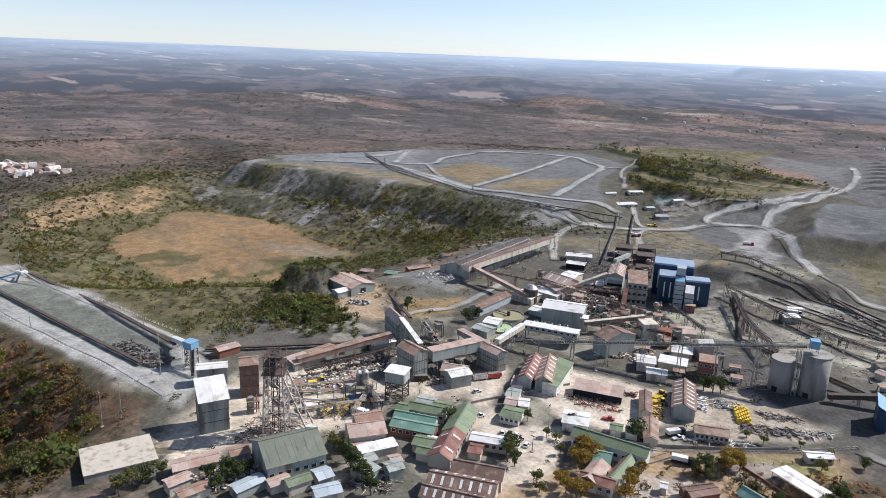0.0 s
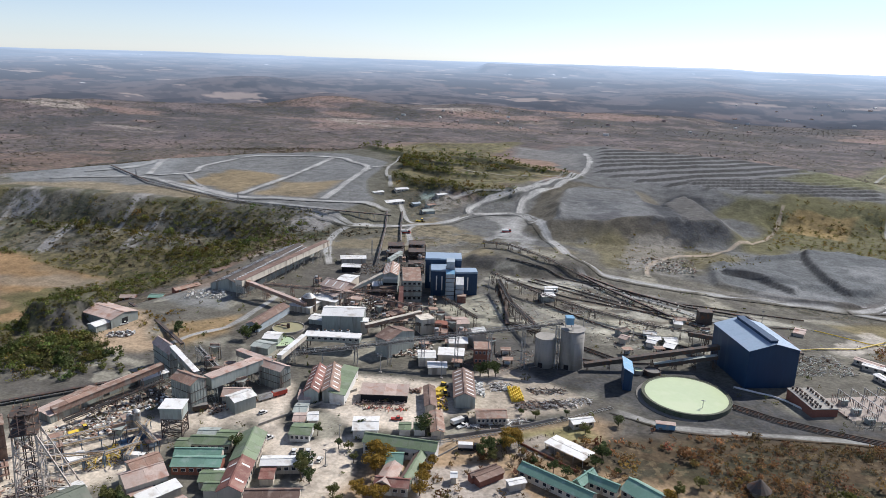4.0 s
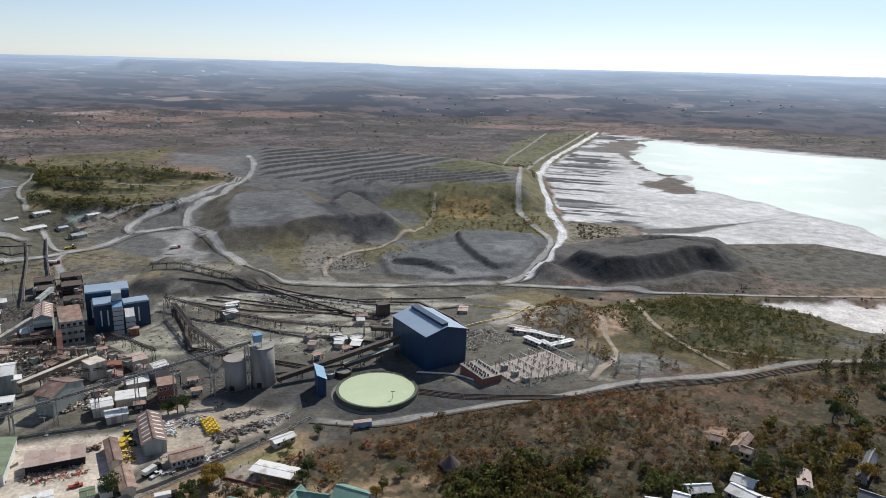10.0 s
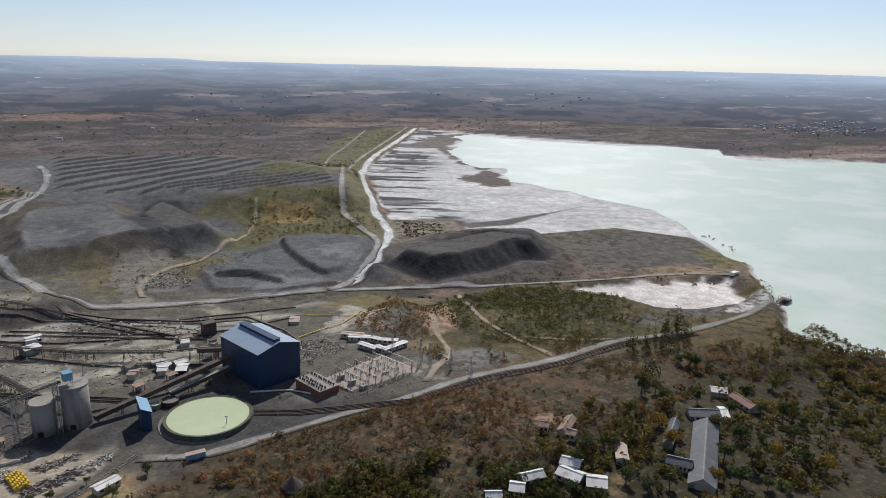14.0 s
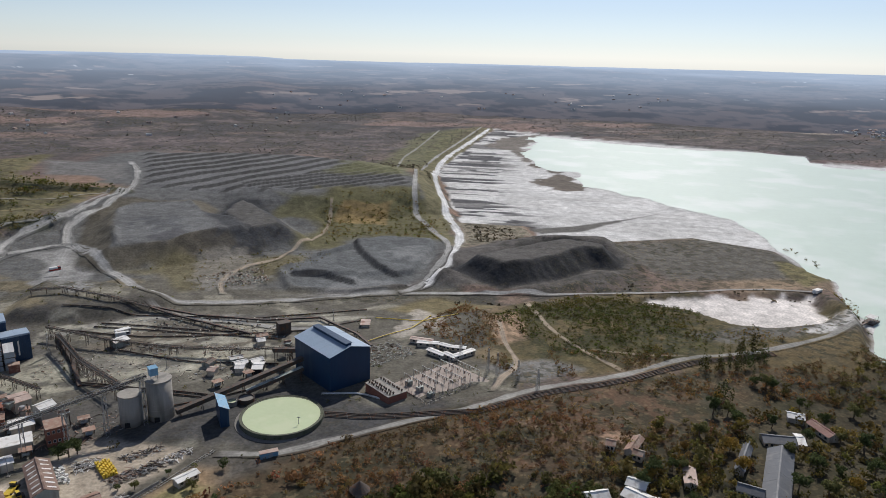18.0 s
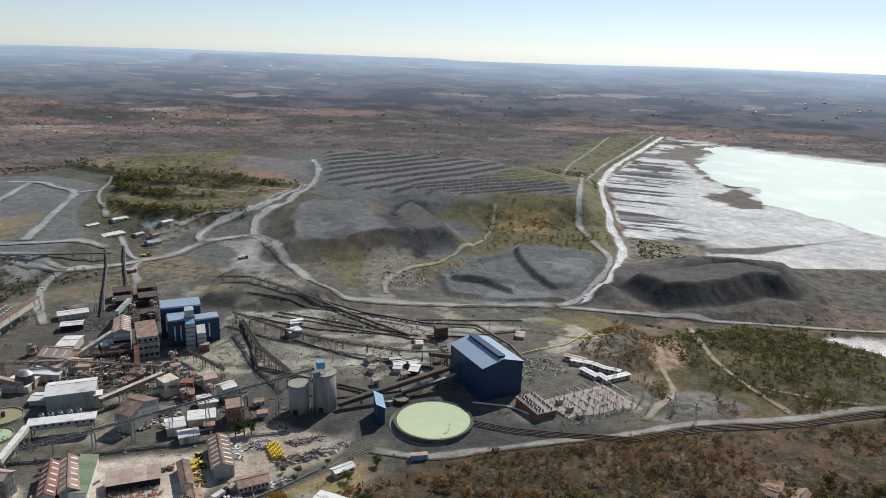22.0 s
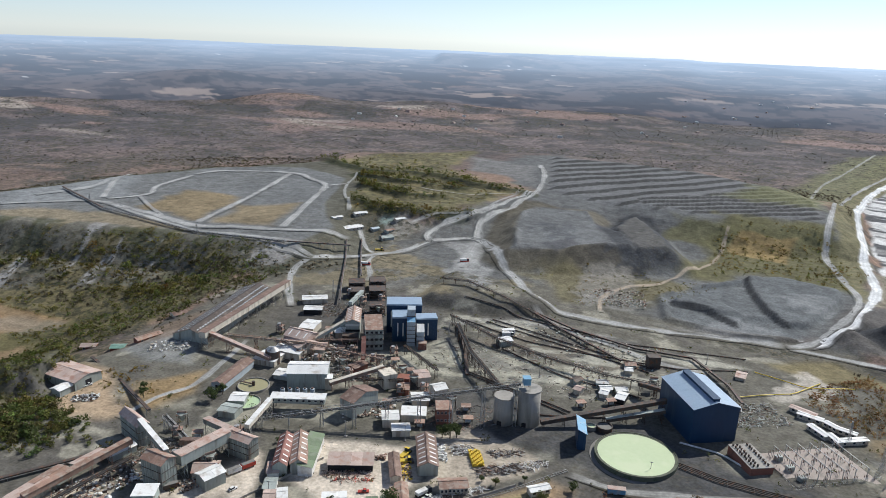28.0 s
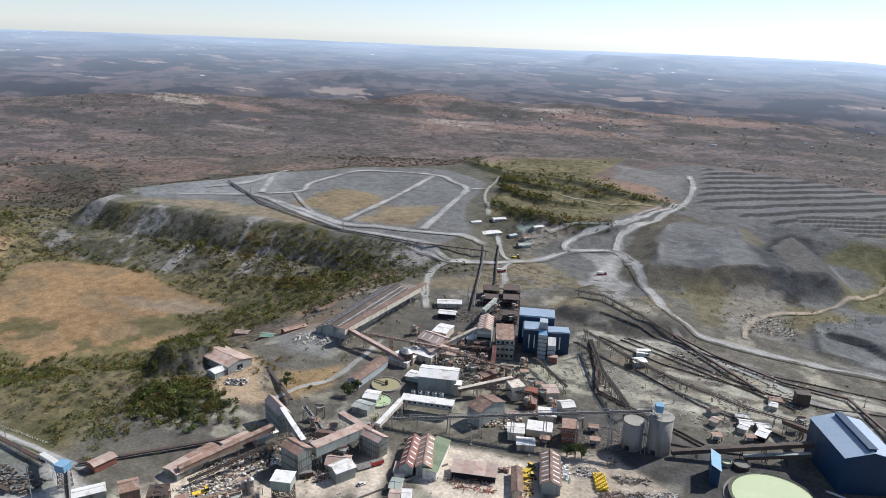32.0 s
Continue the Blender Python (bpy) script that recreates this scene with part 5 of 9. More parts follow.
# solid near-black walls stand in for the shade under the open carport
gable("carport", "white-roofed open carport beside the haul road", -249.8, 437.6, 13.2, 8.0, 21, 4.0, 0.8, M["dark"], M["white"], category="shed")
# crushing plant
gable("screen_tower", "tall weathered grey sheet-clad screening tower", -246.9, 249.7, 19.3, 6.1, -23, 11.7, 2.5, M["grey"], M["pink"], category="plant building", door=1)
gable("transfer_tower", "grey sheet-clad transfer tower with rusty roof", -210.3, 223.8, 12.8, 8.5, -8, 13.4, 2.0, M["grey"], M["rust"], category="plant building")
gable("discharge_tower", "grey ribbed sheet-clad discharge tower", -189.0, 257.9, 13.5, 7.0, -8, 10.0, 1.5, M["grey"], M["pink"], category="plant building")
gable("winder_house", "rust-roofed winder house on a steel frame", -247.7, 158.8, 7.6, 9.0, 59, 15.3, 1.5, M["brown"], M["rust"], category="plant building")
gable("shaft_bin", "tall pale green-grey ore bin tower with white sloping roof", -233.2, 132.0, 11, 11, 68, 14, 5, M["grey"], M["white"], category="plant building", half=True)
gable("olive_workshop", "big olive green sheet-roofed workshop with small windows", -189.8, 136.9, 21.5, 20.6, 71, 7.0, 5.0, M["grey"], M["olive"], category="workshop", win=7, sky=6, sky_mat=M["olive"])
gable("winding_store", "two-storey store with faded pink rusty roof", -180.8, 166.9, 14.1, 10.6, 60, 6.0, 2.5, M["cream"], M["pink"], category="store", win=4)
gable("roof_loft", "rust-roofed upper floor behind the pink store", -184.6, 171.4, 10.7, 6.8, 64, 8.0, 1.2, M["cream"], M["rust"], category="store")
gable("lean_to", "low pale pink sheet-roofed lean-to", -178.4, 162.3, 7.9, 5.3, 65, 3.5, 0.8, M["cream"], M["pink"], category="shed", half=True)
gable("canopy_row", "low pale sheet canopy over a yard", -171.2, 164.1, 14.4, 4.8, 68, 3.5, 0.6, M["cream"], M["white"], category="shed", half=True)
gable("change_house", "long change house with faded green roof sheets", -171.7, 184.9, 17.9, 7.3, 24, 4.0, 1.4, M["brick"], M["teal"], category="building", group="green roofed change houses", win=6)
gable("change_house", "long change house with faded green roof sheets", -177.5, 199.6, 15.9, 6.6, 23, 4.0, 1.4, M["cream"], M["green"], category="building", group="green roofed change houses", win=6)
gable("change_house", "long change house with faded green roof sheets", -175.9, 190.3, 17.4, 4.9, 24, 4.0, 1.4, M["cream"], M["teal"], category="building", group="green roofed change houses", win=6)
gable("store_hut", "small pale store with dull green roof", -161.1, 180.0, 7.9, 7.2, 26, 3.5, 1.2, M["cream"], M["green"], category="store")
gable("store_hut", "small pale store with dull green roof", -156.9, 175.1, 4.8, 5.3, 22, 3.5, 1.0, M["cream"], M["green"], category="store")
gable("workshop_row", "long workshop with light and dark green roof", -160.8, 201.2, 21.3, 9.1, 114, 4.5, 2.4, M["cream"], M["green"], category="workshop", win=7)
gable("workshop_row", "long workshop with dark red sheet roof", -152.2, 182.6, 19.6, 8.6, -66, 4.5, 2.4, M["cream"], M["red"], category="workshop", win=6, sky=2)
gable("machine_shop", "brown corrugated machine shop with roof lights", -132.8, 177.8, 18.4, 8.2, 26, 5.0, 2.2, M["cream"], M["brown"], category="workshop", group="brown machine shops", sky=0, win=6)
gable("machine_shop", "brown corrugated machine shop with roof lights", -131.5, 167.4, 23.7, 9.4, 26, 5.0, 2.2, M["cream"], M["brown"], category="workshop", group="brown machine shops", sky=7, win=6)
gable("machine_shop", "brown corrugated machine shop with roof lights", -128.2, 159.1, 22.4, 7.3, 23, 5.0, 2.2, M["cream"], M["brown"], category="workshop", group="brown machine shops", sky=7, win=6)
gable("bus_shelter", "long white flat-roofed office range", -141.8, 199.7, 19.0, 6.2, 27, 4.0, 0.8, M["cream"], M["white"], category="office", win=7)
gable("timber_shed", "weathered red-roofed timber shed with white strips", -168.1, 261.0, 26.2, 6.5, 113, 6.0, 2.2, M["grey"], M["red"], category="shed", group="red timber sheds", sky=6)
gable("timber_shed", "weathered red-roofed timber shed with white strips", -161.6, 265.3, 26.6, 7.5, 117, 6.0, 2.2, M["grey"], M["rust"], category="shed", group="red timber sheds", sky=6)
gable("timber_lean_to", "green sheet lean-to beside the red sheds", -156.4, 267.4, 29.5, 6.8, 107, 5.0, 1.2, M["white"], M["green"], category="shed", half=True)
# solid near-black walls stand in for the shaded open front
gable("open_store", "long open-fronted store with dusty pink roof", -135.5, 268.8, 21.4, 9.3, 21, 4.0, 0.8, M["dark"], M["pink"], category="store", half=True)
gable("paint_shed", "narrow shed with brown, white and teal roof", -114.2, 272.3, 19.4, 4.8, 116, 4.0, 0.9, M["cream"], M["brown"], category="shed")
gable("white_store", "white sheet-roofed store with low ridges", -128.4, 237.5, 10.3, 11.2, 26, 4.0, 0.9, M["white"], M["white"], category="store", sky=4)
gable("main_office", "long white-walled office with dull green roof", -107.2, 227.7, 29.3, 7.0, 11, 6.0, 2.0, M["white"], M["green"], category="office", win=9)
gable("time_office", "small office with sea-green hipped roof", -105.3, 218.7, 5.9, 8.6, 20, 4.0, 2.0, M["cream"], M["teal"], category="office")
gable("clinic_wing", "long wing with green and brown sheet roof", -96.4, 216.2, 20.1, 4.2, 96, 4.0, 1.6, M["cream"], M["green"], category="office", roof2=M["brown"], win=6)
gable("clinic_block", "low block with faded red roof", -102.5, 207.6, 13.3, 6.3, 98, 4.0, 1.6, M["cream"], M["pink"], category="office", win=4)
gable("clinic_office", "low block with faded red roof over a porch", -99.2, 204.2, 12.1, 6.1, 16, 4.0, 1.4, M["cream"], M["red"], category="office", win=4)
gable("paint_store", "brown-roofed cream store with a row of windows", -83.8, 269.8, 13, 8, 27, 3.5, 1.3, M["cream"], M["rust"], category="store", win=7)
gable("ribbed_store", "grey store with brown roof and white strips", -103.4, 287.6, 27, 9.5, 113, 5.5, 2.2, M["grey"], M["brown"], category="store", sky=7)
gable("tool_shed", "narrow rust-roofed tool shed", -102.4, 253.0, 17.4, 5.3, 116, 3.5, 0.8, M["cream"], M["rust"], category="shed")
gable("gate_office", "low pale office with dull green roof", -150.6, 222.8, 8.1, 9.0, 20, 3.5, 0.8, M["white"], M["green"], category="office", win=4)
gable("gate_store", "low pale store with grey roof", -157.0, 230.9, 4.7, 7.0, 26, 3.5, 0.7, M["white"], M["pink"], category="store")
# school and houses
gable("school_wing", "long sea-green roofed school wing", -44.5, 230.7, 30.0, 5.9, -17, 3.5, 1.9, M["cream"], M["teal"], category="school", group="school wings", win=9)
gable("school_wing", "sea-green roofed school wing round a court", -29.1, 237.0, 13.4, 4.8, -15, 3.5, 1.7, M["cream"], M["teal"], category="school", group="school wings", win=5)
gable("school_wing", "short sea-green roofed school wing", -35.3, 237.1, 10.4, 3.8, 69, 3.5, 1.7, M["cream"], M["teal"], category="school", group="school wings", win=3)
gable("school_hall", "sea-green hipped school hall", -13.3, 236.9, 13.7, 9.6, -27, 3.5, 2.6, M["cream"], M["teal"], category="school", win=4)
gable("classroom", "small brown-roofed classroom on a concrete court", -72.0, 226.5, 11.8, 2.9, 55, 3.0, 1.0, M["brick"], M["brown"], category="school", win=3)
gable("porch_roof", "small white sheet porch roof", -58.5, 225.2, 6.4, 3.2, 43, 3.0, 0.4, M["cream"], M["white"], category="shed")
gable("gate_hut", "white-roofed hut beside the railway", -46.0, 282.1, 9.9, 4.4, 39, 3.0, 0.7, M["cream"], M["white"], category="shed", win=3)
gable("cottage", "white-roofed staff cottage among trees", 116.4, 227.8, 9.2, 5.4, 3, 3.5, 1.5, M["cream"], M["white"], category="house", group="staff cottages", win=3)
gable("cottage", "white-roofed staff cottage among trees", 107.9, 222.9, 5.4, 6.6, -29, 3.5, 1.5, M["cream"], M["white"], category="house", group="staff cottages", win=3)
gable("cottage", "white-roofed staff cottage among trees", 132.8, 225.0, 10.0, 7.6, -55, 3.5, 1.5, M["cream"], M["white"], category="house", group="staff cottages", win=3)
gable("cottage", "white-roofed staff cottage among trees", 136.6, 232.1, 7.8, 6.5, -44, 3.5, 1.5, M["cream"], M["white"], category="house", group="staff cottages", win=3)
gable("cottage", "white-roofed staff cottage among trees", 140.8, 218.5, 7.6, 8.5, -30, 3.5, 1.5, M["cream"], M["white"], category="house", group="staff cottages", win=3)
gable("cottage", "white-roofed staff cottage among trees", 97.0, 221.1, 5.8, 5.3, -15, 3.5, 1.5, M["cream"], M["white"], category="house", group="staff cottages", win=3)
gable("bush_cottage", "brown-roofed cottage in dry bush", 149.2, 259.5, 14.1, 4.4, 45, 3.5, 1.2, M["cream"], M["rust"], category="house", win=2)
gable("bush_cottage", "brown-roofed cottage in dry bush", 138.3, 260.8, 3.7, 5.3, -32, 3.5, 1.2, M["cream"], M["rust"], category="house", win=2)
gable("bush_cottage", "brown-roofed cottage in dry bush", 147.7, 252.3, 4.1, 4.8, -46, 3.5, 1.2, M["cream"], M["rust"], category="house", win=2)
gable("bare_house", "pale flat-roofed house on bare soil", 162.4, 234.8, 12.4, 4.6, 63, 3.5, 0.6, M["cream"], M["pink"], category="house")
gable("club_wing", "grey-roofed club wing with white trim", 197.5, 247.2, 25.3, 3.9, 46, 3.5, 1.8, M["cream"], M["slate"], category="club house", win=6)
gable("club_house", "big grey slate-roofed club house", 201.5, 229.1, 55.4, 10.6, 50, 3.5, 3.0, M["cream"], M["slate"], category="club house", win=12)
gable("club_wing", "grey-roofed club wing with white trim", 184.5, 224.0, 10.1, 5.8, -42, 3.5, 1.8, M["cream"], M["slate"], category="club house", win=6)
gable("club_wing", "grey-roofed club wing with white trim", 226.6, 261.9, 14.6, 7.9, -21, 3.5, 1.8, M["cream"], M["slate"], category="club house", win=6)
gable("shade_house", "white-roofed house among dark trees", 254.6, 284.3, 7.7, 6.9, -33, 3.5, 1.2, M["cream"], M["white"], category="house")
gable("long_house", "faded red-roofed long house among trees", 259.5, 270.4, 15.2, 6.2, -89, 3.5, 1.4, M["cream"], M["red"], category="house", win=4)
gable("shade_house", "white-roofed house among dark trees", 237.9, 260.7, 3.1, 10.5, -24, 3.5, 1.2, M["cream"], M["white"], category="house")
# sheds by the valley and the dump
gable("valley_workshop", "long workshop with pinkish rusty roof", -327.0, 286.5, 30, 18, -6, 5.5, 2, M["grey"], M["pink"], category="workshop", door=2)
gable("valley_annex", "white-roofed annex of the workshop", -318.0, 272.0, 9, 7, 84, 4, 1, M["grey"], M["white"], category="shed")
gable("red_hut", "small brick hut with pale roof", -378.0, 350.0, 10, 6, 25, 3.2, 1, M["brick"], M["pink"], category="hut", win=2)
gable("switch_house", "brick switch house with pale green roof", -348.0, 346.0, 9, 7, 25, 3.4, 0.8, M["brick"], M["teal"], category="hut")
gable("brick_shed", "long brick shed with rusty roof", -335.0, 360.0, 18, 6, 70, 3.6, 1, M["brick"], M["rust"], category="shed", win=3)
gable("upper_house", "low brown-roofed house on the hillside", -345.3, 408.2, 15, 8, 62, 3.3, 1.2, M["cream"], M["brown"], category="house", win=4)
gable("lamp_house", "long grey-blue shed with brown roof", -241.5, 325.0, 34, 8, 94, 4.6, 1.4, M["pale_blue"], M["brown"], category="shed", door=2)
gable("ore_shed", "long ore shed with rows of roof lights", -303.5, 408.0, 100, 26, 96, 4.5, 4.8, M["grey"], M["dark_roof"], category="shed")
gable("plant_office", "white-roofed mine offices on the plateau", -325.0, 652.0, 26, 11, 58, 3.8, 1.2, M["cream"], M["white"], category="office", win=5)
gable("plant_office", "low white-roofed office beside a pale green court", -331.0, 688.0, 15, 7, 50, 3.4, 1.0, M["cream"], M["white"], category="office", win=3)
gable("plant_hut", "grey hut on the plateau yard", -282.0, 648.0, 13, 9, 50, 3.4, 1.4, M["grey"], M["grey"], category="hut")
# sheds near the shaft
block("concrete_slab", "broken pale concrete slab on a retaining wall", -234.0, 94.0, 24, 19, 72, 3.2, M["concrete"], M["cream"], category="slab", z0=-14.0, parapet=0.06)
gable("store_shed", "long pale sheet-roofed store near the shaft", -209.7, 110.8, 15.9, 7.5, 71, 4.0, 0.8, M["cream"], M["pink"], category="store")
gable("sand_store", "small store with dull green and cream roof", -174.5, 129.3, 8.5, 4.9, 78, 4.0, 1.0, M["cream"], M["green"], category="store")
gable("blue_store", "small store with pale blue-grey roof", -171.5, 137.8, 5.4, 7.0, 75, 4.0, 1.0, M["cream"], M["pale_blue"], category="store")
gable("blue_store", "store with pale blue-grey roof beside trees", -162.9, 132.7, 8.8, 6.2, 66, 4.0, 1.0, M["cream"], M["pale_blue"], category="store")
gable("yard_shed", "weathered grey yard shed", -167.4, 155.0, 6.7, 4.8, 78, 4.0, 0.8, M["grey"], M["grey"], category="shed")
gable("yard_shed", "weathered grey yard shed beside stacked timber", -163.9, 151.1, 5.4, 9.4, 97, 4.0, 0.8, M["grey"], M["grey"], category="shed")
gable("yard_shed", "grey sheet yard shed with an open side", -157.1, 158.9, 5.6, 6.1, 70, 4.0, 0.8, M["grey"], M["grey"], category="shed")
block("switchgear_house", "brick switchgear house with white pebbled roof", 48.4, 343.2, 21.2, 11.9, -63, 5.3, M["brick"], M["concrete"], category="substation building")
block("container", "blue and pink steel container beside the thickener", -11.9, 294.9, 8, 2.6, 12, 2.6, M["blue_light"], M["pink"], category="container")
# ---- smaller sheds of the works ----
gable("shed", "small grey-walled shed with white sheet roof", -267.9, 152.7, 13.0, 6.4, 59, 8.0, 0.7, M["grey"], M["white"], category="shed")
gable("shed", "small brick-walled shed with faded pink sheet roof", -290.1, 174.2, 11.0, 6.1, 84, 4.0, 0.7, M["brick"], M["pink"], category="shed")
gable("shed", "small grey-walled shed with faded pink sheet roof", -255.1, 194.7, 17.4, 9.8, 87, 4.0, 0.7, M["grey"], M["pink"], category="shed")
gable("shed", "small grey-walled shed with rusty sheet roof", -255.1, 205.4, 15.1, 8.7, 86, 4.0, 0.7, M["grey"], M["rust"], category="shed")
gable("shed", "small grey-walled shed with faded pink sheet roof", -251.7, 224.0, 15.0, 6.4, 79, 3.0, 0.7, M["grey"], M["pink"], category="shed")
gable("shed", "small grey-walled shed with white sheet roof", -242.8, 235.1, 13.0, 5.3, 73, 3.5, 0.7, M["grey"], M["white"], category="shed")
gable("shed", "small cream-walled shed with white sheet roof", -188.8, 169.7, 6.1, 4.5, 66, 3.0, 0.7, M["cream"], M["white"], category="shed")
gable("shed", "small grey-walled shed with white sheet roof", -216.5, 168.7, 6.0, 5.1, 78, 3.0, 0.7, M["grey"], M["white"], category="shed")
gable("shed", "small grey-walled shed with white sheet roof", -200.3, 153.5, 6.5, 5.6, 77, 3.0, 0.7, M["grey"], M["white"], category="shed")
gable("shed", "small cream-walled shed with faded pink sheet roof", -203.8, 100.9, 8.4, 5.1, 86, 4.0, 0.7, M["cream"], M["pink"], category="shed")
gable("shed", "small cream-walled shed with rusty sheet roof", -195.5, 101.6, 10.1, 4.9, 83, 3.5, 0.7, M["cream"], M["rust"], category="shed")
gable("shed", "small grey-walled shed with pale blue-grey sheet roof", -185.7, 116.5, 10.8, 5.5, 87, 3.5, 0.7, M["grey"], M["pale_blue"], category="shed")
gable("shed", "small cream-walled shed with faded pink sheet roof", -179.6, 124.9, 7.3, 4.8, 78, 3.5, 0.7, M["cream"], M["pink"], category="shed")
gable("shed", "small grey-walled shed with faded pink sheet roof", -198.3, 118.6, 4.2, 4.2, 80, 3.0, 0.7, M["grey"], M["pink"], category="shed")
gable("shed", "small grey-walled shed with rusty sheet roof", -204.7, 125.4, 6.6, 6.0, 72, 4.0, 0.7, M["grey"], M["rust"], category="shed")
gable("shed", "small grey-walled shed with faded pink sheet roof", -161.0, 163.5, 3.8, 5.1, 67, 3.0, 0.7, M["grey"], M["pink"], category="shed")
gable("shed", "small cream-walled shed with white sheet roof", -160.3, 183.8, 4.0, 4.3, 23, 3.0, 0.7, M["cream"], M["white"], category="shed")
gable("shed", "small cream-walled shed with dull green sheet roof", -186.2, 194.1, 5.7, 6.0, 22, 3.5, 0.7, M["cream"], M["green"], category="shed")
gable("shed", "small cream-walled shed with dull green sheet roof", -175.4, 206.6, 7.6, 5.8, 23, 3.5, 0.7, M["cream"], M["green"], category="shed")
gable("shed", "small cream-walled shed with grey sheet roof", -183.3, 204.6, 7.7, 6.3, 23, 3.5, 0.7, M["cream"], M["grey"], category="shed")
gable("shed", "small cream-walled shed with faded red sheet roof", -144.5, 191.1, 4.8, 7.9, 26, 3.0, 0.7, M["cream"], M["red"], category="shed")
gable("shed", "small white-walled shed with grey sheet roof", -161.6, 238.9, 5.2, 8.0, 21, 3.0, 0.7, M["white"], M["grey"], category="shed")
gable("shed", "small white-walled shed with faded pink sheet roof", -167.1, 250.4, 5.2, 9.3, 27, 3.0, 0.7, M["white"], M["pink"], category="shed")
gable("shed", "small cream-walled shed with white sheet roof", -152.9, 234.8, 4.1, 7.1, 31, 3.0, 0.7, M["cream"], M["white"], category="shed")
gable("shed", "small cream-walled shed with rusty sheet roof", -105.4, 255.5, 6.8, 6.0, 28, 3.0, 0.7, M["cream"], M["rust"], category="shed")
gable("shed", "small white-walled shed with dull green sheet roof", -113.3, 244.2, 4.5, 5.8, 24, 3.0, 0.7, M["white"], M["green"], category="shed")
gable("shed", "small white-walled shed with dull green sheet roof", -107.7, 247.0, 4.5, 5.8, 24, 3.0, 0.7, M["white"], M["green"], category="shed")
gable("shed", "small cream-walled shed with white sheet roof", -81.2, 219.7, 1.9, 3.5, 22, 3.0, 0.7, M["cream"], M["white"], category="shed")
gable("shed", "small brick-walled shed with brown sheet roof", -69.7, 225.7, 11.5, 4.8, 58, 3.0, 0.7, M["brick"], M["brown"], category="shed")
gable("shed", "small cream-walled shed with white sheet roof", -134.0, 313.3, 8.6, 9.5, 26, 5.0, 0.7, M["cream"], M["white"], category="shed")
gable("shed", "small cream-walled shed with white sheet roof", -124.8, 305.8, 9.1, 7.0, 26, 4.0, 0.7, M["cream"], M["white"], category="shed")
gable("shed", "small cream-walled shed with white sheet roof", -127.2, 340.8, 9.8, 9.7, 24, 4.0, 0.7, M["cream"], M["white"], category="shed")
gable("shed", "small cream-walled shed with faded pink sheet roof", -135.2, 364.3, 8.1, 10.6, 35, 6.0, 0.7, M["cream"], M["pink"], category="shed")
gable("shed", "small brick-walled shed with brown sheet roof", -177.6, 363.8, 10.7, 6.6, 69, 4.0, 0.7, M["brick"], M["brown"], category="shed")
gable("shed", "small brick-walled shed with rusty sheet roof", -140.3, 348.8, 5.9, 8.7, 17, 4.0, 0.7, M["brick"], M["rust"], category="shed")
gable("shed", "small cream-walled shed with white sheet roof", -234.4, 353.1, 14.6, 13.5, 3, 4.0, 0.7, M["cream"], M["white"], category="shed")
gable("shed", "small cream-walled shed with white sheet roof", -226.9, 367.6, 19.2, 14.0, -0, 5.0, 0.7, M["cream"], M["white"], category="shed")
gable("shed", "small cream-walled shed with faded pink sheet roof", -214.3, 378.7, 11.0, 11.5, 15, 4.0, 0.7, M["cream"], M["pink"], category="shed")
gable("shed", "small cream-walled shed with white sheet roof", -210.7, 409.3, 11.0, 9.5, 28, 4.0, 0.7, M["cream"], M["white"], category="shed")
gable("shed", "small cream-walled shed with faded pink sheet roof", -224.9, 375.1, 17.4, 14.6, -26, 7.0, 2.0, M["cream"], M["pink"], category="shed")
gable("shed", "small cream-walled shed with white sheet roof", -235.2, 406.8, 10.5, 15.5, 7, 5.0, 0.7, M["cream"], M["white"], category="shed")
gable("shed", "small grey-walled shed with white sheet roof", -221.0, 300.8, 8.4, 9.7, 18, 4.0, 0.7, M["grey"], M["white"], category="shed")
gable("shed", "small grey-walled shed with grey sheet roof", -217.8, 288.2, 10.0, 8.6, 5, 4.0, 0.7, M["grey"], M["grey"], category="shed")
gable("shed", "small cream-walled shed with faded pink sheet roof", -195.3, 237.5, 11.1, 9.4, 24, 4.0, 1.8, M["cream"], M["pink"], category="shed")
gable("shed", "small grey-walled shed with white sheet roof", -188.7, 232.0, 10.3, 8.1, 67, 6.0, 1.2, M["grey"], M["white"], category="shed")
gable("shed", "small grey-walled shed with white sheet roof", -214.0, 338.8, 11.7, 9.0, 8, 3.0, 0.7, M["grey"], M["white"], category="shed")
gable("shed", "small dark-walled shed with white sheet roof", -18.7, 388.7, 5.4, 9.8, -10, 3.5, 0.7, M["dark"], M["white"], category="shed")
gable("shed", "small cream-walled shed with white sheet roof", -28.9, 390.2, 4.7, 6.2, -8, 3.0, 0.7, M["cream"], M["white"], category="shed")
gable("shed", "small cream-walled shed with white sheet roof", -18.1, 428.4, 4.7, 5.4, 7, 3.0, 0.7, M["cream"], M["white"], category="shed")
gable("shed", "small cream-walled shed with faded pink sheet roof", -43.8, 388.2, 4.3, 5.9, -18, 3.5, 0.7, M["cream"], M["pink"], category="shed")
gable("shed", "small cream-walled shed with faded pink sheet roof", 50.4, 452.9, 5.7, 9.6, -10, 3.0, 0.7, M["cream"], M["pink"], category="shed")
gable("shed", "small grey-walled shed with white sheet roof", -102.8, 439.5, 9.1, 7.4, 41, 4.0, 0.7, M["grey"], M["white"], category="shed")
gable("shed", "small cream-walled shed with grey sheet roof", -83.5, 267.9, 3.1, 3.0, 36, 3.0, 0.7, M["cream"], M["grey"], category="shed")
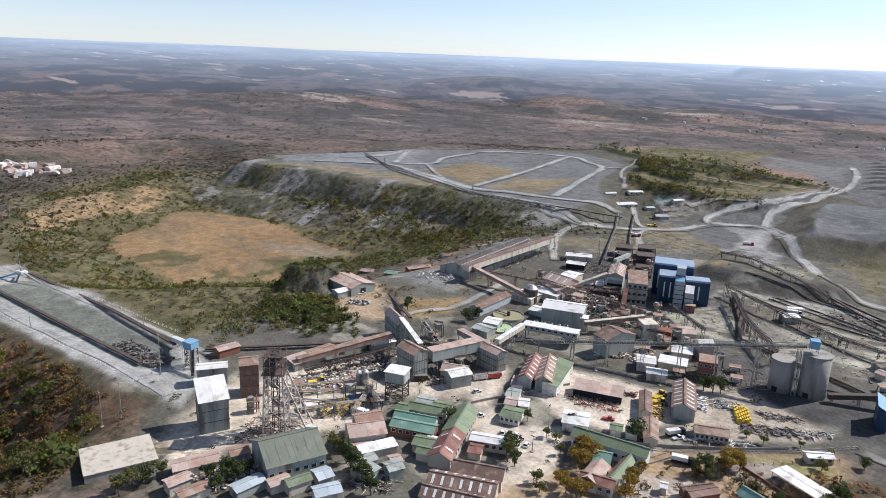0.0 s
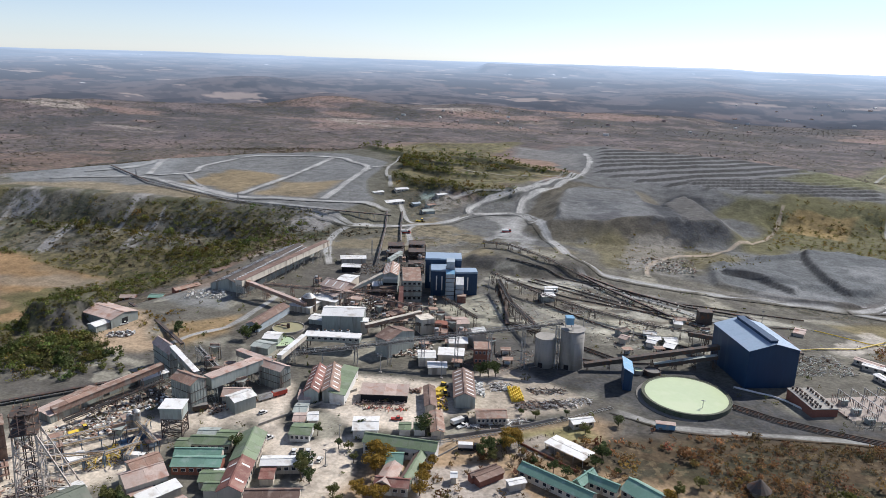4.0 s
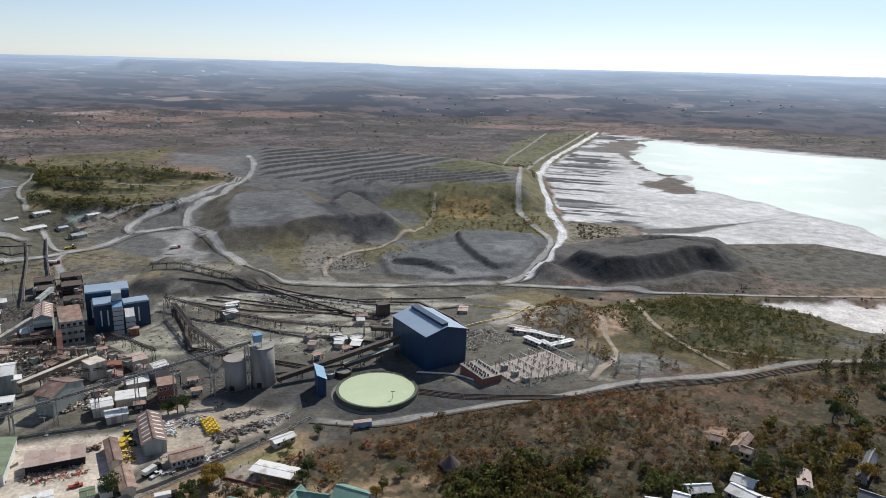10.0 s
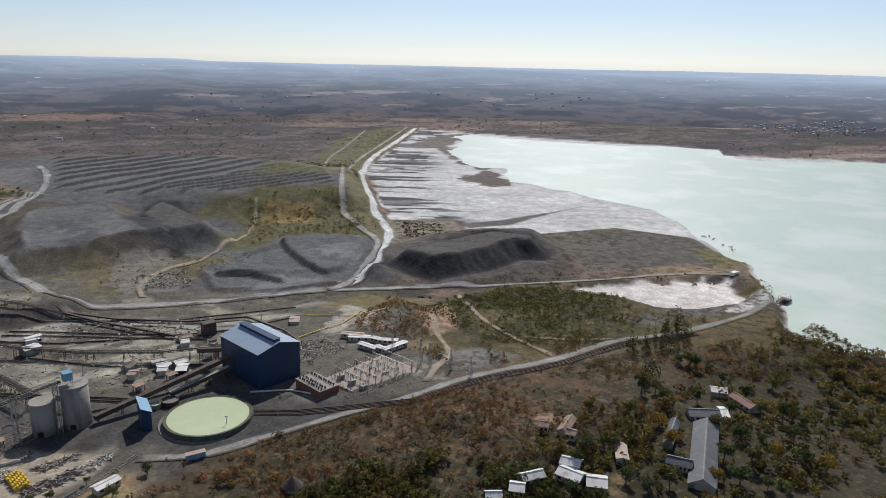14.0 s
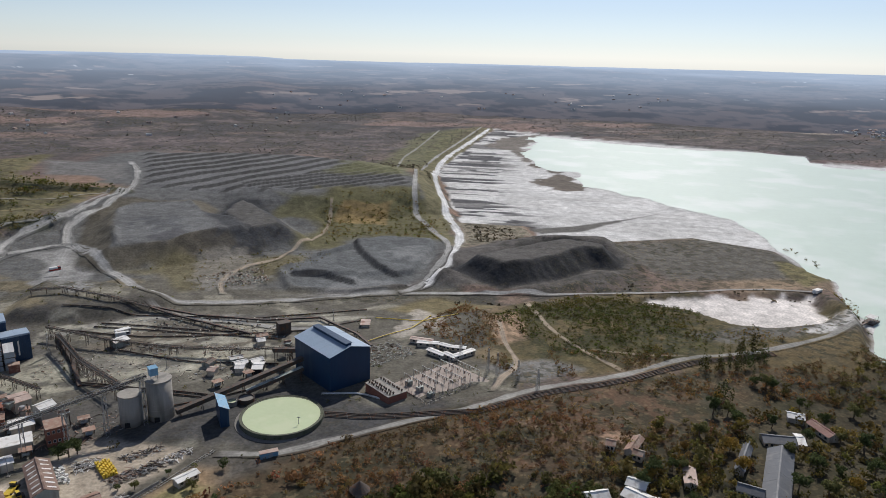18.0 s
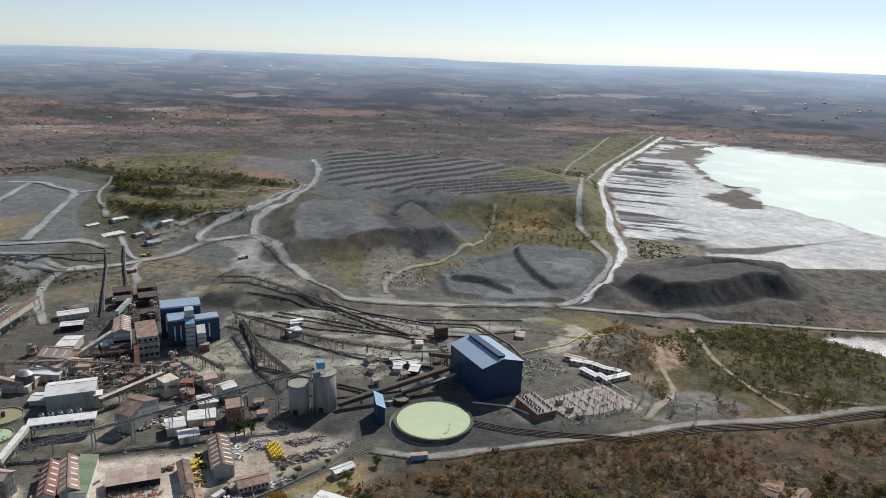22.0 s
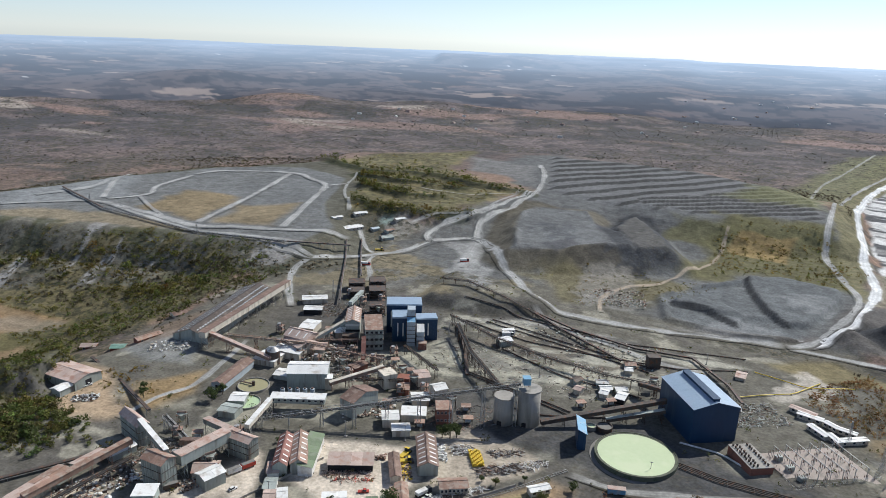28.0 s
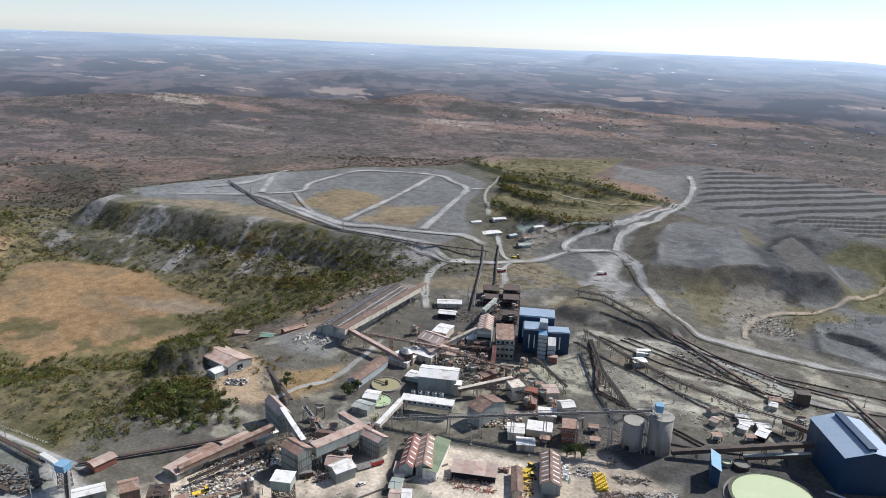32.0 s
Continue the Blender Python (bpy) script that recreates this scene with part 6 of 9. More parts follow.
gable("shed", "low white-roofed shed beside a pale green court", -284.0, 692.0, 15, 6, 55, 3.4, 0.7, M["cream"], M["white"], category="shed")
gable("shed", "small grey shed on the office yard", -304.0, 668.0, 9, 6, 60, 3.2, 0.7, M["grey"], M["pale_blue"], category="shed")
gable("shed", "narrow white-roofed shed behind the offices", -346.0, 662.0, 12, 5, 58, 3.2, 0.7, M["cream"], M["white"], category="shed")
gable("shed", "small rusty shed on the office yard", -287.0, 668.0, 10, 6, 60, 3.0, 0.7, M["grey"], M["rust"], category="shed")
for x, y, L, W, yaw, roof in ((81.5, 413.0, 14, 4.2, -29, "pink"), (84.5, 407.5, 13, 4.2, -22, "white"), (94.5, 401.0, 8, 3.4, -45, "white"), (101.5, 396.5, 9, 3.4, -23, "white"), (86.5, 391.5, 13, 3.8, -55, "white"), (93.5, 385.5, 9.5, 3.4, -60, "white"), (102.0, 387.0, 17, 3.6, 28, "white")):
    gable("trailer", "white site trailer on a gravel pad", x, y, L, W, yaw, 2.8, 0.3, M["cream"], M[roof], category="trailer", group="white site trailers", win=3)
# ---- smelter group ----
def clad_tower(name, label, x, y, L, W, yaw, h, wall, roof, z0=0.0, strips=(), trim=None, rise=0.0, floors=0, category="plant building", wins=0, strip_h=0.55):
    """Tall sheet-clad tower: ribbed cladding, roof sheets, eaves trim, pale light strips and floor ledges on its front."""
    ob = thing(name, x, y, yaw, label, category, z=foot(x, y, L, W, yaw))
    bm = bmesh.new()
    b = W / 2
    prof = [(-b, z0), (b, z0), (b, h + rise), (-b, h)]
    ends = [[bm.verts.new((u, v, z)) for v, z in prof] for u in (-L / 2, L / 2)]
    for k in range(4):
        bm.faces.new((ends[0][k], ends[0][(k + 1) % 4], ends[1][(k + 1) % 4], ends[1][k]))
    bm.faces.new(ends[0][::-1])
    bm.faces.new(ends[1])
    part("wall", bm, wall, ob)
    slope = math.degrees(math.atan2(rise, W))
    n = max(2, int(L / 3.2))
    for k in range(n):
        sheet_ = box_mesh("roof_sheet", L / n + (0.1 if k % 2 else -0.04), math.hypot(W, rise) + 0.7, 0.12 + 0.03 * (k % 3), roof)
        piece("roof_sheet", sheet_, ob, pose(-L / 2 + L * (k + 0.5) / n, 0, h + rise / 2 + 0.06, slope))
    if trim:
        for s in (-1, 1):
            piece("eaves_trim", box_mesh("eaves_trim", L + 0.5, 0.16, 0.9, trim), ob, pose(0, s * (b + 0.12), (h if s < 0 else h + rise) - 0.95))
        for s in (-1, 1):
            piece("eaves_trim", box_mesh("eaves_trim", W + 0.1, 0.16, 0.9, trim), ob, pose(s * (L / 2 + 0.12), 0, h - 0.95, 0, 0, 90))
    rib = box_mesh("cladding_rib", 0.14, 0.1, h - z0 - 1.0, wall)
    for s in (-1, 1):
        for k in range(int(L / 1.6)):
            piece("cladding_rib", rib, ob, pose(-L / 2 + 0.8 + 1.6 * k, s * (b + 0.052), z0 + 0.05))
    for u in strips:
        st = box_mesh("light_strip", 0.8, 0.12, (h - z0) * strip_h, M["white"])
        piece("light_strip", st, ob, pose(u, -b - 0.11, z0 + (h - z0) * 0.22), "translucent white light strip")
    for k in range(1, floors + 1):
        z = z0 + (h - z0) * k / (floors + 1)
        piece("floor_ledge", box_mesh("floor_ledge", L + 0.9, W + 0.9, 0.3, M["dark_steel"]), ob, pose(0, 0, z))
        for s in (-1, 1):
            piece("handrail", box_mesh("handrail", L + 0.9, 0.07, 0.08, M["steel"]), ob, pose(0, s * (b + 0.4), z + 1.2))
    if wins:
        for r in range(max(1, floors)):
            z = z0 + (h - z0) * (r + 0.4) / max(1, floors)
            for k in range(wins):
                # near-black panels stand in for the shaded gaps between floors
                piece("opening", box_mesh("opening", L / wins * 0.55, 0.1, 1.7, M["dark"]), ob, pose(-L / 2 + L * (k + 0.5) / wins, -b - 0.06, z))
    return ob


BL, BR = M["blue"], M["blue_roof"]
clad_tower("smelter_block", "tall dark blue clad smelter block with pale roof", -176.0, 435.7, 24.6, 12, 23, 21.5, BL, M["blue_roof"], trim=BR, strips=(-9, -6), rise=0.8)
clad_tower("smelter_wing", "dark blue clad smelter wing with white light strips", -173.1, 421.0, 10.6, 13.5, 24, 18, BL, M["blue_roof"], trim=BR, strips=(-1.6, 2.0))
clad_tower("smelter_wing", "dark blue clad smelter side wing with white light strips", -156.6, 428.6, 14.6, 9, 28, 16.2, BL, M["blue_roof"], trim=BR, strips=(-3.2, 0.9))
clad_tower("lift_shaft", "tall grey sheet-clad lift shaft before the smelter", -163.4, 417.5, 5.4, 5.0, 22, 24.5, M["pale_blue"], M["pale_blue"], rise=0.6, floors=4)
clad_tower("stair_tower", "grey sheet-clad stair tower below the lift shaft", -161.4, 412.4, 5.6, 4.6, 22, 17.6, M["pale_blue"], M["blue_light"], rise=1.4, floors=5)
clad_tower("stair_annex", "pale annex with a sloping light roof", -155.4, 414.6, 5.2, 6.0, 22, 11, M["pale_blue"], M["white"], rise=3.0, floors=2)
block("oil_store", "small rust-red store at the stair tower's foot", -152.0, 410.0, 5.5, 4.0, 20, 4.5, M["red"], M["rust"], category="store")
clad_tower("dryer_house", "tall open-floored dryer house with rust-red roof", -185.2, 403.7, 12.2, 19, 27, 14.6, M["grey"], M["rust"], rise=3.2, floors=3, wins=4)
cr = gable("crusher_house", "crusher house with striped rusty and white roof", -207, 418.0, 26, 9.6, 113, 12.5, 2.0, M["grey"], M["rust"], category="plant building", sky=8)
for z, mat in ((9.6, M["white"]), (5.5, M["dark"])):
    piece("cladding_band", box_mesh("cladding_band", 0.16, 9.9, 1.6, mat), cr, pose(-13.1, 0, z))
block("crusher_annex", "dark low annex before the crusher house", -200.5, 399.5, 10, 6, 20, 6, M["dark_steel"], M["dark_steel"], category="plant building")
conc = bpy.data.objects["concentrator_hall"]
for k in range(9):
    piece("cladding_rib", box_mesh("hall_rib", 0.16, 0.12, 9.6, M["grey"]), conc, pose(-10.4 + 2.6 * k, -8.06, 0.2))
block("hall_annex", "pale stair annex at the concentrator hall's end", -183.2, 336.5, 4.0, 6.0, 22, 7.2, M["cream"], M["white"], category="plant building")
for k in range(5):
    ob = thing("flotation_cell", -203.5 + 4.0 * k, 318.2 + 1.5 * k, 20, "short pale upright cell beside the concentrator hall", "vessel", "flotation cells")
    bm = bmesh.new()
    add_tube(bm, (0, 0, 0), (0, 0, 4.2), 1.25, 16)
    part("shell", bm, M["pale_blue"], ob)
    bm = bmesh.new()
    add_tube(bm, (0, 0, 4.2), (0, 0, 4.9), 0.7, 12)
    part("drive", bm, M["dark_steel"], ob)

for tower, L, W, h in (("screen_tower", 19.3, 6.1, 11.5), ("transfer_tower", 12.8, 8.5, 13.2), ("discharge_tower", 13.5, 7.0, 9.8), ("shaft_bin", 11, 11, 13.8), ("winder_house", 7.6, 9.0, 15.0)):
    ob = bpy.data.objects[tower]
    rib = box_mesh("cladding_rib", 0.22, 0.16, h, M["grey"] if tower != "winder_house" else M["brown"])
    for s in (-1, 1):
        for k in range(int(L / 1.5)):
            piece("cladding_rib", rib, ob, pose(-L / 2 + 0.75 + 1.5 * k, s * (W / 2 + 0.08), 0))
        for k in range(int(W / 1.5)):
            piece("cladding_rib", rib, ob, pose(s * (L / 2 + 0.08), -W / 2 + 0.75 + 1.5 * k, 0, 0, 0, 90))
    for z in (h * 0.35, h * 0.7):
        piece("girt", box_mesh("girt", L + 0.5, W + 0.5, 0.18, M["dark_steel"]), ob, pose(0, 0, z))

sw = bpy.data.objects["switchgear_house"]
bm = bmesh.new()
add_tube(bm, (0, 0, 0), (0, 0, 0.9), 0.45, 10)
add_tube(bm, (0, 0, 0.9), (0, 0, 1.2), 0.65, 10, 0.5)
cowl = mesh_of("roof_vent", bm, M["dark_steel"])
for i in range(10):
    for v in (-4.2, -2.0, 3.4):
        piece("roof_vent", cowl, sw, pose(-9.3 + 2.05 * i, v + 0.3 * (i % 2), 5.6))

# ore shed: small roof lights in rows
shed = bpy.data.objects["ore_shed"]
light = box_mesh("roof_light", 1.5, 1.0, 0.08, M["pale_blue"])
tilt_ = math.degrees(math.atan2(4.8, 13.0))
for i in range(30):
    for v in (-10.6, -7.2, -3.8, 3.8, 7.2, 10.6):
        piece("roof_light", light, shed, pose(-47 + 3.25 * i, v, 4.5 + 4.8 * (1 - abs(v) / 13) + 0.24, tilt_ if v < 0 else -tilt_))


def process_unit(kind, x, y, yaw):
    """A skid of the plant: steel frame with decks, vessel, pipes and a motor house."""
    words = ("rusty steel process skid with vessel and pipes", "grey pump skid under a small sheet roof", "tall dark hopper on steel legs")[kind]
    ob = thing(("process_skid", "pump_skid", "feed_hopper")[kind], x, y, yaw, words, ("skid", "skid", "hopper")[kind], "plant units")
    h = (5.5, 3.2, 7.5)[kind]
    for u in (-2.2, 2.2):
        for v in (-1.7, 1.7):
            piece("leg", box_mesh("unit_leg", 0.24, 0.24, h, M["dark_steel"]), ob, pose(u, v, 0))
    for z in ((2.2, h) if kind == 0 else (h,)):
        piece("deck", box_mesh("unit_deck", 5.2, 4.2, 0.14, M["dark_steel"] if kind else M["rust"]), ob, pose(0, 0, z))
    bm = bmesh.new()
    if kind == 0:
        add_tube(bm, (-0.8, 0, 2.4), (-0.8, 0, 7.0), 1.3, 14)
        part("vessel", bm, M["steel"], ob)
        bm = bmesh.new()
        add_tube(bm, (1.4, -1, 0.2), (1.4, -1, 8.2), 0.28, 8)
        part("riser_pipe", bm, M["rust"], ob)
    elif kind == 1:
        add_box(bm, -2.8, 2.8, -2.3, 2.3, h + 0.15, h + 0.32)
        part("roof_sheet", bm, M["rust"], ob)
        bm = bmesh.new()
        add_tube(bm, (-1.6, 0, 1.0), (1.4, 0, 1.0), 0.8, 12)
        part("pump", bm, M["pale_blue"], ob)
    else:
        add_tube(bm, (0, 0, 3.5), (0, 0, 7.8), 0.5, 4, 3.0)
        part("hopper", bm, M["grey"], ob)
        bm = bmesh.new()
        add_box(bm, -2.4, 2.4, -0.2, 0.2, 8.0, 9.2)
        part("splash_plate", bm, M["rust"], ob)
    bm = bmesh.new()
    add_tube(bm, (-2.6, 1.9, h * 0.6), (2.6, 1.9, h * 0.6), 0.2, 6)
    add_tube(bm, (2.6, 1.9, h * 0.6), (2.6, 1.9, 0), 0.2, 6)
    part("pipe", bm, M["steel"], ob)
    return ob


UNITS = []
for kind, spots in enumerate((
    ((-219, 366, 20), (-205, 362, 20), (-190, 372, 25), (-172, 376, 20), (-178, 352, 40), (-238, 372, 10), (-252, 395, 0), (-216, 398, 20), (-165, 392, 30), (-190, 383, 20), (-228, 258, 30), (-214, 240, 60), (-200, 270, 20), (-232, 150, 60), (-226, 168, 60), (-141, 345, 20), (-129, 352, 20), (-240, 480, 25), (-224, 470, 25), (-212, 478, 25)),
    ((-228, 363, 20), (-210, 377, 0), (-200, 385, 20), (-168, 356, 20), (-160, 382, 30), (-146, 372, 30), (-241, 388, 0), (-222, 410, 20), (-180, 320, 20), (-143, 330, 20), (-131, 338, 20), (-118, 316, 20), (-205, 212, 60), (-222, 200, 60), (-199, 190, 60), (-236, 176, 60), (-219, 262, 30), (-204, 246, 60), (-95, 330, 20), (-100, 342, 20), (-40, 372, 30), (-24, 381, 30)),
    ((-166, 372, 20), (-186, 360, 20), (-233, 268, 25), (-196, 242, 60), (-212, 186, 60), (-240, 165, 60), (-203, 452, 25), (-148, 365, 30), (-137, 356, 20), (-2, 410, 20), (-108, 340, 20)),
)):
    for k, (x, y, yaw) in enumerate(spots):
        if k == 0:
            UNITS.append(process_unit(kind, x, y, yaw))
        else:
            copy_thing(UNITS[kind], pose(x, y, level(x, y), 0, 0, yaw))
# ---- conveyors and steelwork ----
def conveyor(name, label, a, b, width=2.4, style="truss", step=14.0, deck=2.2, mat=None, roof=None):
    """Belt conveyor from a to b (absolute heights of the belt) on trestles."""
    a, b = Vector(a), Vector(b)
    mid = (a + b) / 2
    ob = thing(name, mid.x, mid.y, 0, label, "conveyor", z=level(mid.x, mid.y))
    inv = ob.matrix_world.inverted()
    mat = mat or M["steel"]
    a2, b2 = inv @ a, inv @ b
    d = (b2 - a2)
    n = d.normalized()
    side = Vector((-n.y, n.x, 0)).normalized() * (width / 2)
    up = Vector((0, 0, 1))
    L = d.length
    bm = bmesh.new()
    m = Matrix.Translation(a2) @ d.to_track_quat("X", "Z").to_matrix().to_4x4()
    add_box(bm, 0, L, -width * 0.36, width * 0.36, -0.12, 0.12, m)
    part("belt", bm, M["belt"], ob, "black rubber belt")
    if style == "truss":
        for s in (-1, 1):
            bm = bmesh.new()
            o = side * s
            add_beam(bm, a2 + o - up * 0.5, b2 + o - up * 0.5, 0.22)
            add_beam(bm, a2 + o + up * deck * 0.55, b2 + o + up * deck * 0.55, 0.18)
            k = max(2, int(L / 2.6))
            for i in range(k):
                p, q = a2 + d * (i / k) + o, a2 + d * ((i + 1) / k) + o
                add_beam(bm, p - up * 0.5, p + up * deck * 0.55, 0.13)
                if i % 2:
                    add_beam(bm, p - up * 0.5, q + up * deck * 0.55, 0.12)
                else:
                    add_beam(bm, p + up * deck * 0.55, q - up * 0.5, 0.12)
            part("side_truss", bm, mat, ob)
        k = max(2, int(L / 5.2))
        brace = bmesh.new()
        for i in range(k + 1):
            p = a2 + d * (i / k)
            add_beam(brace, p + side + up * deck * 0.55, p - side + up * deck * 0.55, 0.12)
            add_beam(brace, p + side - up * 0.5, p - side - up * 0.5, 0.14)
        part("deck_frame", brace, mat, ob)
        bm = bmesh.new()
        add_box(bm, 0, L, width * 0.52, width * 0.52 + 0.7, -0.35, -0.27, m)
        part("walkway", bm, mat, ob)
    elif style == "gallery":
        bm = bmesh.new()
        add_box(bm, 0, L, -width / 2, width / 2, -0.6, deck, m)
        part("gallery_wall", bm, mat, ob)
        k = max(1, int(L / 6))
        for i in range(k):
            bm = bmesh.new()
            add_box(bm, L * i / k + 0.03, L * (i + 1) / k - 0.03, -width / 2 - 0.2, width / 2 + 0.2, deck + 0.01, deck + 0.16 + 0.05 * (i % 2), m)
            part("roof_sheet", bm, roof or M["rust"], ob)
    else:
        for s in (-1, 1):
            bm = bmesh.new()
            add_beam(bm, a2 + side * s - up * 0.2, b2 + side * s - up * 0.2, 0.25)
            part("stringer", bm, mat, ob)
        bm = bmesh.new()
        add_box(bm, 0, L, -width * 0.42, width * 0.42, 0.25, 0.6, m)
        part("belt_cover", bm, roof or M["dark_steel"], ob)
    k = max(1, int(L / step))
    for i in range(k + 1):
        p = a + (b - a) * ((i + 0.15) / (k + 0.3))
        g = level(p.x, p.y)
        h = p.z - 0.5 - g
        if h < 0.6:
            continue
        base = inv @ Vector((p.x, p.y, g - 0.4))
        topz = inv @ Vector((p.x, p.y, p.z - 0.5))
        bm = bmesh.new()
        spread = 1.0 + min(0.6, h * 0.02)
        for s in (-1, 1):
            for e in ((-1, 1) if h > 7 else (0,)):
                f = n * (0.9 * e)
                add_beam(bm, base + side * s * spread + f, topz + side * s + f * 0.7, 0.2)
        j = max(1, int(h / 3.5))
        for r in range(j):
            z0, z1 = (h + 0.4) * r / j, (h + 0.4) * (r + 1) / j
            for e in ((-1, 1) if h > 7 else (0,)):
                f = n * (0.9 * e)
                add_beam(bm, base + side * spread + f + up * z0, base - side + f + up * z1, 0.11)
                add_beam(bm, base - side * spread + f + up * z0, base + side + f + up * z1, 0.11)
            if h > 7:
                for s in (-1, 1):
                    add_beam(bm, base + side * s + n * 0.9 + up * z0, base + side * s - n * 0.9 + up * z1, 0.1)
        part("trestle", bm, mat, ob)
    return ob


conveyor("truss_conveyor", "long elevated lattice conveyor on tall trestles", (-200, 281, 4), (-69, 338, 24.6), 2.8, "truss", 17, 2.6)
conveyor("ore_gallery", "long cream sheet-clad conveyor gallery with brown roof", (-284, 352, 8.3), (-287, 464, 9), 5.0, "gallery", 12, 3.4, M["cream"], M["brown"])
conveyor("rust_conveyor", "rust-brown covered conveyor falling to a hopper", (-284, 358, 9), (-230, 347, 5), 2.6, "gallery", 14, 1.5, M["rust"], M["pink"])
conveyor("hall_feed", "dark conveyor rising from the silos to the blue hall", (-57, 340, 2.8), (6, 376, 11), 2.4, "gallery", 12, 1.6, M["dark_steel"], M["dark_steel"])
conveyor("hall_feed", "dark low conveyor entering the blue hall", (-24, 358, 2), (6, 370, 8), 2.2, "gallery", 10, 1.4, M["dark_steel"], M["grey"])
conveyor("hall_feed", "dark conveyor behind the blue hall", (-10, 402, 6), (8, 385, 12), 2.4, "gallery", 10, 1.6, M["dark_steel"], M["dark_steel"])
conveyor("stack_conveyor", "dark ground conveyor along the stockpile bank", (-312, 159, 2.6), (-383, 159, 1.6), 2.6, "belt", 9)
conveyor("stack_conveyor", "dark ground conveyor along the stockpile bank", (-384, 159, 1.5), (-500, 157, -4.2), 2.6, "belt", 9)
conveyor("stack_conveyor", "dark ground conveyor on the stockpile's near side", (-306, 138, 1.4), (-358, 133.5, 1.4), 2.4, "belt", 9)
conveyor("stack_conveyor", "dark ground conveyor on the stockpile's near side", (-359, 133.5, 1.4), (-470, 125, 1.2), 2.4, "belt", 9)
conveyor("head_conveyor", "white-covered conveyor rising to a blue head house", (-316, 160, 4), (-290, 154.5, 10), 2.4, "gallery", 9, 1.5, M["white"], M["white"])
conveyor("head_conveyor", "steep steel conveyor below the blue head house", (-287, 154, 10), (-277, 148, 1.5), 2.2, "truss", 9, 1.8)
conveyor("screen_gallery", "white-roofed gallery between two screening towers", (-240, 246, 12.5), (-210, 229, 12), 2.3, "gallery", 14, 2.4, M["grey"], M["white"])
conveyor("plant_gallery", "long grey clad gallery with rust-streaked roof", (-205, 230, 8), (-197, 257, 8), 6.0, "gallery", 12, 4.5, M["grey"], M["pink"])
conveyor("plant_gallery", "inclined gallery with rusty roof sheets", (-192, 259, 9), (-218, 268, 6.5), 3.5, "gallery", 10, 2.2, M["grey"], M["pink"])
conveyor("plant_gallery", "rust-brown inclined gallery on steel legs", (-219, 250, 4), (-200, 250, 8), 3.0, "gallery", 10, 2.0, M["rust"], M["brown"])
conveyor("stair_conveyor", "ribbed inclined conveyor in the screening yard", (-239, 262, 8), (-219, 254, 3), 2.6, "truss", 8, 1.6)
conveyor("link_conveyor", "pale covered conveyor to the white belt house", (-192, 266, 9.5), (-198, 297, 8), 2.4, "gallery", 12, 1.8, M["cream"], M["white"])
conveyor("valley_conveyor", "dark ground conveyor beside a dirt track", (-345, 320, -3.6), (-300, 297, -0.5), 2.2, "belt", 10)
conveyor("valley_conveyor", "dark ground conveyor beside a dirt track", (-300, 297, -0.5), (-256, 270, 3.5), 2.2, "belt", 10)
conveyor("bank_conveyor", "dark ground conveyor along the foot of the works", (-300, 168, 1.3), (-245, 240, 1.5), 2.4, "belt", 10)
conveyor("dump_conveyor", "steel conveyor across the grey dump", (-579, 578, 15.2), (-435, 543, 15.2), 2.4, "truss", 14, 1.4)
conveyor("dump_conveyor", "steel conveyor across the grey dump", (-435, 543, 15.2), (-342, 553, 14.8), 2.4, "truss", 14, 1.4)
conveyor("dump_conveyor", "steel conveyor across the grey dump", (-342, 553, 14.8), (-293, 588, 8), 2.4, "belt", 14, 1.4)
conveyor("dump_conveyor", "distant conveyor along the dump's far edge", (-700, 640, 15), (-579, 578, 15), 2.4, "belt", 14, 1.4)


def conveyor_line(name, label, points, width=2.2, style="belt", mat=None, step=12.0, deck=1.4, roof=None):
    """Conveyor flights from point to point; the third number is the belt's height over the ground."""
    pts = [Vector((x, y, level(x, y) + h)) for x, y, h in points]
    for p, q in zip(pts, pts[1:]):
        conveyor(name, label, p, q, width, style, step, deck, mat, roof)


DK = M["dark_steel"]
conveyor_line("slag_conveyor", "dark lattice conveyor falling towards the silos", [(-138, 442, 9), (-116, 402, 8), (-88, 364, 9)], 2.6, "truss", DK, 10, 2.0)
conveyor_line("slag_conveyor", "dark low conveyor beside the lattice conveyor", [(-142, 457, 2), (-124, 417, 1.5), (-112, 383, 1.2)], 2.4, "belt", DK, 10)
conveyor_line("yard_conveyor", "long dark conveyor on posts to the blue hall", [(-148, 458, 8), (-108, 435, 6), (-69, 420, 5), (-32, 409, 5), (2, 400, 9)], 2.0, "truss", DK, 13, 1.3)
conveyor_line("rim_conveyor", "dark conveyor along the haul road's foot", [(-178, 524, 5), (-156, 528, 4), (-120, 505, 3.5), (-94, 500, 3)], 2.2, "truss", DK, 10, 1.4)
conveyor_line("rim_conveyor", "dark ground conveyor below the haul road", [(-94, 500, 3), (-74, 484, 2.2), (-24, 442, 2)], 2.0, "belt", DK, 10)
conveyor_line("rim_conveyor", "dark ground conveyor curving behind the blue hall", [(-93, 501, 3), (-62, 486, 2), (-16, 471, 1.6), (21, 472, 2), (42, 428, 3), (48, 402, 5)], 2.0, "belt", DK, 10)
conveyor_line("hill_conveyor", "long dark ground conveyor climbing from the smelter", [(-240, 461, 4), (-258, 499, 2.5), (-287, 565, 1.6), (-307, 607, 1.6)], 1.3, "belt", M["steel"], 16)
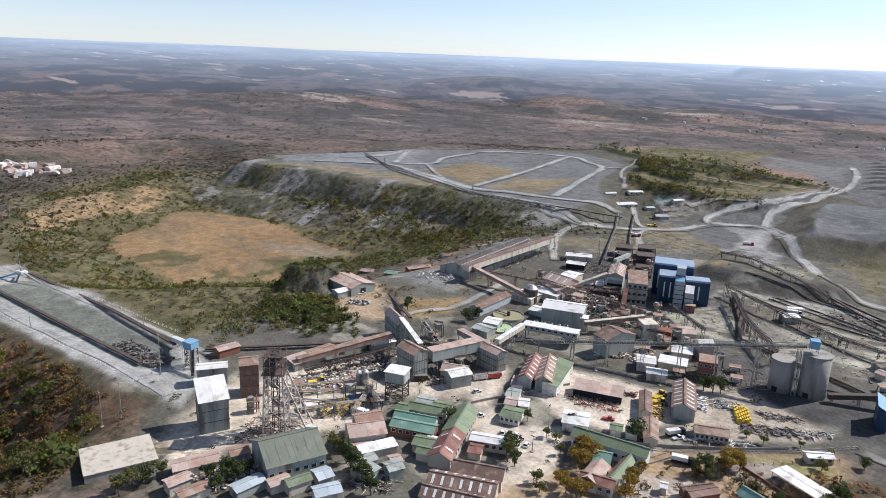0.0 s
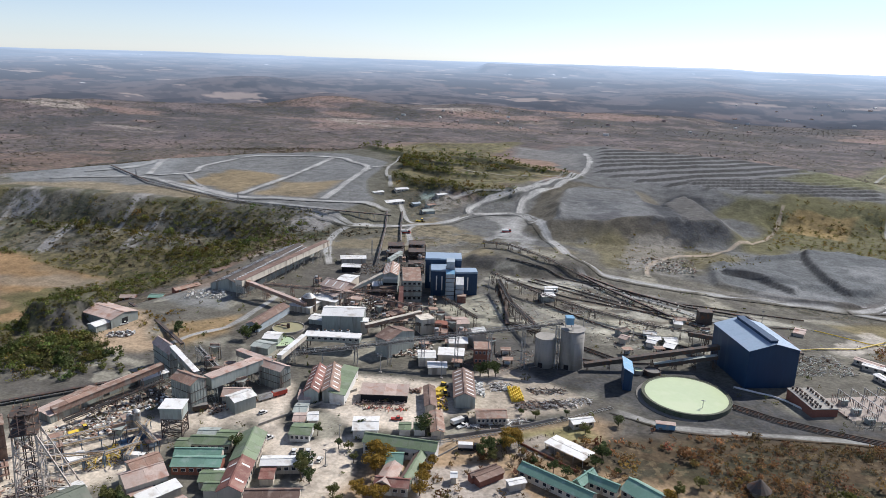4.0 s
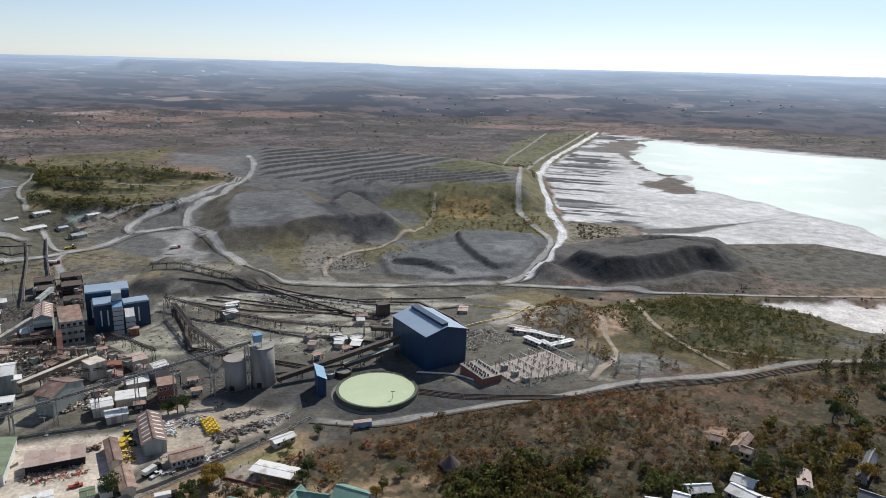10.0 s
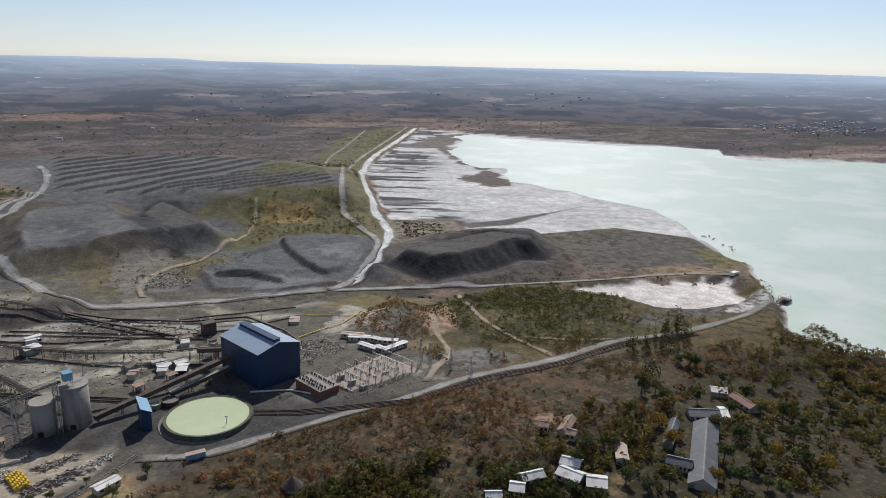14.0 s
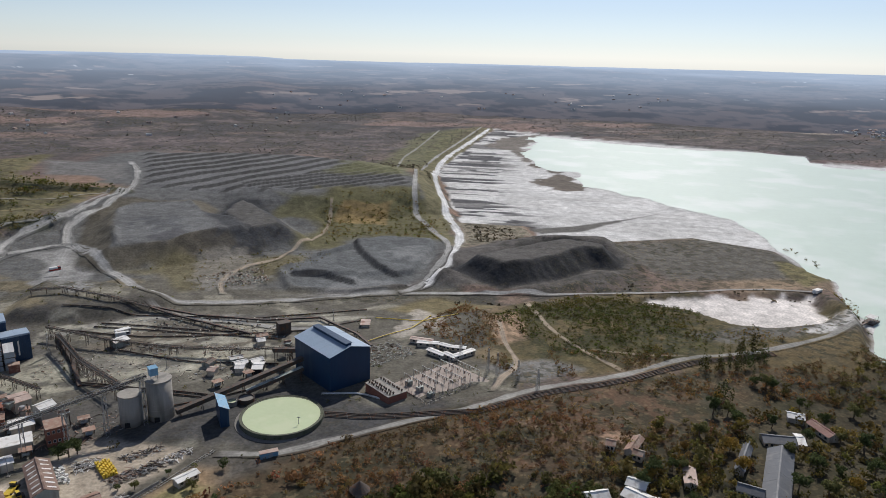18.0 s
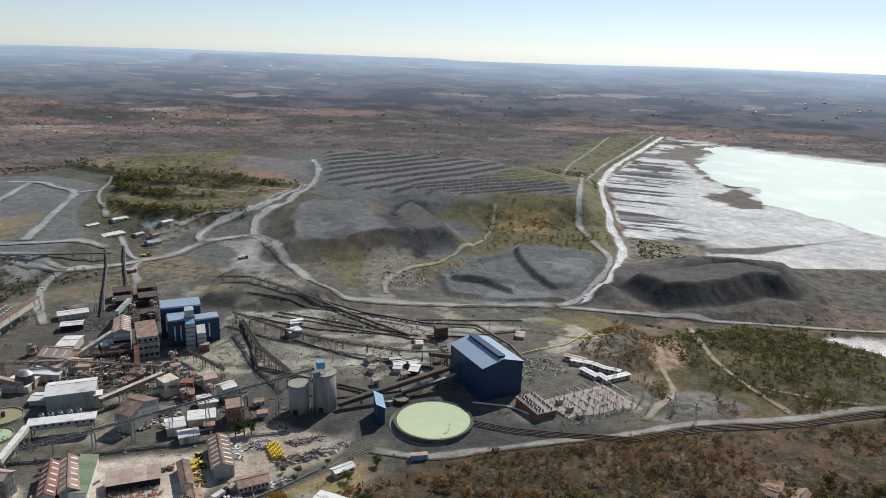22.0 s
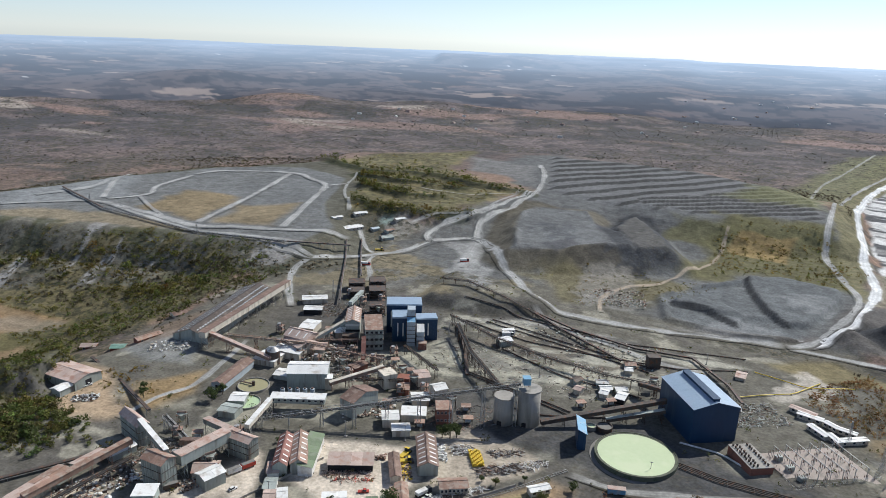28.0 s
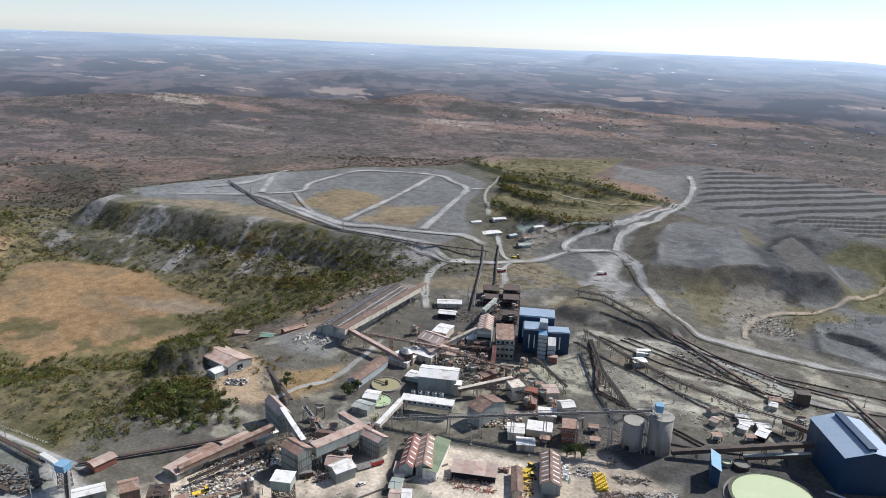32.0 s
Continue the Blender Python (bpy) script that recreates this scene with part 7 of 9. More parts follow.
conveyor_line("hill_conveyor", "dark ground conveyor beside a pale track", [(-252, 525, 2.5), (-274, 570, 1.6), (-298, 623, 1.6)], 1.3, "belt", M["steel"], 16)
conveyor("cross_conveyor", "long brown lattice conveyor over the plant roofs", (-270, 360, 9), (-216, 371, 8.5), 2.2, "truss", 14, 1.6, M["rust"])
conveyor("cross_conveyor", "long brown lattice conveyor over the plant roofs", (-216, 371, 8.5), (-163, 367, 9), 2.2, "truss", 14, 1.6, M["rust"])
conveyor("feed_conveyor", "pale covered conveyor rising to the crusher house", (-221, 380, 4.5), (-207, 405, 12), 2.4, "gallery", 10, 1.5, M["grey"], M["cream"])
conveyor("product_conveyor", "rusty covered conveyor between plant buildings", (-180, 331, 5.5), (-157, 357, 9), 2.4, "gallery", 10, 1.4, M["rust"], M["cream"])
conveyor("red_chute", "rust-red covered chute below the dryer house", (-184, 386, 12), (-178, 372, 3), 2.4, "gallery", 8, 1.6, M["red"], M["red"])
conveyor("spur_conveyor", "grey covered conveyor behind the crusher house", (-219, 437, 12), (-228, 476, 7), 2.6, "gallery", 12, 1.6, M["grey"], M["grey"])
conveyor("pipe_gantry", "brown pipe gantry between plant buildings", (-228, 376, 7), (-190, 392, 7), 1.8, "truss", 10, 1.2, M["rust"])
conveyor("pipe_gantry", "dark pipe gantry beside the bin house", (-176, 340, 6), (-142, 352, 6), 1.8, "truss", 10, 1.2, DK)
conveyor("pipe_gantry", "dark pipe gantry across the smelter yard", (-160, 398, 6), (-128, 372, 6), 1.8, "truss", 10, 1.2, DK)


def lattice_tower(name, label, x, y, yaw, h, base, top, storeys, mat, category, beam=0.3, z=None):
    ob = thing(name, x, y, yaw, label, category, z=z)
    def corner(k, f):
        w = (base + (top - base) * f) / 2
        sx, sy = ((-1, -1), (1, -1), (1, 1), (-1, 1))[k % 4]
        return Vector((sx * w, sy * w, h * f))
    for k in range(4):
        bm = bmesh.new()
        add_beam(bm, corner(k, 0) - Vector((0, 0, 0.5)), corner(k, 1), beam)
        part("leg", bm, mat, ob)
        bm = bmesh.new()
        for s in range(storeys):
            f0, f1 = s / storeys, (s + 1) / storeys
            add_beam(bm, corner(k, f0), corner(k + 1, f1), beam * 0.6)
            add_beam(bm, corner(k + 1, f0), corner(k, f1), beam * 0.6)
            add_beam(bm, corner(k, f1), corner(k + 1, f1), beam * 0.7)
        part("bracing", bm, mat, ob)
    return ob


PALE_STEEL = material("weathered_pale_steel", (0.47, 0.42, 0.365), 0.6, 0.1, 0.2, 4, RUST, 0.25, 2)
head = lattice_tower("headframe", "tall pale lattice shaft headframe with sheave deck", -212.0, 147.5, 41, 26, 9.0, 7.0, 4, PALE_STEEL, "headframe", 0.42)
for z, w in ((26.0, 4.4), (29.6, 3.9), (33.2, 3.9)):
    bm = bmesh.new()
    add_box(bm, -w, w, -w, w, z, z + 0.22)
    part("sheave_deck", bm, M["dark_steel"], head)
for u in (-3.6, -1.2, 1.2, 3.6):
    for v in (-3.6, 3.6):
        bm = bmesh.new()
        add_beam(bm, (u, v, 26.2), (u, v, 34.2), 0.28)
        part("cage_post", bm, M["rust"], head)
for v in (-3.6, 3.6):
    for z in (26.3, 29.9):
        for s_ in (-1, 1):
            bm = bmesh.new()
            add_beam(bm, (-3.6 * s_, v, z), (3.6 * s_, v, z + 3.3), 0.18)
            part("cage_brace", bm, M["rust"], head)
for k in (-1, 1):
    bm = bmesh.new()
    for i in range(20):
        a0, a1 = i * math.tau / 20, (i + 1) * math.tau / 20
        add_beam(bm, (2.2 * math.cos(a0), k * 1.6, 31.8 + 2.2 * math.sin(a0)), (2.2 * math.cos(a1), k * 1.6, 31.8 + 2.2 * math.sin(a1)), 0.25)
    for i in range(6):
        a0 = i * math.tau / 6
        add_beam(bm, (0, k * 1.6, 31.8), (2.2 * math.cos(a0), k * 1.6, 31.8 + 2.2 * math.sin(a0)), 0.15)
    part("sheave_wheel", bm, M["dark_steel"], head)
rake = []
for k in (-1, 1):
    top_, foot_ = Vector((3.4, k * 3.4, 26)), Vector((14.5, k * 4.4, -0.5))
    rake.append((top_, foot_))
    bm = bmesh.new()
    add_beam(bm, top_, foot_, 0.5)
    part("back_leg", bm, PALE_STEEL, head)
for i in range(6):
    f0, f1 = i / 6, (i + 1) / 6
    for a, b in ((0, 1), (1, 0)):
        bm = bmesh.new()
        add_beam(bm, rake[a][0].lerp(rake[a][1], f0), rake[b][0].lerp(rake[b][1], f1), 0.22)
        part("rake_brace", bm, PALE_STEEL, head)
    for k in (0, 1):
        bm = bmesh.new()
        p = rake[k][0].lerp(rake[k][1], f1)
        add_beam(bm, p, (3.5 + 0.2 * f1 * 5, (-1, 1)[k] * (3.5 + f1), p.z + (2.0 if i < 5 else 0.5)), 0.2)
        part("rake_tie", bm, PALE_STEEL, head)
for u in (-1.2, 1.2):
    for v in (-1.2, 1.2):
        bm = bmesh.new()
        add_beam(bm, (u, v, 0), (u, v, 26), 0.3)
        part("guide_rail", bm, M["dark_steel"], head)
for k in range(1, 4):
    bm = bmesh.new()
    add_box(bm, -1.5, 1.5, -1.5, 1.5, 6.5 * k, 6.5 * k + 0.15)
    part("guide_frame", bm, M["dark_steel"], head)

blueh = lattice_tower("blue_head_house", "small blue head house on a dark steel trestle", -289, 154.5, 15, 9.5, 4.4, 4.0, 3, M["dark_steel"], "head house", 0.28)
bm = bmesh.new()
add_box(bm, -2.6, 2.6, -2.4, 2.4, 9.5, 12.8)
part("wall", bm, M["blue_light"], blueh)
bm = bmesh.new()
add_box(bm, -2.9, 2.9, -2.7, 2.7, 12.82, 13.05)
part("roof", bm, M["blue_light"], blueh)

bin_tower = lattice_tower("ore_bin_tower", "grey sheet-clad bin on an open steel tower", -198.5, 202, 24, 8.5, 8.0, 8.0, 3, M["dark_steel"], "bin tower", 0.35)
bm = bmesh.new()
add_box(bm, -4.4, 4.4, -4, 4, 8.6, 13.4)
part("bin_wall", bm, M["grey"], bin_tower)
bm = bmesh.new()
add_box(bm, -4.9, 0, -4.5, 4.5, 13.5, 13.7)
add_box(bm, 0.02, 4.9, -4.5, 4.5, 13.5, 13.66)
part("bin_roof", bm, M["white"], bin_tower)

for x, y, yaw, h, w in ((-244, 500, 27, 7, 13), (-229, 508, 27, 8, 13), (-221, 490, 27, 7, 13), (-236, 484, 27, 6, 12), (-206, 456, 25, 8, 11)):
    fr = lattice_tower("process_plant", "dark open steel plant frame with pipes and decks", x, y, yaw, h, w, w, 3, M["dark_steel"], "process plant", 0.35)
    for k in range(1, 4):
        bm = bmesh.new()
        add_box(bm, -w / 2, w / 2, -w / 2, w / 2, h * k / 3 - 0.1, h * k / 3)
        part("deck", bm, M["dark_steel"], fr)
    for k in range(2):
        bm = bmesh.new()
        add_tube(bm, (-w / 4 + k * w / 2, 0, h / 3), (-w / 4 + k * w / 2, 0, h * 0.9), w * 0.16, 14)
        part("vessel", bm, M["steel"], fr)


def tank(name, label, x, y, r, h, mat, liquid=None, rake=False):
    ob = thing(name, x, y, 0, label, "tank")
    n = 40
    bm = bmesh.new()
    rings = [[bm.verts.new((rad * math.cos(k * math.tau / n), rad * math.sin(k * math.tau / n), z)) for k in range(n)] for rad, z in ((r, -1), (r, h), (r - 0.3, h), (r - 0.3, h - 1.2))]
    for a in range(3):
        for k in range(n):
            bm.faces.new((rings[a][k], rings[a][(k + 1) % n], rings[a + 1][(k + 1) % n], rings[a + 1][k]))
    part("tank_wall", bm, mat, ob)
    bm = bmesh.new()
    bmesh.ops.create_circle(bm, cap_ends=True, segments=n, radius=r - 0.3, matrix=pose(0, 0, h - 0.6))
    part("liquor", bm, liquid or M["gravel"], ob)
    if rake:
        bm = bmesh.new()
        add_box(bm, -r, 0.6, -0.5, 0.5, h + 0.2, h + 0.5)
        part("rake_bridge", bm, M["dark_steel"], ob)
        bm = bmesh.new()
        add_tube(bm, (0, 0, h - 1), (0, 0, h + 2), 0.9, 12)
        part("rake_drive", bm, M["dark_steel"], ob)
    return ob


M["pond_olive"] = material("olive_process_water", (0.30, 0.27, 0.15), 0.4, 0, 0.1, 6)
M["pond_green"] = material("pale_green_process_water", (0.40, 0.50, 0.30), 0.3, 0, 0.1, 6)
tank("round_thickener", "olive thickener tank with a rake bridge", -224.5, 320.5, 9.2, 1.4, M["concrete"], M["pond_olive"], True)
tank("round_thickener", "pale green thickener tank beside a road", -217.0, 302.0, 8.0, 1.2, M["concrete"], M["pond_green"])
tank("round_thickener", "half-dry concrete tank behind the ore shed", -318.0, 452.0, 10.0, 1.4, M["concrete"], M["gravel"])
tank("water_tank", "small round tank beside the thickener", -24.0, 351.0, 4.2, 2.6, M["dark_steel"], M["gravel"])
tank("water_tank", "pale round slurry tank by the pump house", -31.0, 349.0, 2.6, 2.4, M["concrete"], M["slurry"])
for x, y, r, h in ((-207.5, 224, 2.0, 10), (-214, 197, 1.6, 9), (-217, 196, 1.3, 7), (-230.5, 352, 4.0, 9), (-235, 356, 3.5, 7)):
    ob = thing("steel_vessel", x, y, 0, "upright steel process vessel among pipework", "vessel")
    bm = bmesh.new()
    add_tube(bm, (0, 0, 0), (0, 0, h), r, 20)
    part("shell", bm, M["steel"] if r < 3 else M["dark_steel"], ob)
    bm = bmesh.new()
    add_tube(bm, (0, 0, h), (0, 0, h + r * 0.6), r, 20, r * 0.3)
    part("dome", bm, M["steel"], ob)
# ---- trees and scrub ----
def leaf_material(name, dark, light, attr=None):
    m = bpy.data.materials.new(name)
    m.use_nodes = True
    nt = m.node_tree
    b = nt.nodes["Principled BSDF"]
    b.inputs["Roughness"].default_value = 0.85
    b.inputs["Specular IOR Level"].default_value = 0.15
    geo = nt.nodes.new("ShaderNodeNewGeometry")
    ramp = nt.nodes.new("ShaderNodeMix")
    ramp.data_type = "RGBA"
    ramp.inputs[6].default_value, ramp.inputs[7].default_value = (*dark, 1), (*light, 1)
    nt.links.new(geo.outputs["Random Per Island"], ramp.inputs[0])
    out = ramp.outputs[2]
    if attr:
        at = nt.nodes.new("ShaderNodeVertexColor")
        at.layer_name = attr
        mx = nt.nodes.new("ShaderNodeMix")
        mx.data_type, mx.blend_type = "RGBA", "MULTIPLY"
        mx.inputs[0].default_value = 1
        nt.links.new(out, mx.inputs[6])
        nt.links.new(at.outputs[0], mx.inputs[7])
        out = mx.outputs[2]
    nt.links.new(out, b.inputs["Base Color"])
    thin = nt.nodes.new("ShaderNodeBsdfTranslucent")
    nt.links.new(out, thin.inputs[0])
    both = nt.nodes.new("ShaderNodeMixShader")
    both.inputs[0].default_value = 0.4
    nt.links.new(b.outputs[0], both.inputs[1])
    nt.links.new(thin.outputs[0], both.inputs[2])
    nt.links.new(both.outputs[0], nt.nodes["Material Output"].inputs[0])
    return m


LEAF = {
    "dark": leaf_material("dark_green_leaves", (0.045, 0.06, 0.025), (0.11, 0.135, 0.05)),
    "olive": leaf_material("olive_leaves", (0.085, 0.09, 0.033), (0.19, 0.185, 0.07)),
    "gold": leaf_material("yellow_brown_leaves", (0.18, 0.115, 0.028), (0.38, 0.25, 0.05)),
}
rng = np.random.default_rng(7)


def leaf_cloud(centres, radii, per, size, gen):
    """Small bent leaf clumps spread over lumps; returns vertices and quads."""
    k = len(centres)
    d = gen.normal(size=(k, per, 3))
    d /= np.linalg.norm(d, axis=2, keepdims=True)
    rad = gen.uniform(0.55, 1.08, (k, per, 1))
    p = (centres[:, None, :] + d * rad * radii[:, None, :]).reshape(-1, 3)
    nrm = (d + gen.normal(scale=0.55, size=d.shape)).reshape(-1, 3)
    nrm /= np.linalg.norm(nrm, axis=1, keepdims=True)
    t = np.cross(nrm, gen.normal(size=nrm.shape))
    t /= np.linalg.norm(t, axis=1, keepdims=True)
    s = np.cross(nrm, t)
    sz = (np.broadcast_to(np.asarray(size, float).reshape(-1, 1), (k, per)).reshape(-1, 1)) * gen.uniform(0.6, 1.3, (len(p), 1))
    co = np.stack([p - t * sz, p + s * sz * 0.8 - nrm * sz * 0.25, p + t * sz, p - s * sz * 0.8 - nrm * sz * 0.25], 1).reshape(-1, 3)
    faces = np.arange(len(co)).reshape(-1, 4)
    return co, faces


def quads_mesh(name, co, faces, mat, colours=None):
    me = bpy.data.meshes.new(name)
    me.vertices.add(len(co))
    me.vertices.foreach_set("co", co.ravel())
    me.loops.add(faces.size)
    me.loops.foreach_set("vertex_index", faces.ravel().astype(np.int32))
    me.polygons.add(len(faces))
    me.polygons.foreach_set("loop_start", np.arange(0, faces.size, 4, dtype=np.int32))
    me.update(calc_edges=True)
    if colours is not None:
        a = me.color_attributes.new("hue", "FLOAT_COLOR", "POINT")
        a.data.foreach_set("color", np.concatenate([colours, np.ones((len(co), 1))], 1).ravel().astype(np.float32))
    me.materials.append(mat)
    return me


def tree_model(seed, leaf, height=1.0, spread=1.0):
    """A tree 8 m high: forked trunk and a crown of leaf clumps."""
    gen = np.random.default_rng(seed)
    ob = new("tree")
    bm = bmesh.new()
    top = Vector((gen.normal() * 0.4, gen.normal() * 0.4, 3.2 * height))
    add_tube(bm, (0, 0, -0.5), top, 0.32, 8, 0.2)
    cen = []
    for k in range(9):
        a = k * 2.4 + gen.uniform(0, 0.6)
        r = gen.uniform(0.6, 2.6) * spread
        tip = Vector((r * math.cos(a), r * math.sin(a), gen.uniform(3.8, 6.8) * height))
        if k < 6:
            add_tube(bm, top, tip, 0.13, 6, 0.04)
        cen.append(tip)
    part("trunk", bm, M["bark"], ob)
    cen = np.array([tuple(c) for c in cen])
    rad = np.stack([gen.uniform(1.1, 1.9, 9) * spread, gen.uniform(1.1, 1.9, 9) * spread, gen.uniform(0.8, 1.4, 9) * height], 1)
    co, fa = leaf_cloud(cen, rad, 90, 0.34, gen)
    crown = new("crown", quads_mesh("crown", co, fa, LEAF[leaf]))
    crown.parent = ob
    return ob


MODELS = {kind: [tree_model(10 * i + j, kind, *dims) for j, dims in enumerate(((1.0, 1.0), (1.15, 0.9), (0.85, 1.2)))] for i, kind in enumerate(("dark", "olive", "gold"))}
USED = set()


def tree(x, y, h, kind="dark", label=""):
    words = {"dark": "leafy dark green tree beside buildings", "olive": "dusty olive green tree in dry ground", "gold": "round tree with yellow-brown autumn leaves"}[kind]
    k = int(abs(x * 7 + y * 3)) % 3
    src = MODELS[kind][k]
    m = pose(x, y, level(x, y), 0, 0, (x * 37 + y * 11) % 360) @ Matrix.Diagonal((h / 7.5, h / 7.5, h / 7.5, 1))
    if (kind, k) in USED:
        ob = copy_thing(src, m)
    else:
        ob = src
        USED.add((kind, k))
    ob.matrix_basis = m
    return tagged(ob, label or words, "tree", "trees of the works")
# single trees of the works and gardens
tree(-181, 154, 7.4, "olive")
tree(-175, 152, 8.4, "dark")
tree(-169, 150, 8.4, "dark")
tree(-186, 155, 6.3, "olive")
tree(-162, 148, 8.4, "dark")
tree(-154, 145, 7.4, "dark")
tree(-199, 110, 7.4, "dark")
tree(-196, 115, 8.4, "dark")
tree(-194, 118, 7.4, "dark")
tree(-193, 122, 6.3, "dark")
tree(-192, 109, 6.3, "dark")
tree(-115, 220, 8.4, "gold")
tree(-110, 219, 8.4, "gold")
tree(-113, 214, 7.4, "gold")
tree(-113, 228, 6.3, "gold")
tree(-109, 210, 8.4, "gold")
tree(-106, 194, 6.3, "gold")
tree(-110, 197, 6.3, "gold")
tree(-101, 196, 7.4, "gold")
tree(-90, 211, 7.4, "gold")
tree(-92, 217, 6.3, "gold")
tree(-92, 225, 5.2, "gold")
tree(-89, 206, 6.3, "gold")
tree(-106, 248, 8.4, "dark")
tree(-133, 196, 8.4, "olive")
tree(-135, 201, 8.4, "dark")
tree(-129, 195, 6.3, "dark")
tree(-145, 226, 5.2, "dark")
tree(-117, 192, 5.2, "olive")
tree(-113, 188, 5.2, "olive")
tree(-167, 203, 7.4, "dark")
tree(-165, 206, 5.2, "dark")
tree(-70, 254, 8.4, "gold")
tree(-70, 249, 7.4, "dark")
tree(-75, 243, 7.4, "dark")
tree(-77, 238, 6.3, "dark")
tree(-70, 258, 6.3, "gold")
tree(-236, 297, 8.4, "dark")
tree(-235, 305, 6.3, "dark")
tree(-273, 285, 6.3, "dark")
tree(-279, 292, 5.2, "dark")
tree(-253, 195, 5.2, "dark")
tree(-132, 221, 4.2, "dark")
tree(-128, 222, 4.2, "olive")
tree(-121, 214, 4.2, "olive")
tree(-99, 311, 8.4, "dark")
tree(-103, 310, 7.4, "dark")
tree(-96, 313, 7.4, "dark")
tree(-130, 237, 5.2, "dark")
tree(-73, 281, 3.2, "dark")
tree(-66, 280, 4.2, "olive")
tree(-54, 288, 3.2, "dark")
tree(-179, 274, 3.2, "dark")
tree(-216, 90, 7.4, "olive")
tree(-215, 95, 7.4, "dark")
tree(-214, 100, 6.3, "olive")
tree(-214, 85, 7.4, "olive")
tree(-307, 91, 6.3, "dark")
tree(-279, 79, 7.4, "olive")
tree(-249, 67, 8.4, "olive")
tree(-284, 100, 6.3, "olive")
tree(-32, 255, 8.4, "dark")
tree(-34, 251, 6.3, "dark")
tree(-43, 240, 5.2, "dark")
tree(-48, 240, 5.2, "dark")
tree(-56, 241, 4.2, "dark")
tree(-66, 253, 6.3, "gold")
tree(-69, 247, 7.4, "gold")
tree(-2, 242, 6.3, "olive")
tree(5, 253, 5.2, "olive")
tree(-5, 238, 6.3, "gold")
tree(-25, 250, 3.2, "dark")
tree(-43, 276, 5.2, "olive")
tree(-31, 289, 5.2, "dark")
tree(-73, 239, 5.2, "olive")
tree(-18, 241, 4.2, "dark")
tree(222, 305, 6.5, "gold")
tree(211, 292, 9.4, "dark")
tree(261, 317, 9.1, "olive")
tree(257, 321, 7.0, "dark")
tree(262, 313, 8.0, "dark")
tree(219, 291, 7.8, "olive")
tree(218, 282, 8.6, "dark")
tree(190, 238, 9.2, "gold")
tree(163, 241, 6.4, "olive")
tree(159, 243, 6.1, "dark")
tree(147, 238, 9.3, "dark")
tree(223, 249, 7.7, "olive")
tree(230, 239, 9.0, "dark")
tree(237, 233, 6.0, "dark")
tree(234, 220, 7.8, "gold")
tree(255, 232, 8.9, "dark")
tree(244, 214, 6.9, "dark")
tree(217, 217, 9.8, "olive")
tree(203, 208, 9.6, "dark")
tree(212, 202, 6.1, "dark")
tree(275, 235, 6.1, "olive")
tree(251, 209, 8.2, "gold")
tree(268, 252, 9.8, "dark")
tree(275, 246, 7.5, "olive")
tree(308, 260, 6.9, "dark")
tree(243, 262, 7.7, "dark")
tree(262, 261, 6.1, "olive")
tree(235, 277, 6.9, "dark")
tree(197, 257, 7.8, "gold")
tree(189, 269, 8.0, "olive")
tree(155, 219, 6.9, "dark")
tree(161, 212, 6.9, "dark")
tree(172, 213, 6.9, "olive")
tree(139, 232, 7.8, "dark")
tree(128, 216, 7.2, "dark")
tree(194, 213, 6.1, "gold")
tree(207, 223, 9.4, "dark")
tree(265, 276, 8.2, "dark")
tree(293, 286, 8.6, "olive")
tree(265, 294, 6.7, "dark")


def scrub(name, label, poly, count, size, tint, seed, per=9, ragged=20.0, avoid=(), height=0.75, cluster=30.0):
    """Countless bushes over an area, denser in patches: one object."""
    gen = np.random.default_rng(seed)
    px, py = np.array(poly).T
    x, y = gen.uniform(px.min(), px.max(), count * 8), gen.uniform(py.min(), py.max(), count * 8)
    keep = inside(x, y, poly) + ragged * fbm(x, y, 25, seed, 2) > 0
    keep &= fbm(x, y, cluster, seed + 3, 2) * 2 + gen.uniform(-0.75, 0.75, x.size) > -0.05
    for other in avoid:
        keep &= inside(x, y, other) < -1
    x, y = x[keep][:count], y[keep][:count]
    n = len(x)
    s = gen.lognormal(0, 0.38, n) * size
    z = ground(x, y)
    lumps = 3
    per = int(per * 1.4)
    off = gen.normal(scale=0.45, size=(n, lumps, 3)) * s[:, None, None]
    off[:, :, 2] = np.abs(off[:, :, 2]) * 0.7
    cen = np.stack([x, y, z + s * height * 0.55], 1)[:, None, :] + off
    rad = np.repeat(np.stack([s * 0.62, s * 0.62, s * height * 0.6], 1), lumps, axis=0)
    co, fa = leaf_cloud(cen.reshape(-1, 3), rad, per, np.repeat(s * 0.18, lumps), gen)
    shade = gen.uniform(0.55, 1.35, (n, 1)) * np.array(tint) * (1 + gen.normal(scale=0.10, size=(n, 3))) * (1 + np.array((0.32, 0.12, 0.03)) * smooth(0.3 + 3 * fbm(x, y, 45, seed + 9, 2))[:, None])
    cols = np.repeat(np.clip(shade, 0.05, 8), lumps * per * 4, axis=0)
    me = quads_mesh(name, co, fa, SCRUB, cols)
    return tagged(new(name, me), label, "bushes", kind="stuff")


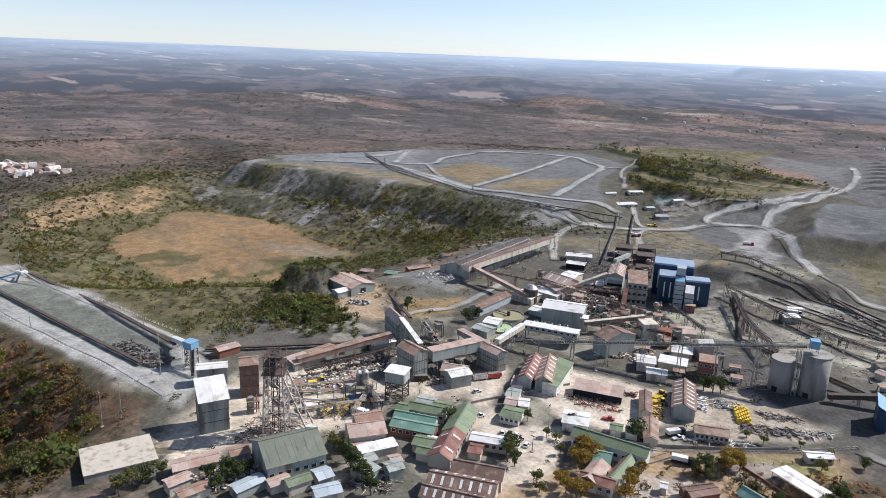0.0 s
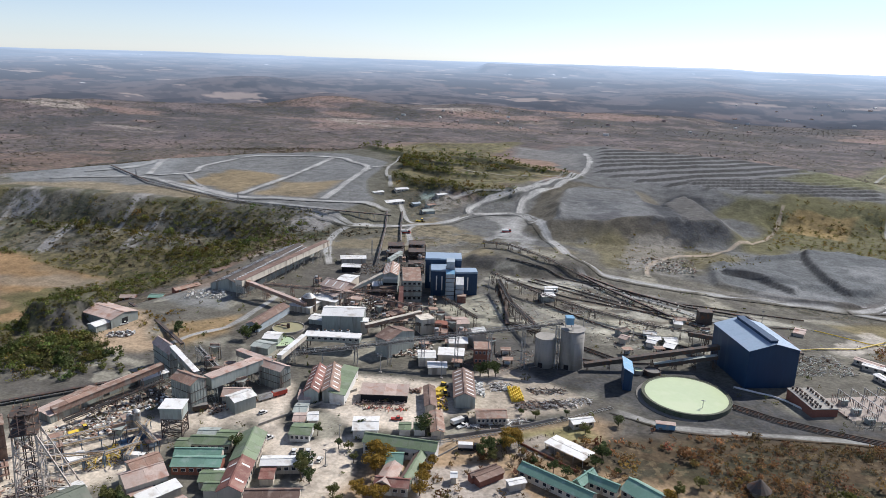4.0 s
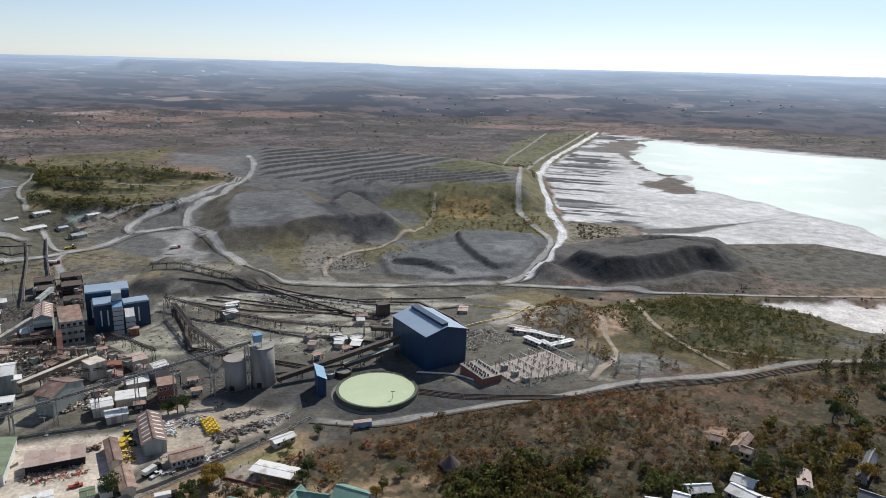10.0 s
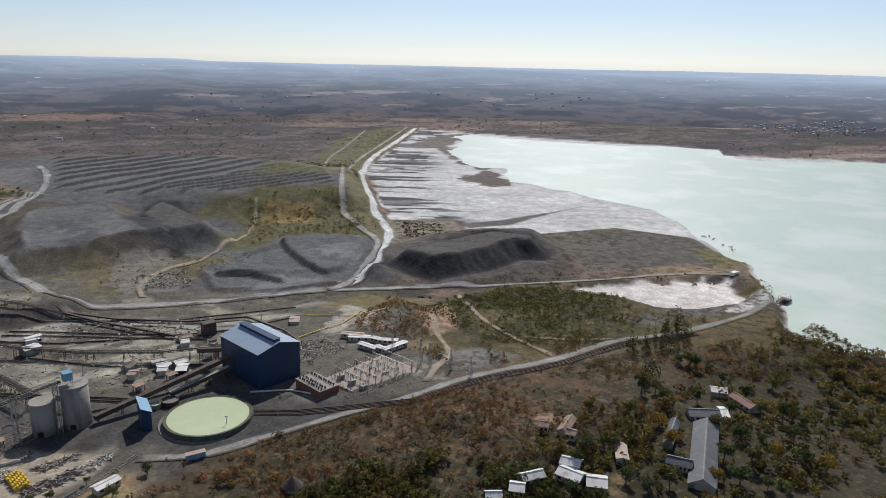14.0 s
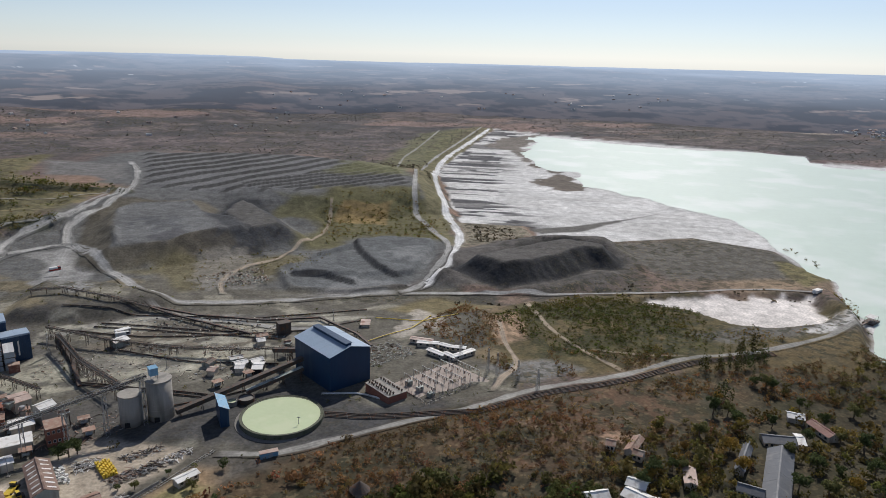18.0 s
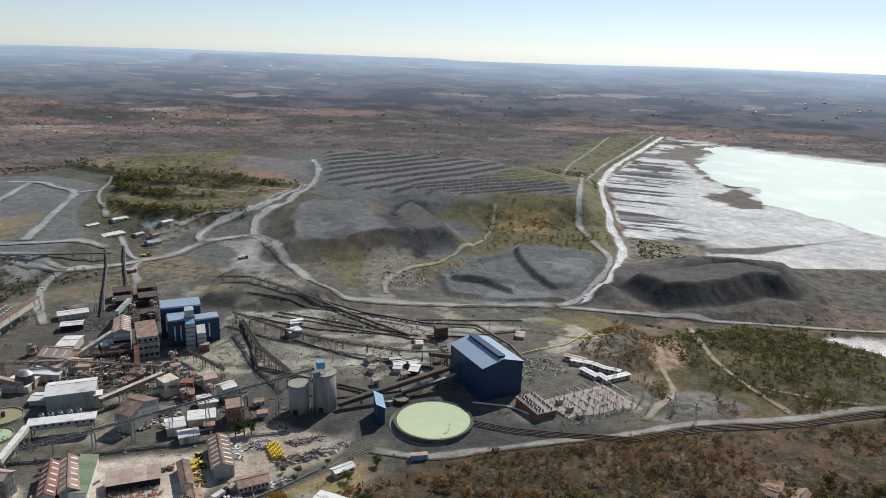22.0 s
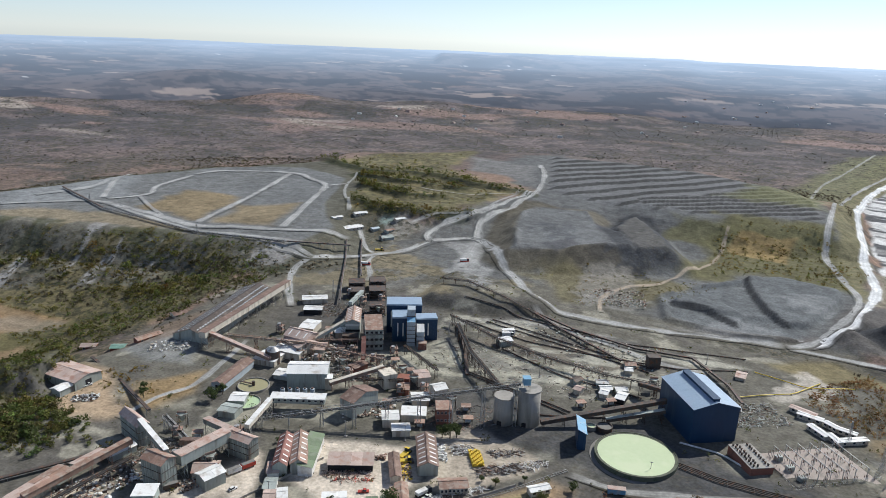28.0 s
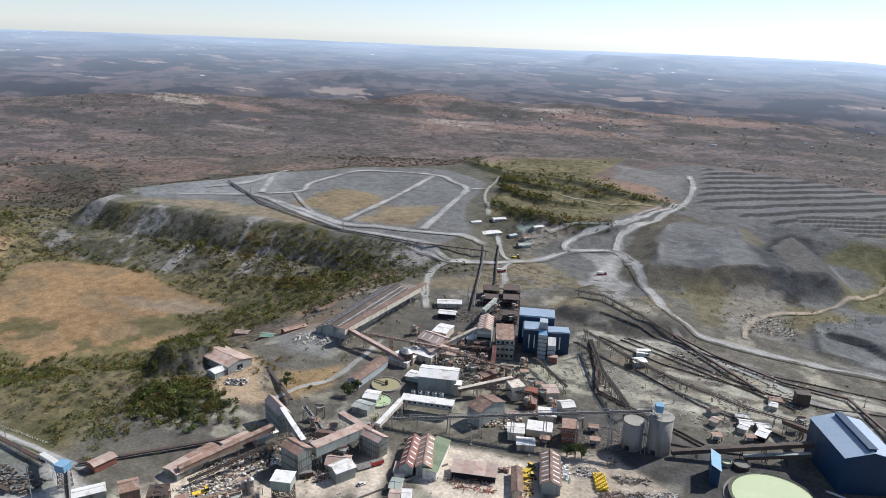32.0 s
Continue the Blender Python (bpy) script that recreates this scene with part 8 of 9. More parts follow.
SCRUB = leaf_material("scrub_leaves", (0.085, 0.078, 0.038), (0.20, 0.18, 0.09), "hue")
BROWN, GREENISH, DEEP, TAN = (1.25, 0.92, 0.85), (0.80, 0.90, 0.60), (0.62, 0.72, 0.48), (1.25, 1.1, 0.65)
WORKS = [(-330, 150), (-345, 260), (-300, 320), (-300, 480), (-250, 560), (0, 520), (110, 470), (120, 330), (-10, 300), (-60, 262), (-90, 150), (-200, 70), (-260, 70)]
scrub("valley_bushes", "dense green and dry bushes in the valley", [(-300, 172), (-430, 165), (-600, 170), (-800, 280), (-850, 420), (-700, 470), (-594, 490), (-483, 520), (-394, 525), (-330, 500), (-330, 400), (-380, 330), (-330, 280), (-290, 250)], 4800, 1.5, (0.86, 0.98, 0.58), 101, 9, 20, (FIELD, [(-716, 228), (-750, 268), (-772, 367), (-744, 392), (-707, 347), (-684, 268), (-656, 214)], [(-800, 410), (-610, 420), (-495, 450), (-450, 540), (-760, 540)], [(-375, 330), (-330, 300), (-260, 250), (-280, 320), (-330, 400), (-370, 400)]))
scrub("bank_bushes", "dark bushes on the dump's foot", [(-500, 505), (-394, 525), (-340, 535), (-345, 480), (-400, 440), (-500, 450), (-620, 462), (-600, 475)], 340, 2.5, (0.70, 0.80, 0.5), 102, 10, 14)
scrub("slope_bushes", "dark shrubs clinging to the dump slope", [(-560, 480), (-394, 522), (-330, 545), (-335, 560), (-394, 541), (-483, 533), (-560, 512)], 420, 1.4, (0.72, 0.82, 0.52), 117, 8, 8, (), 0.7)
scrub("slope_bushes", "thin dark shrubs on the dump slope", [(-737, 440), (-560, 482), (-560, 508), (-675, 488), (-737, 475)], 450, 1.1, DEEP, 118, 6, 8, (), 0.7)
scrub("knoll_bushes", "dark bushes and small trees on the steep knoll", [(-384, 264), (-352, 246), (-330, 256), (-334, 300), (-360, 318), (-384, 300)], 330, 1.5, (0.75, 0.86, 0.52), 141, 12, 6, (), 0.8)
scrub("tower_bushes", "thick dark trees behind the screening tower", [(-330, 212), (-282, 216), (-262, 234), (-272, 252), (-295, 258), (-325, 262), (-345, 238)], 330, 1.9, (0.8, 0.95, 0.62), 103, 22, 6)
scrub("ridge_bushes", "dry red-brown and green bushes on the near bank", [(-235, 62), (-262, 118), (-300, 116), (-420, 106), (-620, 90), (-500, 20), (-260, 40)], 2300, 1.7, (0.95, 0.78, 0.66), 104, 13, 8)
scrub("ridge_bushes", "fresh green bushes on the near bank", [(-240, 62), (-270, 108), (-420, 98), (-600, 85), (-400, 30)], 420, 2.4, (0.7, 0.85, 0.45), 105, 18, 10)
scrub("hill_bushes", "dry brown scrub on the rocky hill", [(-20, 292), (60, 308), (140, 322), (240, 344), (330, 350), (420, 380), (400, 280), (260, 300), (160, 240), (60, 200), (10, 250)], 3200, 1.25, BROWN, 106, 9, 10)
scrub("hill_trees", "dense dark trees on the hill's near side", [(22, 252), (50, 262), (100, 250), (130, 225), (140, 180), (60, 160), (15, 200)], 900, 2.2, DEEP, 107, 22, 10)
scrub("village_trees", "dark trees between the houses", [(130, 250), (200, 290), (300, 320), (420, 370), (430, 200), (300, 120), (150, 150)], 1200, 2.2, (0.95, 0.92, 0.58), 108, 18, 12, (), 0.9)
scrub("lake_scrub", "green scrub between the road and the lake", [(140, 470), (220, 505), (270, 500), (300, 440), (280, 400), (260, 372), (200, 360), (150, 400)], 3000, 1.15, (0.66, 0.78, 0.42), 109, 7, 14, (POND,))
scrub("lake_scrub", "dry brown scrub beside the substation", [(84, 429), (104, 470), (136, 506), (145, 465), (130, 400), (240, 368), (180, 345), (125, 345), (112, 400)], 900, 1.2, BROWN, 119, 7, 8, ([(125, 340), (150, 350), (150, 400), (130, 400)],))
scrub("lake_reeds", "brown reeds between the pond and the lake", [(280, 372), (330, 378), (440, 445), (470, 500), (440, 470), (425, 430), (340, 400), (290, 400)], 700, 0.9, TAN, 120, 6, 8, (POND,))
scrub("pine_stand", "dark slender pines beside the lake road", [(235, 344), (258, 366), (290, 368), (290, 352), (262, 330)], 60, 1.9, (0.42, 0.50, 0.34), 110, 20, 4, (), 3.4, 80.0)
scrub("pine_stand", "dark slender pines on the scrub hill", [(212, 296), (232, 320), (240, 316), (222, 294)], 12, 1.9, (0.42, 0.50, 0.34), 125, 20, 3, (), 3.4, 80.0)
scrub("school_bushes", "dry shrubs on bare brown ground", [(-60, 262), (0, 290), (25, 255), (20, 200), (-60, 180), (-100, 225)], 150, 1.8, BROWN, 111, 12, 8)
for way, line in HEDGES.items():
    near = [(px + 3, py - 9) for px, py in line]
    scrub("hedge_bushes", "dark green row of trees and shrubs on the plateau", near + [(px, py + 9) for px, py in line[::-1]], 230 if way == "back" else 130, 3.4, (0.62, 0.74, 0.42), 140 + len(line), 6, 6, (), 0.8, 60.0)
scrub("plateau_bushes", "scattered bushes on the middle plateau", HUMMOCKS, 260, 1.8, (1.0, 1.02, 0.6), 112, 6, 20, (), 0.6)
scrub("spoil_bushes", "yellow-green shrubs between the spoil heaps", [(30, 700), (60, 860), (150, 870), (190, 780), (170, 700), (90, 730)], 420, 1.9, (1.0, 0.98, 0.6), 113, 7, 14)
scrub("spoil_bushes", "shrubs at the foot of the spoil heap", [(-130, 590), (-90, 640), (-10, 670), (40, 660), (0, 590), (-60, 540)], 300, 0.9, (0.8, 0.85, 0.55), 114, 7, 14)
scrub("works_weeds", "weeds and shrubs between tracks of the works", WORKS, 700, 1.1, GREENISH, 115, 7, 5, (), 0.6)
scrub("works_weeds", "yellow shrubs by the valley workshop", [(-320, 300), (-300, 322), (-262, 290), (-250, 262), (-285, 275)], 60, 1.1, TAN, 116, 10, 5)


def far_bush(name, label, r0, r1, count, size, tint, seed):
    gen = np.random.default_rng(seed)
    r = np.sqrt(gen.uniform(r0**2, r1**2, count * 4))
    a = np.radians(gen.uniform(-56, 76, count * 4))
    x, y = -np.sin(a) * r, np.cos(a) * r
    keep = (fbm(x, y, 170, 55, 3) * 2 + gen.uniform(-0.7, 0.7, x.size) > 0.05)
    for poly in (DUMP, MIDDLE, LAKE, FIELD, HEAP, BOWL, MOUND, WORKS, [(318, 660), (450, 680), (480, 600), (460, 520), (330, 530)]):
        keep &= inside(x, y, poly) < -25
    keep &= inside(x, y, [(-300, 560), (-480, 770), (-220, 1215), (60, 1180), (200, 1000), (230, 900), (170, 540), (-100, 540)]) < 0
    x, y = x[keep][:count], y[keep][:count]
    n = len(x)
    s = gen.lognormal(0, 0.4, n) * size
    co, fa = leaf_cloud(np.stack([x, y, ground(x, y) + s * 0.3], 1), np.stack([s, s, s * 0.55], 1), 7, s * 0.6, gen)
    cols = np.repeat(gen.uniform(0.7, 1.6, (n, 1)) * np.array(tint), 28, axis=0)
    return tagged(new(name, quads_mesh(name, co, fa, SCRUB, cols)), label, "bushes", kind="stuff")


# bluish leaf tints imitate haze, stronger on the farther ring
far_bush("veld_bushes", "scattered thorn bushes over dry red veld", 480, 1250, 26000, 0.95, (0.78, 0.72, 0.95), 121)
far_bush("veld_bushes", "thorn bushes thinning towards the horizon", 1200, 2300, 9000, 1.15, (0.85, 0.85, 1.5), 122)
# ---- yards, vehicles, lines and clutter ----
def open_canopy(name, label, x, y, L, W, yaw, h, roof):
    ob = thing(name, x, y, yaw, label, "canopy")
    bm = bmesh.new()
    add_box(bm, -L / 2, L / 2, -W / 2, 0, h, h + 0.15, Matrix.Rotation(radians(2), 4, "X"))
    part("roof_sheet", bm, roof, ob)
    bm = bmesh.new()
    add_box(bm, -L / 2, L / 2, 0.02, W / 2, h, h + 0.15, Matrix.Rotation(radians(-2), 4, "X"))
    part("roof_sheet", bm, roof, ob)
    for k in range(5):
        for s in (-1, 1):
            piece("post", box_mesh("canopy_post", 0.18, 0.18, h, M["steel"]), ob, pose(-L / 2 + 0.5 + (L - 1) * k / 4, s * (W / 2 - 0.5), 0))
    return ob


open_canopy("parade_canopy", "long white open-sided canopy on a paved court", -45.5, 256.0, 19, 8.4, -22, 3.8, M["white"])

hut = thing("thatched_hut", 25, 257, 20, "dark thatched hut on bare ground", "hut")
bm = bmesh.new()
add_tube(bm, (0, 0, 0), (0, 0, 2.4), 3.0, 14)
part("wall", bm, M["cream"], hut)
bm = bmesh.new()
add_tube(bm, (0, 0, 2.2), (0, 0, 6.2), 4.4, 14, 0.2)
part("thatch", bm, M["dark_steel"], hut, "dark weathered thatch")

PAINT = {"white": M["white"], "red": M["red_paint"], "silver": M["steel"], "dark": M["dark"], "yellow": M["yellow"], "blue": M["blue_light"]}


def vehicle(x, y, yaw, kind="car", paint="white"):
    L, W, H = {"car": (4.3, 1.75, 1.45), "pickup": (5.2, 1.85, 1.75), "truck": (8.5, 2.5, 3.0), "loader": (7.5, 2.8, 3.3)}[kind]
    words = {"car": "parked %s car in the yard", "pickup": "parked %s pickup with open bed", "truck": "parked %s truck with a box body", "loader": "parked %s wheel loader with bucket"}[kind] % paint
    ob = thing(kind if kind != "loader" else "wheel_loader", x, y, yaw, words, kind, "parked vehicles")
    wheel = 0.33 if kind in ("car", "pickup") else 0.52 if kind == "truck" else 0.75
    bm = bmesh.new()
    add_box(bm, -L / 2, L / 2, -W / 2, W / 2, wheel * 0.8, H * 0.52)
    bmesh.ops.bevel(bm, geom=bm.edges[:], offset=0.12, segments=2, affect="EDGES")
    part("body", bm, PAINT[paint], ob)
    bm = bmesh.new()
    if kind == "car":
        a, b = -L * 0.36, L * 0.2
    elif kind == "pickup":
        a, b = -0.2, L * 0.26
    else:
        a, b = L * 0.24, L * 0.48
    add_box(bm, a, b, -W * 0.44, W * 0.44, H * 0.52, H)
    bmesh.ops.bevel(bm, geom=[e for e in bm.edges if any(v.co.z > H * 0.9 for v in e.verts)], offset=0.18, segments=2, affect="EDGES")
    cab = part("cab", bm, M["glass"], ob)
    bm = bmesh.new()
    add_box(bm, a + 0.2, b - 0.25, -W * 0.41, W * 0.41, H + 0.002, H + 0.05)
    part("cab_roof", bm, PAINT[paint], cab)
    if kind == "truck":
        bm = bmesh.new()
        add_box(bm, -L / 2, L * 0.2, -W / 2, W / 2, H * 0.53, H * 1.05)
        part("box_body", bm, M["white"], ob)
    if kind == "loader":
        bm = bmesh.new()
        add_box(bm, L * 0.5, L * 0.5 + 1.2, -W * 0.55, W * 0.55, 0.2, 1.3)
        part("bucket", bm, M["dark_steel"], ob)
    key = ("wheel", wheel)
    if key not in SHARED:
        w = bmesh.new()
        add_tube(w, (0, -0.14, 0), (0, 0.14, 0), wheel, 14)
        SHARED[key] = mesh_of("wheel", w, M["rubber"])
    for u in (-0.32, 0.32):
        for s in (-1, 1):
            piece("wheel", SHARED[key], ob, pose(u * L, s * W * 0.46, wheel))
    return ob


for k, (x, y, yaw, kind, paint) in enumerate((
    (-146.5, 211, 118, "car", "white"), (-144, 212.2, 118, "car", "dark"), (-141.5, 213.4, 118, "car", "white"), (-162, 215, 64, "pickup", "white"),
    (-103, 203, 24, "pickup", "dark"), (-95, 261, 60, "truck", "dark"), (-93, 259, 60, "pickup", "white"), (-154, 259, 110, "loader", "yellow"), (-150.5, 255, 80, "pickup", "white"),
    (-198, 180, 20, "truck", "white"), (-234, 185, 60, "loader", "yellow"), (-229, 187, 40, "pickup", "white"), (-225, 190, 70, "pickup", "white"), (-121, 252, 25, "pickup", "red"),
    (-113, 281, 30, "loader", "yellow"), (-115, 287, 80, "loader", "yellow"), (-84, 243, 20, "truck", "dark"), (-134, 210, 100, "car", "white"), (-177, 232, 66, "car", "white"),
    (-104, 455, 20, "truck", "white"), (-272, 607, 30, "loader", "yellow"), (-264, 560, 15, "truck", "red"), (-318, 290, 30, "pickup", "white"), (-312, 284, 70, "pickup", "white"), (-185, 610, 30, "truck", "red"),
)):
    vehicle(x, y, yaw, kind, paint)


def wagon(x, y, yaw, paint, label):
    ob = thing("ore_wagon", x, y, yaw, label, "wagon", "ore wagons on the siding")
    bm = bmesh.new()
    add_box(bm, -3.4, 3.4, -1.3, 1.3, 0.9, 2.7)
    part("tub", bm, paint, ob)
    bm = bmesh.new()
    add_box(bm, -3.2, 3.2, -1.15, 1.15, 2.702, 2.85)
    part("load", bm, M["gravel"], ob)
    for u in (-2.2, 2.2):
        for s in (-1, 1):
            bm = bmesh.new()
            add_tube(bm, (u, s * 0.7, 0.45), (u, s * 0.9, 0.45), 0.45, 12)
            part("wheel", bm, M["dark_steel"], ob)
    return ob


wagon(-184, 243, 60, M["white"], "white-sided ore wagon on the siding")
wagon(-180.5, 249.5, 60, M["red_paint"], "rust-red ore wagon on the siding")
wagon(-203, 222, 50, M["dark_steel"], "dark ore wagon under the tower")


def heap(name, label, x, y, L, W, yaw, h, mats, count, seed, kind="beam", category="scrap"):
    """Scrap, timber or crates lying about: countless pieces, one object for each material."""
    gen = np.random.default_rng(seed)
    c, s = math.cos(radians(yaw)), math.sin(radians(yaw))
    for mi, mat in enumerate(mats):
        bm = bmesh.new()
        for k in range(count // len(mats)):
            u, v = gen.uniform(-L / 2, L / 2), gen.uniform(-W / 2, W / 2)
            px, py = c * u - s * v, s * u + c * v
            pz = abs(gen.normal()) * h * 0.45
            if kind == "beam":
                a = gen.uniform(0, math.tau)
                l = gen.uniform(0.6, 3.2)
                add_beam(bm, (px, py, pz + 0.15), (px + l * math.cos(a), py + l * math.sin(a), pz + 0.15 + gen.normal() * 0.3), gen.uniform(0.12, 0.32))
            else:
                m = pose(px, py, pz, gen.normal() * 6, gen.normal() * 6, gen.uniform(0, 90))
                w = gen.uniform(0.2, 0.75)
                add_box(bm, -w, w, -w * 0.7, w * 0.7, 0, gen.uniform(0.2, 0.9), m)
        ob = new(name, mesh_of(name, bm, mat))
        ob.matrix_world = pose(x, y, level(x, y))
        tagged(ob, label, category, kind="stuff")


S, DS, R, W_, G, Y, T = M["steel"], M["dark_steel"], M["rust"], M["white"], M["grey"], M["yellow"], M["cream"]
heap("scrap_heap", "rows of scrap steel and timber in the store yard", -72, 290, 13, 6, 40, 1.4, (S, DS, R), 210, 1)
heap("scrap_heap", "stacked steel sections on pale ground", -62, 296, 11, 6, 40, 1.5, (S, DS), 180, 2)
heap("scrap_heap", "loose scrap beside the yard fence", -52, 303, 12, 5, 45, 1.0, (S, W_, DS), 150, 3)
heap("scrap_heap", "pipes and fittings stacked in rows", -90, 302, 10, 8, 25, 1.2, (S, W_, DS), 180, 4)
heap("crates", "white crates beside the ribbed store", -98, 296, 4, 16, 25, 0.8, (W_, W_, S), 90, 5, "box", "crates")
heap("scrap_heap", "dark scrap behind the yellow drums", -68, 308, 18, 5, 25, 1.0, (DS, S), 150, 6)
heap("scrap_heap", "mixed stores along the yard wall", -80, 268, 28, 3, 38, 0.9, (S, DS, W_), 200, 7)
heap("machine_parts", "rusty machine parts in the open yard", -135, 262, 22, 5, 24, 0.8, (R, DS, M["pink"]), 130, 8, "beam", "machine parts")
heap("machine_parts", "red-painted pipes on a concrete bay", -130, 259, 20, 2.5, 24, 0.6, (M["red_paint"], R, DS), 70, 9, "beam", "machine parts")
heap("machine_parts", "old machinery behind the open store", -133, 277, 22, 4, 22, 1.4, (DS, R, M["pink"]), 150, 10, "box", "machine parts")
heap("machine_parts", "yellow and rusty parts beside the narrow shed", -109, 275, 4, 16, 26, 1.0, (Y, R, DS), 110, 11, "box", "machine parts")
heap("shaft_clutter", "pipes, frames and parts round the shaft yard", -232, 190, 26, 18, 60, 1.2, (S, R, T, W_), 360, 12, "box", "clutter")
heap("shaft_clutter", "steel stock under the pipe bridges", -208, 178, 22, 14, 60, 1.6, (S, DS, M["yellow"]), 330, 13, "beam", "clutter")
heap("shaft_clutter", "dark steel and cables round the headframe", -214, 145, 20, 20, 30, 1.4, (DS, S, R), 300, 14, "beam", "clutter")
heap("shaft_clutter", "rubble and sheets behind the stores", -200, 118, 26, 18, 68, 1.0, (T, R, W_, S), 320, 15, "box", "clutter")
heap("shaft_clutter", "scrap timber beside grey sheds", -160, 152, 16, 14, 30, 1.4, (T, DS, S), 260, 16, "beam", "clutter")
heap("crusher_clutter", "spilled rock and steel between the towers", -225, 248, 30, 16, 30, 1.2, (DS, S, R), 330, 17, "beam", "clutter")
heap("crusher_clutter", "scrap beside the wagon siding", -194, 232, 22, 8, 60, 1.0, (DS, R, S), 200, 18, "box", "clutter")
heap("plant_clutter", "pipes and tanks among plant buildings", -215, 375, 46, 26, 20, 2.0, (T, W_, DS, R), 460, 19, "box", "clutter")
heap("plant_clutter", "pipework and steel between plant buildings", -175, 365, 46, 36, 20, 2.4, (DS, R, T, S), 560, 20, "beam", "clutter")
heap("plant_clutter", "pallets and boxes round the reagent store", -150, 322, 30, 18, 24, 1.4, (W_, T, R, DS), 300, 21, "box", "clutter")
heap("plant_clutter", "dark plant debris below the smelter", -225, 452, 50, 26, 20, 2.4, (DS, DS, S, R), 460, 22, "beam", "clutter")
heap("yard_clutter", "pipes and skids behind the blue hall", 55, 400, 34, 26, 25, 1.4, (DS, S, G), 420, 25, "beam", "clutter")
heap("dump_clutter", "rubble and litter below the spoil heap", -45, 580, 56, 40, 10, 0.7, (T, G, DS, R), 420, 26, "box", "clutter")
heap("valley_clutter", "red scrap beside the valley workshop", -392, 326, 16, 7, 20, 1.2, (M["red_paint"], R), 110, 27, "box", "clutter")
heap("valley_clutter", "pallets on the grey yard", -306, 346, 26, 16, 30, 0.6, (T, S, W_), 130, 28, "box", "clutter")
heap("valley_clutter", "boxes and parts before the workshop", -302, 272, 14, 8, 25, 0.9, (W_, S, DS), 130, 29, "box", "clutter")
heap("stock_clutter", "dark rubble at the stockpile's end", -318, 144, 40, 12, 5, 2.0, (M["gravel"], DS), 300, 30, "box", "clutter")

heap("yard_clutter", "loose steel, timber and rubble over the dusty yard", -85, 408, 110, 44, -12, 0.5, (DS, S, T, R), 420, 33, "beam", "clutter")
heap("yard_clutter", "stones and scrap along the conveyor tracks", -60, 462, 120, 40, -8, 0.6, (DS, G, T), 380, 34, "box", "clutter")
heap("yard_clutter", "broken sheets and pipes below the silos", -100, 335, 40, 26, 20, 0.6, (DS, S, R), 200, 35, "beam", "clutter")
heap("crusher_clutter", "rusty sheets, pipes and bins along the screening yard", -232, 216, 44, 18, 62, 1.2, (R, DS, S, W_), 320, 36, "box", "clutter")
heap("yard_clutter", "scattered timber and slabs on the sandy yard", -42, 426, 22, 6, -10, 0.6, (T, S, R), 90, 23, "beam", "clutter")
heap("yard_clutter", "scattered steel beside the yard conveyor", -80, 432, 40, 10, -20, 0.6, (DS, S), 90, 24, "beam", "clutter")
block("yard_screen", "dark steel screening unit by the conveyors", -4, 446, 8, 6, 20, 8, DS, DS, category="plant building", bands=3)
block("yard_cabin", "white site cabin beside the conveyors", -105, 460, 9, 3.5, 35, 3, W_, W_, category="cabin", win=3)
for x, y, yaw, mat in ((-47, 401, 60, DS), (-32, 404, 15, S), (-29, 397, 20, W_), (-20, 399, 25, W_), (-18, 438, 20, M["rust"])):
    gable("yard_hut", "small sheet-metal hut on the sandy yard", x, y, 7, 5, yaw, 2.6, 0.8, M["grey"], mat, category="hut", group="yard huts")

drums = thing("drum_stack", -81, 297.5, 118, "stack of yellow drums in the store yard", "drums")
bm = bmesh.new()
add_tube(bm, (0, 0, 0), (0, 0, 1.0), 0.45, 12)
drum_mesh = mesh_of("drum", bm, M["yellow"])
for i in range(13):
    for j in range(6):
        for k in range(2 if (i + j) % 3 else 1):
            piece("drum", drum_mesh, drums, pose(-6.5 + i * 1.02, -2.7 + j * 1.02, k * 1.02, 0, 0, 0))


def line_of(points, step):
    out, carry = [], 0.0
    for (ax, ay), (bx, by) in zip(points, points[1:]):
        d = math.hypot(bx - ax, by - ay)
        t = carry
        while t < d:
            out.append((ax + (bx - ax) * t / d, ay + (by - ay) * t / d, math.degrees(math.atan2(by - ay, bx - ax))))
            t += step
        carry = t - d
    return out


def fence(name, label, points, h=1.8, step=3.0, mat=None, wall=False):
    x0, y0 = points[0]
    ob = thing(name, x0, y0, 0, label, "wall" if wall else "fence", z=0.0)
    mat = mat or M["concrete"]
    post = box_mesh("fence_post", 0.16, 0.16, h + 0.4, mat)
    pts = line_of(points, step)
    for x, y, a in pts:
        piece("post", post, ob, pose(x - x0, y - y0, level(x, y) - 0.3, 0, 0, a))
    for (ax, ay, _), (bx, by, _) in zip(pts, pts[1:]):
        za, zb = level(ax, ay), level(bx, by)
        if math.hypot(bx - ax, by - ay) > step * 1.6:
            continue
        bm = bmesh.new()
        if wall:
            add_beam(bm, (ax - x0, ay - y0, za + h / 2), (bx - x0, by - y0, zb + h / 2), 0.2, h)
        else:
            for f in (0.35, 0.95):
                add_beam(bm, (ax - x0, ay - y0, za + h * f), (bx - x0, by - y0, zb + h * f), 0.05)
        part("panel" if wall else "wire", bm, mat, ob)
    return ob


